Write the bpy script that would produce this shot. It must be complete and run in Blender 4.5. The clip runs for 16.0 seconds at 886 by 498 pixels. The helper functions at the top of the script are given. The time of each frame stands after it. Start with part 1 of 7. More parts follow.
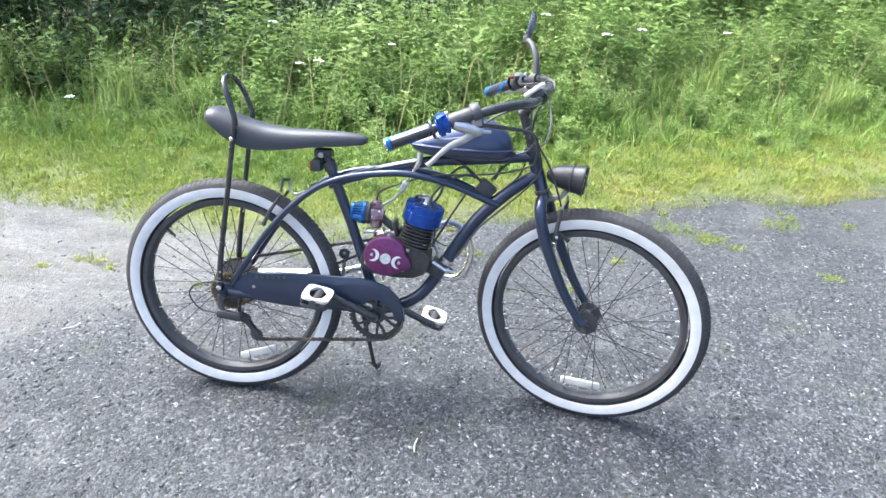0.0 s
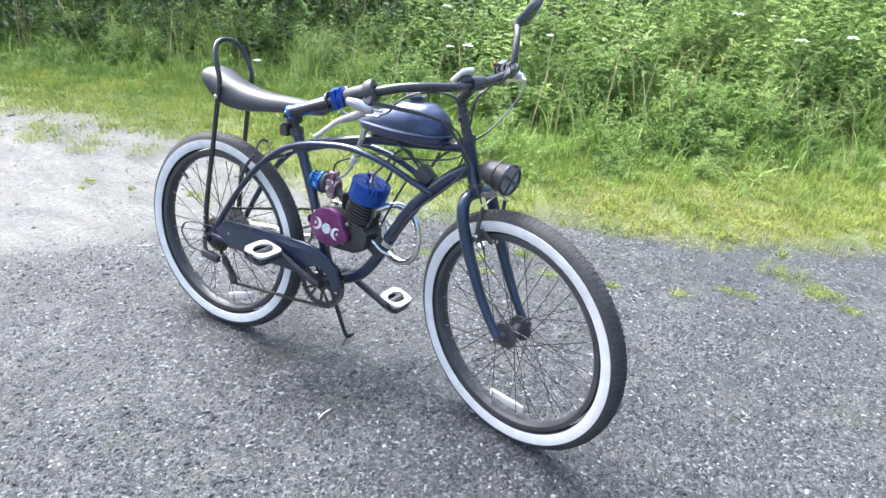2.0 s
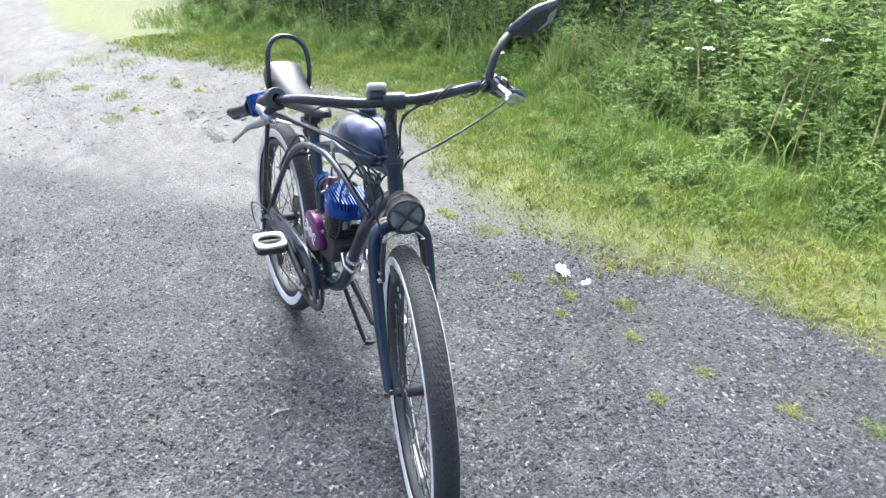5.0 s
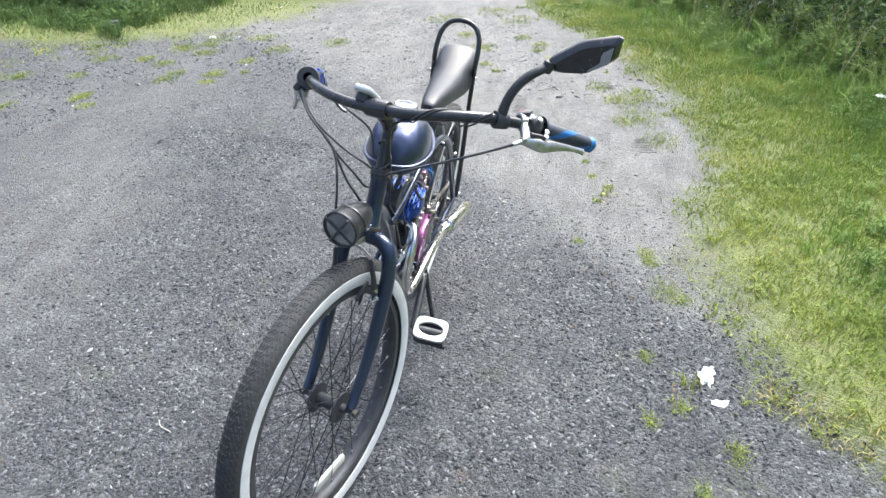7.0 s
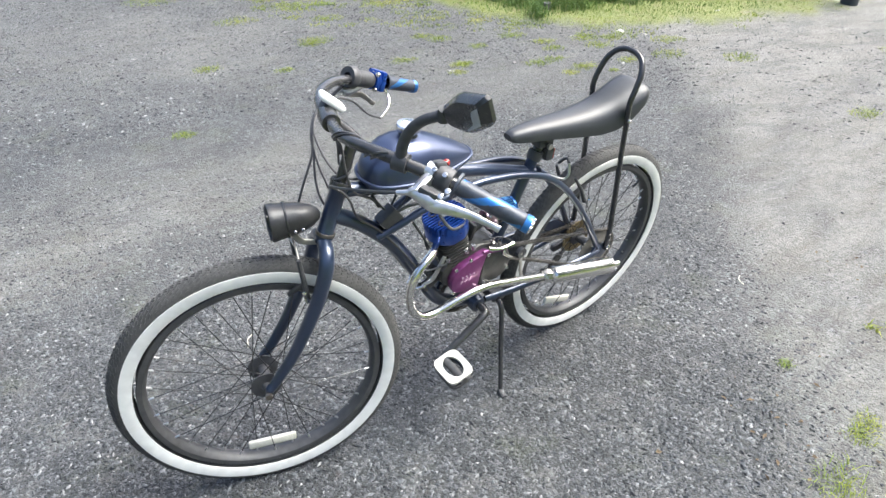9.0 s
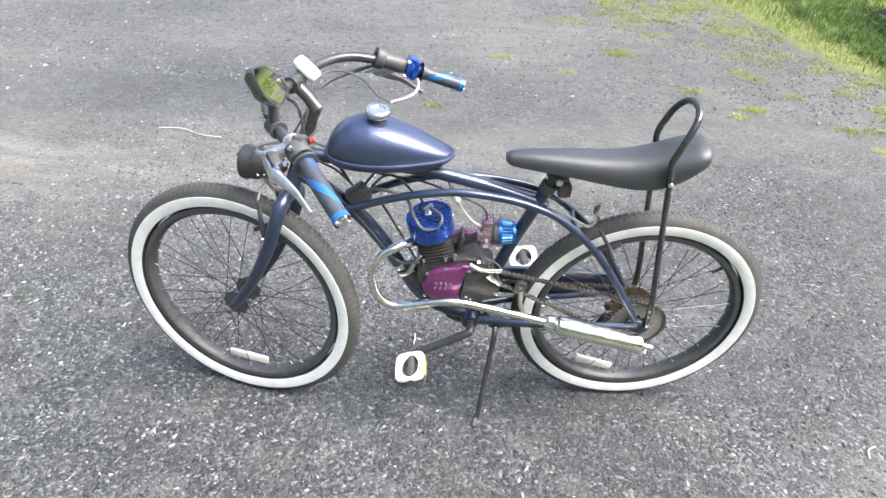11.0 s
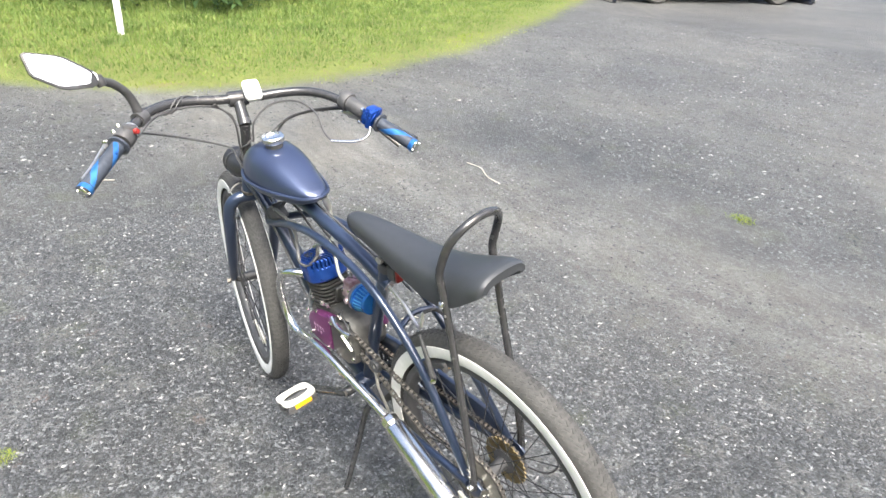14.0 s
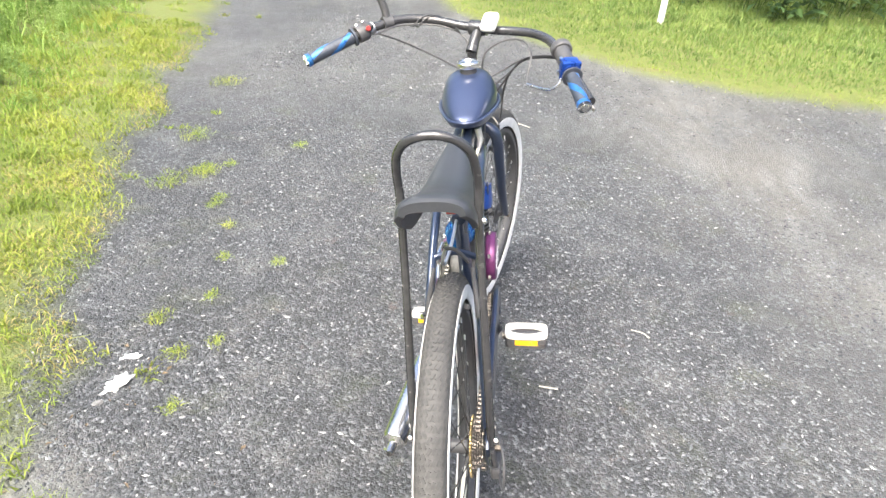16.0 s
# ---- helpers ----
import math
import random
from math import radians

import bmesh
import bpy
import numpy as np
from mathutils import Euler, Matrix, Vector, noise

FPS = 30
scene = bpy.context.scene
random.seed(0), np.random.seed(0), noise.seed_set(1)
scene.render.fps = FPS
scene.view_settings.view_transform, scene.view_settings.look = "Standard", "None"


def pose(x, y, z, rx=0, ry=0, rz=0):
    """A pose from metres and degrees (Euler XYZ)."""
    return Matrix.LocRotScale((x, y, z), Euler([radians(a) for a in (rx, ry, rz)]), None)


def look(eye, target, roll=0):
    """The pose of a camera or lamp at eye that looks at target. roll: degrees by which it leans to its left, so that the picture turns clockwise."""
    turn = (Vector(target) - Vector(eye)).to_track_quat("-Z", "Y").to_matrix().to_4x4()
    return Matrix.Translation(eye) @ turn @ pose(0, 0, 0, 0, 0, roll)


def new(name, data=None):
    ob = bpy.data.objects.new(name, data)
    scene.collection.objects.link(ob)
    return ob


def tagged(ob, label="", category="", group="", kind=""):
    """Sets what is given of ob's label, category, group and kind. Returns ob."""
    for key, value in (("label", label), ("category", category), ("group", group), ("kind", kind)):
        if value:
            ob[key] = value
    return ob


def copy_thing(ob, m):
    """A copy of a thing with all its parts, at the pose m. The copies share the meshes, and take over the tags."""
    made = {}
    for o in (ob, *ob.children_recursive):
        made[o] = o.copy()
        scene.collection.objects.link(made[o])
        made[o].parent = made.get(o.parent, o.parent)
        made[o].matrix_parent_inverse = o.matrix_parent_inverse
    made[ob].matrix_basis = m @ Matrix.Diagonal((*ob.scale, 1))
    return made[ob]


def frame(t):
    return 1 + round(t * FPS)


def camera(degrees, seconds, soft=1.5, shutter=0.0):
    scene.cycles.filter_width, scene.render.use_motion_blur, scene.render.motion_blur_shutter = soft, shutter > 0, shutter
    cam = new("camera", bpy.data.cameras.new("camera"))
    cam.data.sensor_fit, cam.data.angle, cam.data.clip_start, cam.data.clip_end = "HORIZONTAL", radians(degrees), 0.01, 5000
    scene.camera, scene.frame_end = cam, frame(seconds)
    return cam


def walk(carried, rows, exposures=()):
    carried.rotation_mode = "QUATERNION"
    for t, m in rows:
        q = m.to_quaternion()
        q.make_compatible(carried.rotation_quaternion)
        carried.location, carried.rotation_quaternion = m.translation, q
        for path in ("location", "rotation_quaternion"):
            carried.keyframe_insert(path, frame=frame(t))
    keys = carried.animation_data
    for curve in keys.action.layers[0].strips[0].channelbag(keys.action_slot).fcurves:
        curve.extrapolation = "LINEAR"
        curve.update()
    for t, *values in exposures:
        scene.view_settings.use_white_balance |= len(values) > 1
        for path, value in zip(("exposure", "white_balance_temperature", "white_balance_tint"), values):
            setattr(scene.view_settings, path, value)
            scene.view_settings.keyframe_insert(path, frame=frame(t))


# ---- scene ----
cam = camera(67.7, 16.0)
PATH = [
    (0, (0.936, -1.632, 1.384), (0.654, 0.132, 0.484), 2.4),
    (0.5, (1.089, -1.498, 1.362), (0.718, 0.254, 0.471), 2.7),
    (1, (1.271, -1.377, 1.365), (0.753, 0.331, 0.462), 1.7),
    (1.5, (1.552, -1.314, 1.355), (0.839, 0.325, 0.456), 3.9),
    (2, (1.752, -1.264, 1.369), (0.781, 0.211, 0.431), 2.1),
    (2.5, (1.832, -1.138, 1.346), (0.737, 0.246, 0.405), 1.4),
    (3, (1.87, -1.011, 1.35), (0.743, 0.346, 0.408), 1.6),
    (3.2, (1.893, -0.956, 1.349), (0.731, 0.371, 0.406), 0.5),
    (5.3, (2.31, -0.12, 1.38), (0.627, 0.363, 0.412), 0.3),
    (5.5, (2.352, 0.01, 1.394), (0.64, 0.353, 0.419), 2.4),
    (6, (2.381, 0.226, 1.396), (0.652, 0.211, 0.389), 1.6),
    (6.5, (2.238, 0.437, 1.395), (0.519, 0.276, 0.386), 3.6),
    (7, (2.099, 0.63, 1.394), (0.442, 0.156, 0.38), 0.9),
    (7.5, (1.98, 0.91, 1.399), (0.457, 0.185, 0.324), 4.1),
    (8, (1.802, 1.034, 1.394), (0.375, 0.088, 0.36), 2.9),
    (8.5, (1.558, 1.112, 1.412), (0.32, -0.041, 0.345), 0.7),
    (8.7, (1.471, 1.211, 1.422), (0.384, -0.101, 0.374), -0.2),
    (10.8, (0.611, 1.526, 1.422), (0.518, -0.184, 0.388), 4.1),
    (11, (0.511, 1.516, 1.417), (0.574, -0.187, 0.371), 3.7),
    (11.5, (0.315, 1.412, 1.419), (0.509, -0.327, 0.45), 5.2),
    (12, (0.141, 1.299, 1.429), (0.569, -0.387, 0.443), 1.9),
    (12.5, (-0.135, 1.226, 1.421), (0.53, -0.358, 0.397), 3.9),
    (13, (-0.326, 1.119, 1.422), (0.544, -0.375, 0.415), 3.0),
    (13.5, (-0.47, 0.954, 1.441), (0.611, -0.415, 0.462), 3.4),
    (14, (-0.699, 0.777, 1.417), (0.67, -0.353, 0.495), 2.9),
    (14.5, (-0.832, 0.571, 1.406), (0.698, -0.264, 0.426), 1.2),
    (15, (-0.863, 0.315, 1.407), (0.716, -0.41, 0.416), 3.7),
    (15.5, (-0.953, 0.035, 1.375), (0.792, -0.11, 0.408), 4.8),
    (16, (-0.915, -0.088, 1.312), (0.807, 0.179, 0.329), 4.8),
]
walk(cam, [(t, look(eye, target, roll)) for t, eye, target, roll in PATH], [(0.0, 1.98, 5700, 8), (3.0, 1.93, 5700, 8), (5.5, 1.59, 5700, 7), (6.5, 1.5, 5780, 7), (7.0, 1.48, 5820, 7), (8.5, 1.53, 6000, 6), (11.0, 1.85, 6200, 9), (12.0, 1.75, 6200, 8), (14.0, 1.75, 6350, 7), (15.5, 1.81, 6350, 7), (16.0, 1.94, 6400, 8)])

# ---- light ----
world = bpy.data.worlds.new("sky")
scene.world = world
world.use_nodes = True
wn = world.node_tree.nodes
sky = wn.new("ShaderNodeTexSky")
sky.sky_type = "NISHITA"
sky.sun_disc = False
sky.sun_elevation, sky.sun_rotation = radians(52), radians(-80)
sky.air_density, sky.dust_density, sky.ozone_density = 0.8, 7.0, 0.6
world.node_tree.links.new(sky.outputs[0], wn["Background"].inputs[0])
wn["Background"].inputs[1].default_value = 0.15
sun = new("sun", bpy.data.lights.new("sun", "SUN"))
sun.data.energy, sun.data.angle, sun.data.color = 2.0, radians(34), (1.0, 0.97, 0.9)
sun.matrix_world = look((-2.2, 1.4, 4.2), (0, 0, 0))


# ---- materials ----
def node(nt, kind, **values):
    n = nt.nodes.new(kind)
    for key, value in values.items():
        n.inputs[key].default_value = value
    return n


def surface(name, rough=0.5, metal=0.0, spec=0.5):
    m = bpy.data.materials.new(name)
    m.use_nodes = True
    b = m.node_tree.nodes["Principled BSDF"]
    b.inputs["Roughness"].default_value = rough
    b.inputs["Metallic"].default_value = metal
    b.inputs["Specular IOR Level"].default_value = spec
    return m, m.node_tree, b


def ramp(nt, fac, stops):
    r = nt.nodes.new("ShaderNodeValToRGB")
    while len(r.color_ramp.elements) < len(stops):
        r.color_ramp.elements.new(0.5)
    for e, (p, c) in zip(r.color_ramp.elements, stops):
        e.position, e.color = p, (*c, 1)
    nt.links.new(fac, r.inputs[0])
    return r.outputs[0]


def mottled(name, dark, light, rough=0.5, metal=0.0, scale=40.0, bump=0.0, coat=0.0, spec=0.5, dust=0.0, wear=0.11):
    """A surface with grain at two scales, worn gloss and a fine relief."""
    m, nt, b = surface(name, rough, metal, spec)
    co = nt.nodes.new("ShaderNodeTexCoord").outputs["Object"]
    fine = node(nt, "ShaderNodeTexNoise", Scale=scale, Detail=5.0)
    wide = node(nt, "ShaderNodeTexNoise", Scale=scale / 9, Detail=3.0)
    nt.links.new(co, fine.inputs["Vector"])
    nt.links.new(co, wide.inputs["Vector"])
    mix = nt.nodes.new("ShaderNodeMath")
    mix.operation = "ADD"
    nt.links.new(fine.outputs[0], mix.inputs[0])
    nt.links.new(wide.outputs[0], mix.inputs[1])
    half = node(nt, "ShaderNodeMath")
    half.operation = "MULTIPLY"
    half.inputs[1].default_value = 0.5
    nt.links.new(mix.outputs[0], half.inputs[0])
    col = ramp(nt, half.outputs[0], [(0.35, dark), (0.65, light)])
    if dust:
        geo = nt.nodes.new("ShaderNodeTexNoise")
        geo.inputs["Scale"].default_value = scale / 3
        nt.links.new(co, geo.inputs["Vector"])
        blend = nt.nodes.new("ShaderNodeMix")
        blend.data_type = "RGBA"
        k = node(nt, "ShaderNodeMath")
        k.operation = "MULTIPLY"
        k.inputs[1].default_value = dust
        nt.links.new(geo.outputs[0], k.inputs[0])
        nt.links.new(k.outputs[0], blend.inputs["Factor"])
        nt.links.new(col, blend.inputs["A"])
        blend.inputs["B"].default_value = (0.22, 0.2, 0.17, 1)
        col = blend.outputs["Result"]
    nt.links.new(col, b.inputs["Base Color"])
    rr = nt.nodes.new("ShaderNodeMapRange")
    rr.inputs["To Min"].default_value, rr.inputs["To Max"].default_value = max(0.03, rough - wear), min(1, rough + wear)
    nt.links.new(half.outputs[0], rr.inputs["Value"])
    nt.links.new(rr.outputs[0], b.inputs["Roughness"])
    if bump:
        bp = node(nt, "ShaderNodeBump", Strength=bump, Distance=0.002)
        nt.links.new(fine.outputs[0], bp.inputs["Height"])
        nt.links.new(bp.outputs[0], b.inputs["Normal"])
    if coat:
        b.inputs["Coat Weight"].default_value, b.inputs["Coat Roughness"].default_value = coat, 0.12
    return m


def paint_flake(name, face, edge, rough=0.28, metal=0.55):
    """Metallic paint that shifts a little between two tones over its flakes."""
    m, nt, b = surface(name, rough, metal)
    co = nt.nodes.new("ShaderNodeTexCoord").outputs["Object"]
    flake = node(nt, "ShaderNodeTexVoronoi", Scale=900.0)
    cloud = node(nt, "ShaderNodeTexNoise", Scale=14.0, Detail=3.0)
    nt.links.new(co, flake.inputs["Vector"])
    nt.links.new(co, cloud.inputs["Vector"])
    add = nt.nodes.new("ShaderNodeMath")
    add.operation = "MULTIPLY_ADD"
    add.inputs[1].default_value = 0.5
    nt.links.new(flake.outputs["Distance"], add.inputs[0])
    nt.links.new(cloud.outputs[0], add.inputs[2])
    col = ramp(nt, add.outputs[0], [(0.3, edge), (0.9, face)])
    nt.links.new(col, b.inputs["Base Color"])
    b.inputs["Coat Weight"].default_value, b.inputs["Coat Roughness"].default_value = 0.7, 0.08
    return m


def leafy(name, stops, rough=0.6, through_it=0.35):
    """Leaves and blades: each one takes its own tone; light comes through them."""
    m, nt, b = surface(name, rough, 0.0, 0.25)
    geo = nt.nodes.new("ShaderNodeNewGeometry")
    co = nt.nodes.new("ShaderNodeTexCoord").outputs["Object"]
    patch = node(nt, "ShaderNodeTexNoise", Scale=2.8, Detail=4.0)
    nt.links.new(co, patch.inputs["Vector"])
    add = nt.nodes.new("ShaderNodeMath")
    add.operation = "MULTIPLY_ADD"
    add.inputs[1].default_value = 0.45
    nt.links.new(geo.outputs["Random Per Island"], add.inputs[0])
    off = nt.nodes.new("ShaderNodeMath")
    off.operation = "MULTIPLY_ADD"
    off.inputs[1].default_value, off.inputs[2].default_value = 1.5, -0.48
    nt.links.new(patch.outputs[0], off.inputs[0])
    nt.links.new(off.outputs[0], add.inputs[2])
    col = ramp(nt, add.outputs[0], stops)
    nt.links.new(col, b.inputs["Base Color"])
    tr = nt.nodes.new("ShaderNodeBsdfTranslucent")
    nt.links.new(col, tr.inputs["Color"])
    mix = nt.nodes.new("ShaderNodeMixShader")
    mix.inputs[0].default_value = through_it
    nt.links.new(b.outputs[0], mix.inputs[1])
    nt.links.new(tr.outputs[0], mix.inputs[2])
    nt.links.new(mix.outputs[0], nt.nodes["Material Output"].inputs[0])
    return m


PAINT = paint_flake("navy_metallic_paint", (0.027, 0.041, 0.08), (0.02, 0.031, 0.06), 0.3, 0.3)
TANK_PAINT = paint_flake("violet_blue_metallic_paint", (0.046, 0.063, 0.125), (0.033, 0.045, 0.09), 0.36, 0.55)
BLACK = mottled("black_gloss_enamel", (0.027, 0.027, 0.029), (0.045, 0.045, 0.047), 0.25, 0.0, 60, 0.02, 0.3)
RIM_BLACK = mottled("black_rim_paint", (0.044, 0.044, 0.046), (0.074, 0.074, 0.077), 0.45, 0.0, 60, 0.03)
BLACK_MATT = mottled("black_plastic", (0.041, 0.041, 0.043), (0.074, 0.074, 0.078), 0.5, 0.0, 90, 0.1)
TYRE = mottled("tyre_rubber", (0.037, 0.037, 0.037), (0.074, 0.073, 0.07), 0.75, 0.0, 120, 0.3, dust=0.03)
TREAD = mottled("dusty_tread_rubber", (0.034, 0.034, 0.034), (0.066, 0.065, 0.063), 0.8, 0.0, 120, 0.3)
WHITEWALL = mottled("whitewall_rubber", (0.66, 0.66, 0.64), (0.82, 0.82, 0.8), 0.6, 0.0, 35, 0.05)
VINYL = mottled("black_vinyl", (0.029, 0.032, 0.037), (0.037, 0.04, 0.046), 0.43, 0.0, 500, 0.06, wear=0.04)
CHROME = mottled("chrome", (0.7, 0.69, 0.67), (0.84, 0.83, 0.81), 0.24, 1.0, 25, 0.02)
STEEL = mottled("dull_steel", (0.28, 0.27, 0.25), (0.45, 0.43, 0.39), 0.5, 0.6, 60, 0.05)
DARK_STEEL = mottled("oily_dark_steel", (0.06, 0.052, 0.045), (0.2, 0.18, 0.16), 0.4, 0.7, 70, 0.1)
BRASS = mottled("brassy_steel", (0.25, 0.19, 0.09), (0.42, 0.33, 0.17), 0.4, 0.9, 60, 0.05)
ALLOY = mottled("brushed_alloy", (0.5, 0.5, 0.5), (0.68, 0.68, 0.68), 0.3, 0.9, 80, 0.03)
BLUE = mottled("anodised_blue", (0.012, 0.055, 0.3), (0.024, 0.1, 0.46), 0.3, 0.6, 60, 0.03, 0.3)
PURPLE = mottled("anodised_purple", (0.105, 0.02, 0.09), (0.19, 0.045, 0.155), 0.35, 0.45, 60, 0.03, 0.3)
FILTER_BLUE = mottled("blue_filter_shell", (0.012, 0.09, 0.33), (0.03, 0.17, 0.5), 0.25, 0.6, 60, 0.03, 0.3)
FILTER_PLEAT = mottled("filter_pleats", (0.02, 0.1, 0.2), (0.06, 0.22, 0.32), 0.5, 0.3, 90, 0.1)
GRIP_INLAY = mottled("blue_grip_inlay", (0.02, 0.11, 0.38), (0.06, 0.23, 0.54), 0.3, 0.5, 50, 0.03, 0.2)
GRIP_RUBBER = mottled("dark_grip_rubber", (0.03, 0.036, 0.05), (0.06, 0.07, 0.09), 0.45, 0.1, 120, 0.15)
ENGRAVED = mottled("bare_scratched_metal", (0.35, 0.2, 0.32), (0.5, 0.36, 0.48), 0.4, 0.5, 80)
PURPLE_ALLOY = mottled("purple_tinted_alloy", (0.2, 0.08, 0.13), (0.6, 0.5, 0.52), 0.3, 0.8, 90, 0.1)
ENGINE_BLACK = mottled("engine_black", (0.038, 0.038, 0.037), (0.08, 0.078, 0.072), 0.45, 0.3, 70, 0.25)
WHITE_PLASTIC = mottled("white_plastic", (0.66, 0.66, 0.63), (0.78, 0.78, 0.75), 0.4, 0.0, 40, 0.02)
WHITE_MARK = mottled("white_print", (0.62, 0.6, 0.62), (0.74, 0.72, 0.74), 0.5, 0.0, 60)
MOON = mottled("moon_print", (0.36, 0.42, 0.4), (0.74, 0.74, 0.72), 0.5, 0.0, 160)
PEDAL_WHITE = mottled("cream_plastic", (0.6, 0.58, 0.52), (0.75, 0.73, 0.67), 0.5, 0.0, 60, 0.05)
REFLECTOR = mottled("clear_reflector", (0.62, 0.6, 0.52), (0.78, 0.76, 0.68), 0.25, 0.0, 300, 0.4)
AMBER = mottled("amber_reflector", (0.65, 0.3, 0.01), (0.8, 0.42, 0.02), 0.25, 0.0, 300, 0.3)
RED = mottled("red_plastic", (0.2, 0.013, 0.011), (0.31, 0.025, 0.02), 0.3, 0.0, 80, 0.05)
RUBBER_HOSE = mottled("grey_hose", (0.06, 0.06, 0.06), (0.13, 0.13, 0.13), 0.4, 0.0, 60)
CLEAR_HOSE = mottled("milky_fuel_hose", (0.45, 0.44, 0.38), (0.6, 0.58, 0.5), 0.3, 0.0, 60)
GLASS, gnt, gb = surface("lamp_glass", 0.08)
gb.inputs["Transmission Weight"].default_value, gb.inputs["Base Color"].default_value = 0.9, (0.8, 0.82, 0.85, 1)
MIRROR, mnt, mb = surface("mirror_glass", 0.02, 1.0)
mb.inputs["Base Color"].default_value = (0.82, 0.84, 0.84, 1)
GRASS_LOW = leafy("verge_grass", [(0.0, (0.11, 0.165, 0.034)), (0.45, (0.205, 0.265, 0.048)), (0.8, (0.3, 0.325, 0.06)), (1.0, (0.37, 0.35, 0.1))], 0.6, 0.3)
LAWN = leafy("lawn_grass", [(0.0, (0.078, 0.125, 0.036)), (0.45, (0.138, 0.205, 0.054)), (0.8, (0.2, 0.26, 0.07)), (1.0, (0.27, 0.285, 0.11))], 0.6, 0.3)
LONG_GRASS = leafy("long_grass", [(0.0, (0.15, 0.24, 0.05)), (0.5, (0.28, 0.38, 0.095)), (1.0, (0.44, 0.49, 0.21))], 0.6, 0.3)
GRASS_GREEN = leafy("green_grass", [(0.0, (0.1, 0.18, 0.036)), (0.5, (0.19, 0.3, 0.06)), (1.0, (0.31, 0.41, 0.105))], 0.6, 0.3)
WEED = leafy("weed_leaves", [(0.0, (0.105, 0.175, 0.05)), (0.35, (0.212, 0.32, 0.09)), (0.8, (0.33, 0.43, 0.145)), (1.0, (0.42, 0.5, 0.22))], 0.6, 0.42)
# brush leaves twice: with shade in the colour, then with sunlight in it
BRUSH = leafy("shaded_brush_leaves", [(0.0, (0.014, 0.032, 0.011)), (0.5, (0.035, 0.072, 0.022)), (1.0, (0.1, 0.16, 0.05))], 0.6, 0.25)
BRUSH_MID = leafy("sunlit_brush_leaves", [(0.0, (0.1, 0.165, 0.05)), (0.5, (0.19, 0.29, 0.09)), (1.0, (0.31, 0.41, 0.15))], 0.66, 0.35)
STRAW = leafy("dry_stalks", [(0.0, (0.3, 0.26, 0.14)), (0.6, (0.42, 0.36, 0.2)), (1.0, (0.5, 0.46, 0.3))])
PALE_STALK = mottled("bleached_stalk", (0.36, 0.34, 0.28), (0.55, 0.53, 0.46), 0.7, 0.0, 90, 0.1)
CHAIN_STEEL = mottled("oily_chain_steel", (0.06, 0.056, 0.05), (0.19, 0.175, 0.155), 0.4, 0.6, 90, 0.05)
DRY = leafy("dry_yellow_grass", [(0.0, (0.2, 0.17, 0.07)), (0.5, (0.33, 0.28, 0.11)), (1.0, (0.44, 0.37, 0.17))], 0.7, 0.25)
PALE_STRIP = mottled("pale_grey_plastic", (0.3, 0.31, 0.32), (0.4, 0.41, 0.42), 0.4, 0.0, 60, 0.02)
OLD_PAPER = mottled("weathered_paper", (0.34, 0.34, 0.31), (0.52, 0.52, 0.48), 0.7, 0.0, 60, 0.05)
DARK_WOOD = mottled("dark_weathered_wood", (0.02, 0.026, 0.03), (0.06, 0.07, 0.075), 0.8, 0.0, 30, 0.3)
RANK_SHADED = leafy("shaded_rank_weeds", [(0.0, (0.05, 0.095, 0.028)), (0.5, (0.1, 0.165, 0.045)), (1.0, (0.19, 0.26, 0.075))], 0.6, 0.3)
SHORT_GREEN = leafy("short_green_grass", [(0.0, (0.09, 0.16, 0.026)), (0.5, (0.18, 0.27, 0.044)), (1.0, (0.3, 0.36, 0.08))], 0.6, 0.3)
BARK = mottled("bark", (0.05, 0.042, 0.033), (0.15, 0.13, 0.1), 0.85, 0.0, 22, 0.8)


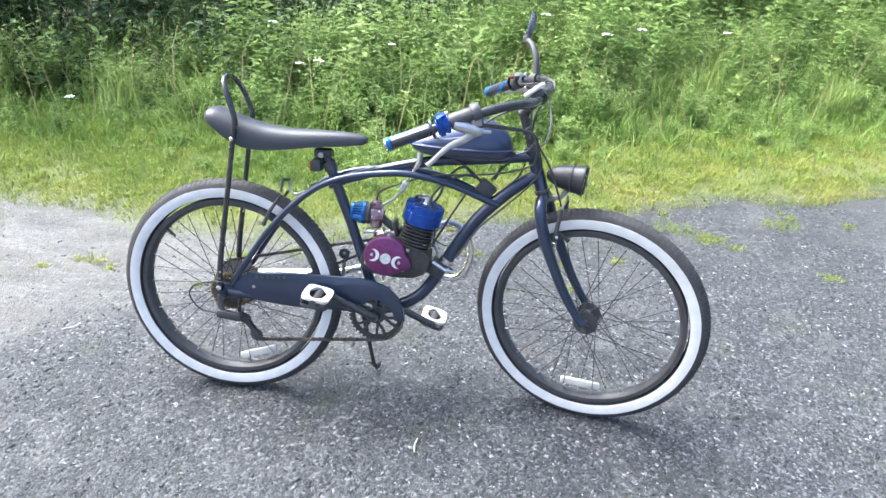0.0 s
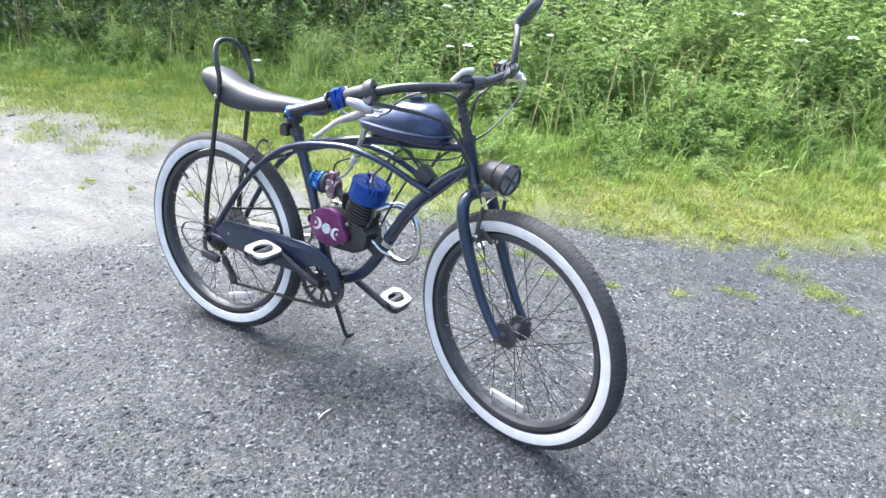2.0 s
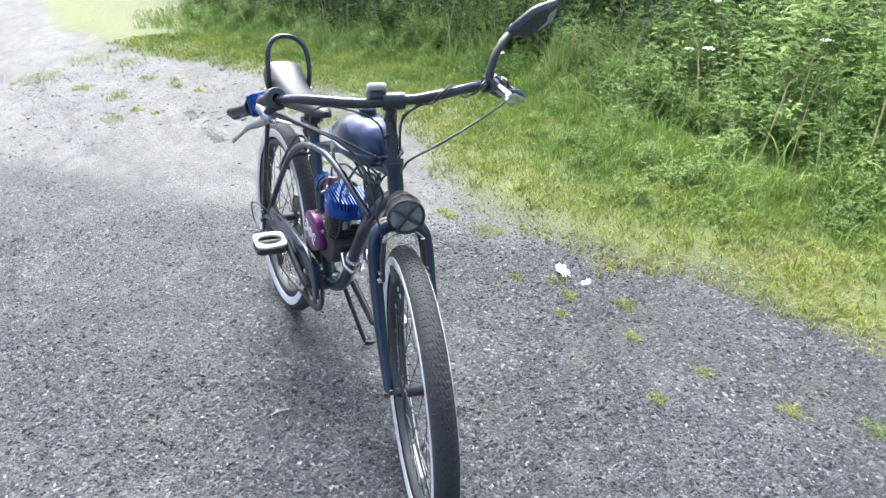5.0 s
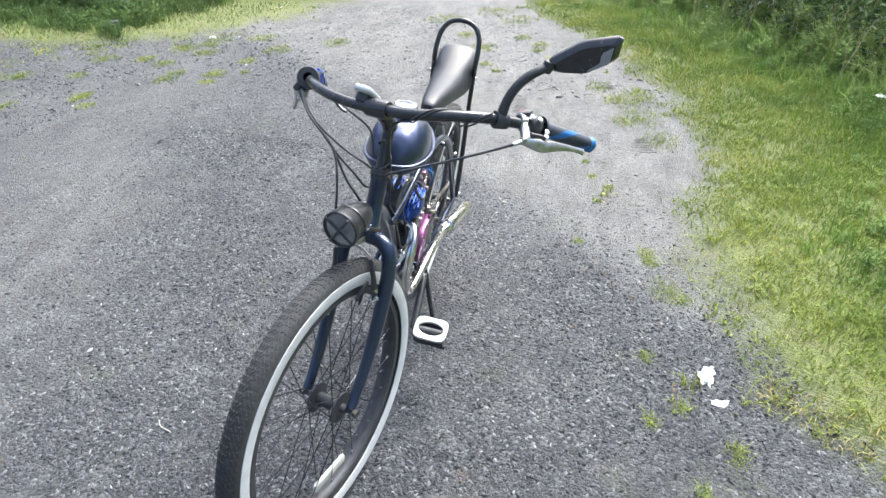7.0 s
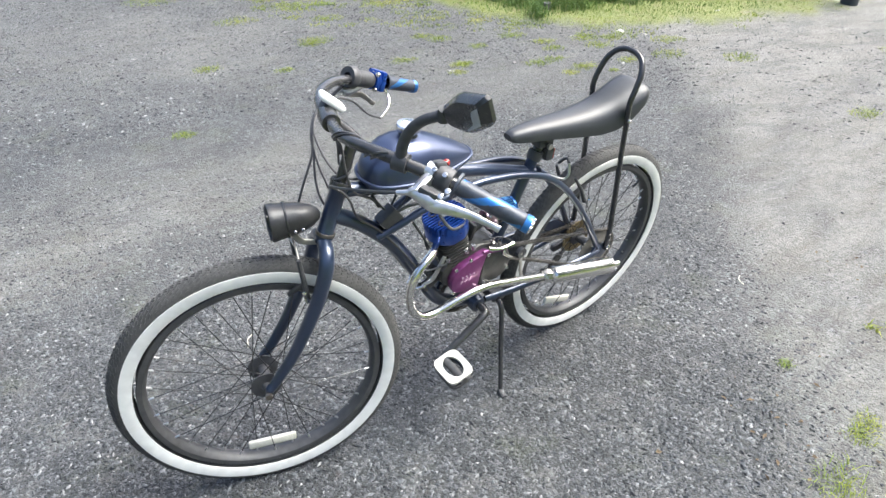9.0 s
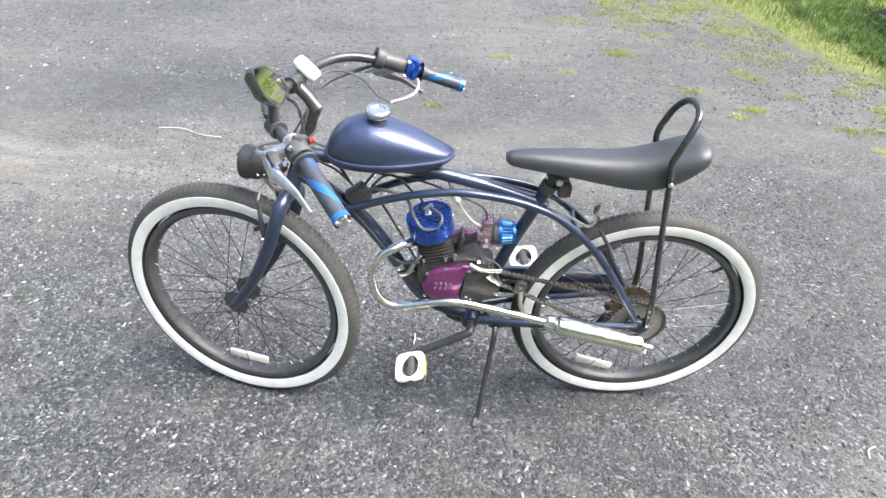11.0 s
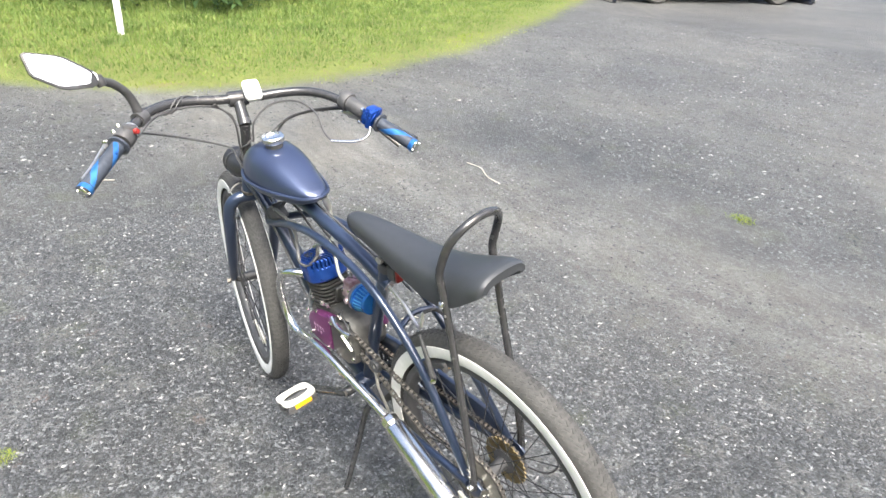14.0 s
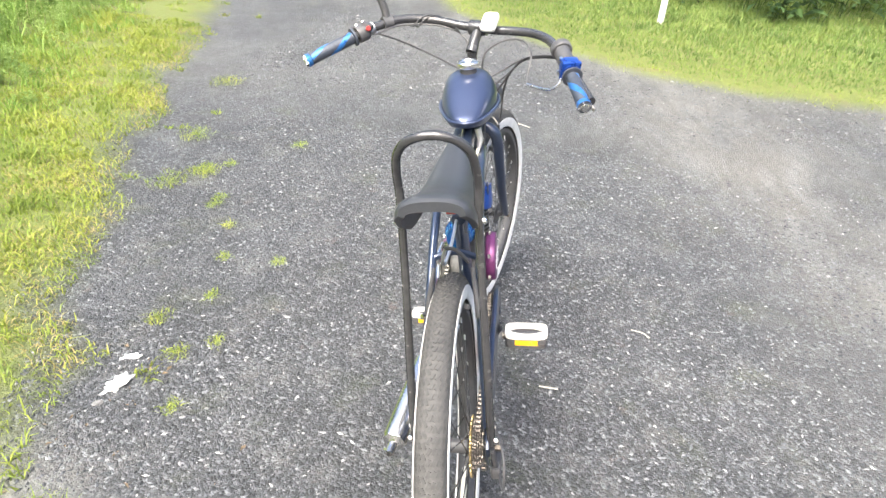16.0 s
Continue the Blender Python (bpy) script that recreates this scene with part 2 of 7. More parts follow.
def ground_material():
    m, nt, b = surface("gravel_and_soil", 0.62, 0.0, 0.45)
    co = nt.nodes.new("ShaderNodeTexCoord").outputs["Object"]

    def noise_at(scale, detail=4.0, rough=0.55):
        n = node(nt, "ShaderNodeTexNoise", Scale=scale, Detail=detail, Roughness=rough)
        nt.links.new(co, n.inputs["Vector"])
        return n.outputs[0]

    def mixed(fac, a, c):
        x = nt.nodes.new("ShaderNodeMix")
        x.data_type = "RGBA"
        nt.links.new(fac, x.inputs["Factor"])
        for key, v in (("A", a), ("B", c)):
            if isinstance(v, tuple):
                x.inputs[key].default_value = (*v, 1)
            else:
                nt.links.new(v, x.inputs[key])
        return x.outputs["Result"]

    warp = node(nt, "ShaderNodeTexNoise", Scale=140.0, Detail=2.0)
    nt.links.new(co, warp.inputs["Vector"])
    bent = nt.nodes.new("ShaderNodeVectorMath")
    bent.operation = "MULTIPLY_ADD"
    bent.inputs[1].default_value = (0.008, 0.008, 0.008)
    nt.links.new(warp.outputs["Color"], bent.inputs[0])
    nt.links.new(co, bent.inputs[2])
    chips = node(nt, "ShaderNodeTexVoronoi", Scale=105.0, Randomness=1.0)
    grit = node(nt, "ShaderNodeTexVoronoi", Scale=270.0, Randomness=1.0)
    for v in (chips, grit):
        nt.links.new(bent.outputs[0], v.inputs["Vector"])
    chip_tone = nt.nodes.new("ShaderNodeSeparateColor")
    nt.links.new(chips.outputs["Color"], chip_tone.inputs[0])
    grit_tone = nt.nodes.new("ShaderNodeSeparateColor")
    nt.links.new(grit.outputs["Color"], grit_tone.inputs[0])

    def slate(v):
        return (v * 0.96, v * 1.015, v * 1.08)

    stone = ramp(nt, chip_tone.outputs[0], [(0.0, slate(0.016)), (0.45, slate(0.036)), (0.75, slate(0.066)), (0.88, slate(0.12)), (0.97, slate(0.19)), (1.0, (0.32, 0.33, 0.33))])
    sand = ramp(nt, grit_tone.outputs[0], [(0.0, slate(0.018)), (0.6, slate(0.045)), (0.9, slate(0.095)), (1.0, slate(0.17))])
    gravel = mixed(ramp(nt, noise_at(3.1), [(0.35, (0.2,) * 3), (0.68, (0.8,) * 3)]), sand, stone)
    patch = ramp(nt, noise_at(1.7, 8.0, 0.7), [(0.3, (0.66,) * 3), (0.5, (0.93,) * 3), (0.7, (1.25,) * 3)])
    tone = nt.nodes.new("ShaderNodeMix")
    tone.data_type, tone.blend_type = "RGBA", "MULTIPLY"
    tone.inputs["Factor"].default_value = 1.0
    nt.links.new(gravel, tone.inputs["A"])
    nt.links.new(patch, tone.inputs["B"])
    gravel = tone.outputs["Result"]
    dust = mixed(ramp(nt, noise_at(60, 6.0, 0.65), [(0.25, (0.0,) * 3), (0.75, (1.0,) * 3)]), (0.118, 0.118, 0.11), (0.215, 0.215, 0.2))
    worn = mixed(noise_at(30, 6.0), (0.08, 0.076, 0.067), (0.15, 0.143, 0.127))
    swirl = nt.nodes.new("ShaderNodeMapping")
    swirl.inputs["Rotation"].default_value, swirl.inputs["Scale"].default_value = (0, 0, radians(-12)), (0.6, 1.7, 1.0)
    nt.links.new(co, swirl.inputs["Vector"])
    trod = node(nt, "ShaderNodeTexNoise", Scale=2.6, Detail=9.0, Roughness=0.66, Distortion=1.6)
    nt.links.new(swirl.outputs[0], trod.inputs["Vector"])
    dust = mixed(ramp(nt, trod.outputs[0], [(0.44, (0.0,) * 3), (0.6, (0.8,) * 3)]), dust, worn)
    gravel = mixed(ramp(nt, noise_at(7.0, 8.0, 0.7), [(0.5, (0.0,) * 3), (0.72, (0.45,) * 3)]), gravel, dust)
    rust = mixed(noise_at(60), (0.13, 0.075, 0.055), (0.2, 0.13, 0.1))
    gravel = mixed(ramp(nt, noise_at(9.0), [(0.66, (0.0,) * 3), (0.75, (0.3,) * 3)]), gravel, rust)
    moss = mixed(noise_at(80), (0.035, 0.045, 0.02), (0.08, 0.09, 0.045))
    gravel = mixed(ramp(nt, noise_at(4.3, 5.0), [(0.56, (0.0,) * 3), (0.72, (0.4,) * 3)]), gravel, moss)
    zones = nt.nodes.new("ShaderNodeAttribute")
    zones.attribute_name = "zones"
    split = nt.nodes.new("ShaderNodeSeparateColor")
    nt.links.new(zones.outputs["Color"], split.inputs[0])
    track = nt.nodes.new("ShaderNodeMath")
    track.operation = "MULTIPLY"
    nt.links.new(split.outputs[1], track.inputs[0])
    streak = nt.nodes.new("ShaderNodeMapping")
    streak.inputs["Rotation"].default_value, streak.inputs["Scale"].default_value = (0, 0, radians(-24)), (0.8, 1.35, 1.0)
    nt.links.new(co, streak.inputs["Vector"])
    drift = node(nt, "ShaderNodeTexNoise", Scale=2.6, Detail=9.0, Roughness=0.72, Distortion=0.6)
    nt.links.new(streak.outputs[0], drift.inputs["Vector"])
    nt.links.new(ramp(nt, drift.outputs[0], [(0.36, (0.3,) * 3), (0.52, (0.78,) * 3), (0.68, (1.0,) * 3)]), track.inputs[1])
    soil = mixed(noise_at(18), (0.075, 0.1, 0.022), (0.18, 0.2, 0.045))
    soil = mixed(ramp(nt, noise_at(6.0, 6.0), [(0.54, (0.0,) * 3), (0.68, (0.6,) * 3)]), soil, mixed(noise_at(45), (0.085, 0.072, 0.034), (0.215, 0.18, 0.075)))
    fleck = nt.nodes.new("ShaderNodeMix")
    fleck.data_type, fleck.blend_type = "RGBA", "MULTIPLY"
    fleck.inputs["Factor"].default_value = 1.0
    nt.links.new(gravel, fleck.inputs["A"])
    nt.links.new(ramp(nt, noise_at(38, 8.0, 0.8), [(0.34, (0.68,) * 3), (0.5, (1.0,) * 3), (0.66, (1.42,) * 3)]), fleck.inputs["B"])
    grain = nt.nodes.new("ShaderNodeMix")
    grain.data_type, grain.blend_type = "RGBA", "MULTIPLY"
    grain.inputs["Factor"].default_value = 1.0
    nt.links.new(dust, grain.inputs["A"])
    nt.links.new(ramp(nt, noise_at(30, 7.0, 0.75), [(0.34, (0.78,) * 3), (0.5, (1.0,) * 3), (0.66, (1.25,) * 3)]), grain.inputs["B"])
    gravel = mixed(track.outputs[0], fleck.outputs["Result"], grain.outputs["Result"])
    nt.links.new(mixed(split.outputs[0], gravel, soil), b.inputs["Base Color"])
    h = nt.nodes.new("ShaderNodeMath")
    h.operation = "MULTIPLY_ADD"
    h.inputs[1].default_value = 0.5
    nt.links.new(grit.outputs["Distance"], h.inputs[0])
    nt.links.new(chips.outputs["Distance"], h.inputs[2])
    bp = node(nt, "ShaderNodeBump", Strength=0.9, Distance=0.006)
    bp.invert = True
    nt.links.new(h.outputs[0], bp.inputs["Height"])
    nt.links.new(bp.outputs[0], b.inputs["Normal"])
    return m


GROUND = ground_material()


def chip_material():
    """Loose stones, each of its own grey."""
    m, nt, b = surface("gravel_chips", 0.65, 0.0, 0.4)
    geo = nt.nodes.new("ShaderNodeNewGeometry")
    col = ramp(nt, geo.outputs["Random Per Island"], [(0.0, (0.018, 0.02, 0.023)), (0.45, (0.047, 0.051, 0.056)), (0.75, (0.1, 0.106, 0.114)), (0.95, (0.17, 0.177, 0.185)), (1.0, (0.36, 0.36, 0.35))])
    nt.links.new(col, b.inputs["Base Color"])
    return m


STONE = chip_material()


# ---- mesh helpers ----
def part(name, bm, material, parent=None, label="", smooth=35):
    """Links a bmesh as one mesh object under a thing or a part."""
    me = bpy.data.meshes.new(name)
    bm.to_mesh(me)
    bm.free()
    for mt in material if isinstance(material, (list, tuple)) else (material,):
        me.materials.append(mt)
    me.polygons.foreach_set("use_smooth", [smooth > 0] * len(me.polygons))
    if smooth:
        me.set_sharp_from_angle(angle=radians(smooth))
    ob = new(name, me)
    if parent is not None:
        ob.parent = parent
    return tagged(ob, label) if label else ob


def piece(name, me, m, parent):
    ob = new(name, me)
    ob.parent = parent
    ob.matrix_basis = m
    return ob


def sheet(name, verts, faces, material, smooth=False):
    """A mesh object from arrays; all faces have the same number of corners."""
    me = bpy.data.meshes.new(name)
    faces = np.asarray(faces, np.int32)
    me.vertices.add(len(verts))
    me.vertices.foreach_set("co", np.asarray(verts, np.float32).ravel())
    me.loops.add(faces.size)
    me.loops.foreach_set("vertex_index", faces.ravel())
    me.polygons.add(len(faces))
    me.polygons.foreach_set("loop_start", np.arange(len(faces), dtype=np.int32) * faces.shape[1])
    me.polygons.foreach_set("use_smooth", np.full(len(faces), smooth))
    me.update(calc_edges=True)
    me.materials.append(material)
    return new(name, me)


def spline(points, steps=6, closed=False):
    """Catmull-Rom through the points."""
    p = [Vector(q) for q in points]
    n, out = len(p), []
    for i in range(n if closed else n - 1):
        a = p[(i - 1) % n] if closed or i else p[0] * 2 - p[1]
        b, c = p[i], p[(i + 1) % n]
        d = p[(i + 2) % n] if closed or i + 2 < n else c * 2 - b
        for k in range(steps):
            t = k / steps
            out.append(0.5 * (2 * b + (c - a) * t + (2 * a - 5 * b + 4 * c - d) * t * t + (3 * b - a - 3 * c + d) * t ** 3))
    return out if closed else out + [p[-1]]


def tube(points, radius, n=10, bm=None, steps=0, flat=1.0, closed=False):
    """A pipe along the points; radius: one, or one at each given point."""
    bm = bm or bmesh.new()
    pts = [Vector(q) for q in points]
    radii = list(radius) if isinstance(radius, (list, tuple)) else [radius] * len(pts)
    if steps:
        dense = spline(pts, steps, closed)
        at = np.linspace(0, len(pts) - (0 if closed else 1), len(dense), endpoint=not closed)
        radii = [float(v) for v in np.interp(at, range(len(radii) + closed), radii + radii[:1] * closed)]
        pts = dense
    tangents = []
    for i in range(len(pts)):
        a = pts[i - 1] if i or closed else pts[0]
        b = pts[(i + 1) % len(pts)] if i + 1 < len(pts) or closed else pts[-1]
        tangents.append((b - a).normalized())
    side = tangents[0].orthogonal().normalized() if abs(tangents[0].y) > 0.9 else Vector((0, 1, 0)).cross(tangents[0]).normalized()
    rings = []
    for p, t, r in zip(pts, tangents, radii):
        side = (side - t * side.dot(t)).normalized()
        other = t.cross(side)
        rings.append([bm.verts.new(p + r * (math.cos(a) * side + flat * math.sin(a) * other)) for a in np.linspace(0, 2 * math.pi, n, endpoint=False)])
    loops = list(zip(rings, rings[1:])) + ([(rings[-1], rings[0])] if closed else [])
    for r0, r1 in loops:
        for i in range(n):
            bm.faces.new((r0[i], r0[(i + 1) % n], r1[(i + 1) % n], r1[i]))
    if not closed:
        bm.faces.new(rings[0][::-1])
        bm.faces.new(rings[-1])
    return bm


def lathe(profile, m=Matrix(), n=32, bm=None, closed=False):
    """Turns (radius, height) pairs about the local z axis, then places them by m."""
    bm = bm or bmesh.new()
    rings = []
    for r, h in profile:
        if r < 1e-6:
            rings.append([bm.verts.new(m @ Vector((0, 0, h)))])
        else:
            rings.append([bm.verts.new(m @ Vector((r * math.cos(a), r * math.sin(a), h))) for a in np.linspace(0, 2 * math.pi, n, endpoint=False)])
    pairs = list(zip(rings, rings[1:])) + ([(rings[-1], rings[0])] if closed else [])
    for a, b in pairs:
        for i in range(n):
            j = (i + 1) % n
            if len(a) == 1 and len(b) > 1:
                bm.faces.new((a[0], b[i], b[j]))
            elif len(b) == 1 and len(a) > 1:
                bm.faces.new((a[i], a[j], b[0]))
            elif len(a) > 1:
                bm.faces.new((a[i], a[j], b[j], b[i]))
    return bm


def block(size, m=Matrix(), bevel=0.0, bm=None, segments=2):
    """A box with rounded edges."""
    own = bmesh.new()
    bmesh.ops.create_cube(own, size=1)
    bmesh.ops.scale(own, vec=size, verts=own.verts)
    if bevel:
        bmesh.ops.bevel(own, geom=own.edges[:], offset=bevel, segments=segments, affect="EDGES", profile=0.5)
    own.transform(m)
    return join(bm, own)


def join(bm, own):
    if bm is None:
        return own
    me = bpy.data.meshes.new("joined")
    own.to_mesh(me)
    own.free()
    bm.from_mesh(me)
    bpy.data.meshes.remove(me)
    return bm


def plate(outline, thick, m=Matrix(), bevel=0.0, bm=None, holes=()):
    """A flat plate from an outline in its own x, y, with thickness along z, centred."""
    own = bmesh.new()
    vs = [own.verts.new((x, y, -thick / 2)) for x, y in outline]
    f = own.faces.new(vs)
    up = bmesh.ops.extrude_face_region(own, geom=[f])
    bmesh.ops.translate(own, vec=(0, 0, thick), verts=[v for v in up["geom"] if isinstance(v, bmesh.types.BMVert)])
    bmesh.ops.recalc_face_normals(own, faces=own.faces)
    if bevel:
        rim = [e for e in own.edges if abs(e.verts[0].co.z - e.verts[1].co.z) < 1e-6]
        bmesh.ops.bevel(own, geom=rim, offset=bevel, segments=2, affect="EDGES", profile=0.5)
    own.transform(m)
    return join(bm, own)


def frame_of(origin, zaxis, xaxis=(1, 0, 0)):
    """A pose whose z axis points along zaxis and whose x lies near xaxis."""
    z = Vector(zaxis).normalized()
    x = Vector(xaxis)
    x = (x - z * x.dot(z)).normalized()
    m = Matrix((x, z.cross(x), z)).transposed().to_4x4()
    m.translation = Vector(origin)
    return m


def loft(sections, bm=None):
    """Skin over closed rings of equal count."""
    bm = bm or bmesh.new()
    rings = [[bm.verts.new(p) for p in s] for s in sections]
    n = len(rings[0])
    for a, b in zip(rings, rings[1:]):
        for i in range(n):
            bm.faces.new((a[i], a[(i + 1) % n], b[(i + 1) % n], b[i]))
    bm.faces.new(rings[0][::-1])
    bm.faces.new(rings[-1])
    bmesh.ops.recalc_face_normals(bm, faces=bm.faces)
    return bm


# ---- the ground ----
NORTH = np.array([(-30, -3.0), (-12, -2.0), (-7.5, -1.4), (-5.5, -0.62), (-4.6, -0.06), (-3.7, 0.44), (-2.5, 0.9), (-1.9, 1.02), (-1.4, 1.03), (-0.9, 0.96), (-0.4, 0.95),
                  (0.0, 1.03), (0.45, 1.2), (0.62, 1.42), (0.95, 1.48), (1.35, 1.66), (1.85, 1.98), (2.5, 2.15), (3.05, 2.55), (3.9, 2.7), (5.9, 3.5), (9, 5.0), (30, 14)])
EAST = np.array([(-30, 22), (-12, 9.2), (-6.7, 6.2), (-4.3, 5.0), (-3.5, 4.72), (-2.5, 4.46), (-1.5, 4.45), (-0.9, 4.6), (0.2, 5.45), (1.23, 6.7)])
SOUTH = np.array([(-30, -6), (-12, -3.4), (-5.2, -2.55), (-4.4, -2.7), (-3.6, -2.95), (-3.0, -3.2), (-2.6, -3.75), (-2.42, -4.5), (-2.35, -5.3), (-2.2, -6.2), (-1.9, -7.8), (-1.7, -9.2), (-0.3, -9.8), (0.5, -10.8), (3, -16), (9, -30)])
SPARSE = np.array([(-6, -2.3), (-3, -3.0), (-1.8, -4.1), (-1.36, -4.5), (-0.77, -5.0), (-0.57, -5.6), (-0.29, -6.9), (0.1, -8.5), (0.6, -9.7)])


def wobble(x, y, f, seed=0.0):
    return np.sin(x * f + 1.3 * np.sin(y * f * 0.7 + seed)) * np.cos(y * f * 1.1 + 0.9 * np.sin(x * f * 0.8 + seed * 2))


def verges(x, y):
    """How far a place lies inside the north verge, the east lawn and the south lawn, in metres (negative: on the gravel)."""
    jag = 0.05 * wobble(x, y, 5.0) + 0.035 * wobble(x, y, 13.0, 1.0) + 0.02 * wobble(x, y, 31.0, 2.0)
    north = y - np.interp(x, NORTH[:, 0], NORTH[:, 1])
    east = np.minimum(x - np.interp(y, EAST[:, 0], EAST[:, 1]), 1.23 + (x - 6.7) * 0.5 - y)
    south = np.interp(x, SOUTH[:, 0], SOUTH[:, 1]) - y
    return north + jag, east + jag, south + 2.5 * jag


def rise(x, y):
    """The height of the ground: level gravel, verges a finger's breadth higher."""
    g = np.max(verges(x, y), axis=0)
    return 0.03 * np.clip(g * 3.0, 0, 1) + 0.05 * np.clip((g - 1.2) / 2, 0, 1) + 0.004 * wobble(x, y, 2.1, 3.0) * np.clip(np.hypot(x - 0.5, y) - 1.0, 0, 1)


def axis_steps(lo, hi, step, far):
    inner = np.arange(lo, hi + step / 2, step)
    out = np.cumsum(step * 1.35 ** np.arange(1, 60))
    out = out[out < far]
    return np.concatenate([lo - out[::-1], inner, hi + out])


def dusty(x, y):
    """How far the ground takes the dust colour rather than loose stone: the trodden west end, wheel tracks and a paler
    far drive.
    """
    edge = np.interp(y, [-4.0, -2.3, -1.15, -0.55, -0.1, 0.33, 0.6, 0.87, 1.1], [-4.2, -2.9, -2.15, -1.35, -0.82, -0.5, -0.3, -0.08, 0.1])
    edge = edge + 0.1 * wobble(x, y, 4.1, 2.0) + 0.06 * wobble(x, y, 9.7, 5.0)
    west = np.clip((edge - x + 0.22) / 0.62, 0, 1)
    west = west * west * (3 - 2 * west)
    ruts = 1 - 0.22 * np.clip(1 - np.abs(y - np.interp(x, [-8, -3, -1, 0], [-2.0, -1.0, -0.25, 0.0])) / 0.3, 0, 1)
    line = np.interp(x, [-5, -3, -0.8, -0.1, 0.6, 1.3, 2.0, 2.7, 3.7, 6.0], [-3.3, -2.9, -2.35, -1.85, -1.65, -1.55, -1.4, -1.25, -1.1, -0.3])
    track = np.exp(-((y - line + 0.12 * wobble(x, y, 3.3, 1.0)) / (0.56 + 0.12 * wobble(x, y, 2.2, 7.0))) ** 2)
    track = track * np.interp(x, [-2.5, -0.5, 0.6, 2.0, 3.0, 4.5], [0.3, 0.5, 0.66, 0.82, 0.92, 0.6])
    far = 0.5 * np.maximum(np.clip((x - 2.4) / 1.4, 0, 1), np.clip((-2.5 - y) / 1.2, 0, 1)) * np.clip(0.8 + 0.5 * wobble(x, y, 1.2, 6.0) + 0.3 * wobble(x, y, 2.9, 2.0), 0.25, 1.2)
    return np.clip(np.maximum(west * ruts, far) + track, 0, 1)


gx, gy = axis_steps(-7, 9, 0.09, 900), axis_steps(-9, 6, 0.09, 900)
X, Y = np.meshgrid(gx, gy)
Z = rise(X, Y)
idx = np.arange(X.size).reshape(X.shape)
quads = np.stack([idx[:-1, :-1], idx[:-1, 1:], idx[1:, 1:], idx[1:, :-1]], -1).reshape(-1, 4)
ground = sheet("ground", np.stack([X, Y, Z], -1).reshape(-1, 3), quads, GROUND, True)
tagged(ground, "grey crushed-stone driveway with dusty wheel tracks and grassy verges", "ground", kind="structure")
zones = ground.data.color_attributes.new("zones", "FLOAT_COLOR", "POINT")
g_all = np.max(verges(X, Y), axis=0)
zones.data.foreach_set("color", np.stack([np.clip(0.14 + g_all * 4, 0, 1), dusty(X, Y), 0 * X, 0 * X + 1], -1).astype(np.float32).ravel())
rng = np.random.default_rng(7)


def scatter(n, lo, hi):
    return rng.uniform(lo[0], hi[0], n), rng.uniform(lo[1], hi[1], n)


# loose chips of stone on the gravel
def stones(x, y, size, name, label):
    n = len(x)
    base = np.array([(1.5, 0, -0.2), (0, 0.75, -0.2), (-1.5, 0, -0.2), (0, -0.75, -0.2), (0.3, 0, 0.5)])
    tri = np.array([(0, 1, 4), (1, 2, 4), (2, 3, 4), (3, 0, 4)])
    v = base[None] * rng.uniform(0.5, 1.4, (n, 5, 3)) * size[:, None, None]
    a = rng.uniform(0, 6.28, n)
    c, s = np.cos(a)[:, None], np.sin(a)[:, None]
    v = np.stack([v[..., 0] * c - v[..., 1] * s, v[..., 0] * s + v[..., 1] * c, v[..., 2]], -1)
    v += np.stack([x, y, rise(x, y) + size * 0.25], -1)[:, None]
    f = tri[None] + 5 * np.arange(n)[:, None, None]
    return tagged(sheet(name, v.reshape(-1, 3), f.reshape(-1, 3), STONE), label, "gravel", kind="stuff")


sx, sy = np.concatenate([scatter(130000, (-1.1, -1.9), (2.7, 1.6)), scatter(70000, (-2.4, -2.8), (3.4, 2.2))], 1)
ok = np.max(verges(sx, sy), axis=0) < 0.12
sx, sy = sx[ok], sy[ok]
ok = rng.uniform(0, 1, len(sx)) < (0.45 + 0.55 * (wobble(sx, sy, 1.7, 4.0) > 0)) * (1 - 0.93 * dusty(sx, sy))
sx, sy = sx[ok], sy[ok]
stones(sx, sy, 0.002 + 0.0052 * rng.uniform(0, 1, len(sx)) ** 3, "gravel", "small grey and pale stone chips strewn over the driveway")

# coarser chips further off
sx, sy = scatter(150000, (-5.0, -8.5), (6.0, 2.2))
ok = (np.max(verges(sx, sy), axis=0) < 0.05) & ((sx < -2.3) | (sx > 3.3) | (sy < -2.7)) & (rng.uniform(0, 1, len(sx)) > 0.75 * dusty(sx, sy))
sx, sy = sx[ok], sy[ok]
stones(sx, sy, 0.004 + 0.008 * rng.uniform(0, 1, len(sx)) ** 3, "gravel", "grey and pale stone chips on the further driveway")


# brown leaf litter blown to the edge of the trodden dust
LITTER = mottled("dry_leaf_litter", (0.07, 0.05, 0.03), (0.2, 0.15, 0.09), 0.8, 0.0, 40, 0.1)
lx, ly = scatter(2600, (-3.6, -0.4), (0.5, 1.15))
off = np.abs(ly - np.interp(lx, [-3.6, -1.8, -0.9, -0.3, 0.5], [-0.1, 0.25, 0.45, 0.7, 0.95]))
ok = (np.max(verges(lx, ly), axis=0) < 0.05) & (rng.uniform(0, 1, len(lx)) < np.clip(0.55 - 1.5 * off, 0, 1) * np.clip(0.4 + wobble(lx, ly, 5.0, 9.0), 0.05, 1))
lx, ly = lx[ok], ly[ok]
n, a = len(lx), rng.uniform(0, 6.28, len(lx))
size = 0.004 + 0.009 * rng.uniform(0, 1, n) ** 2
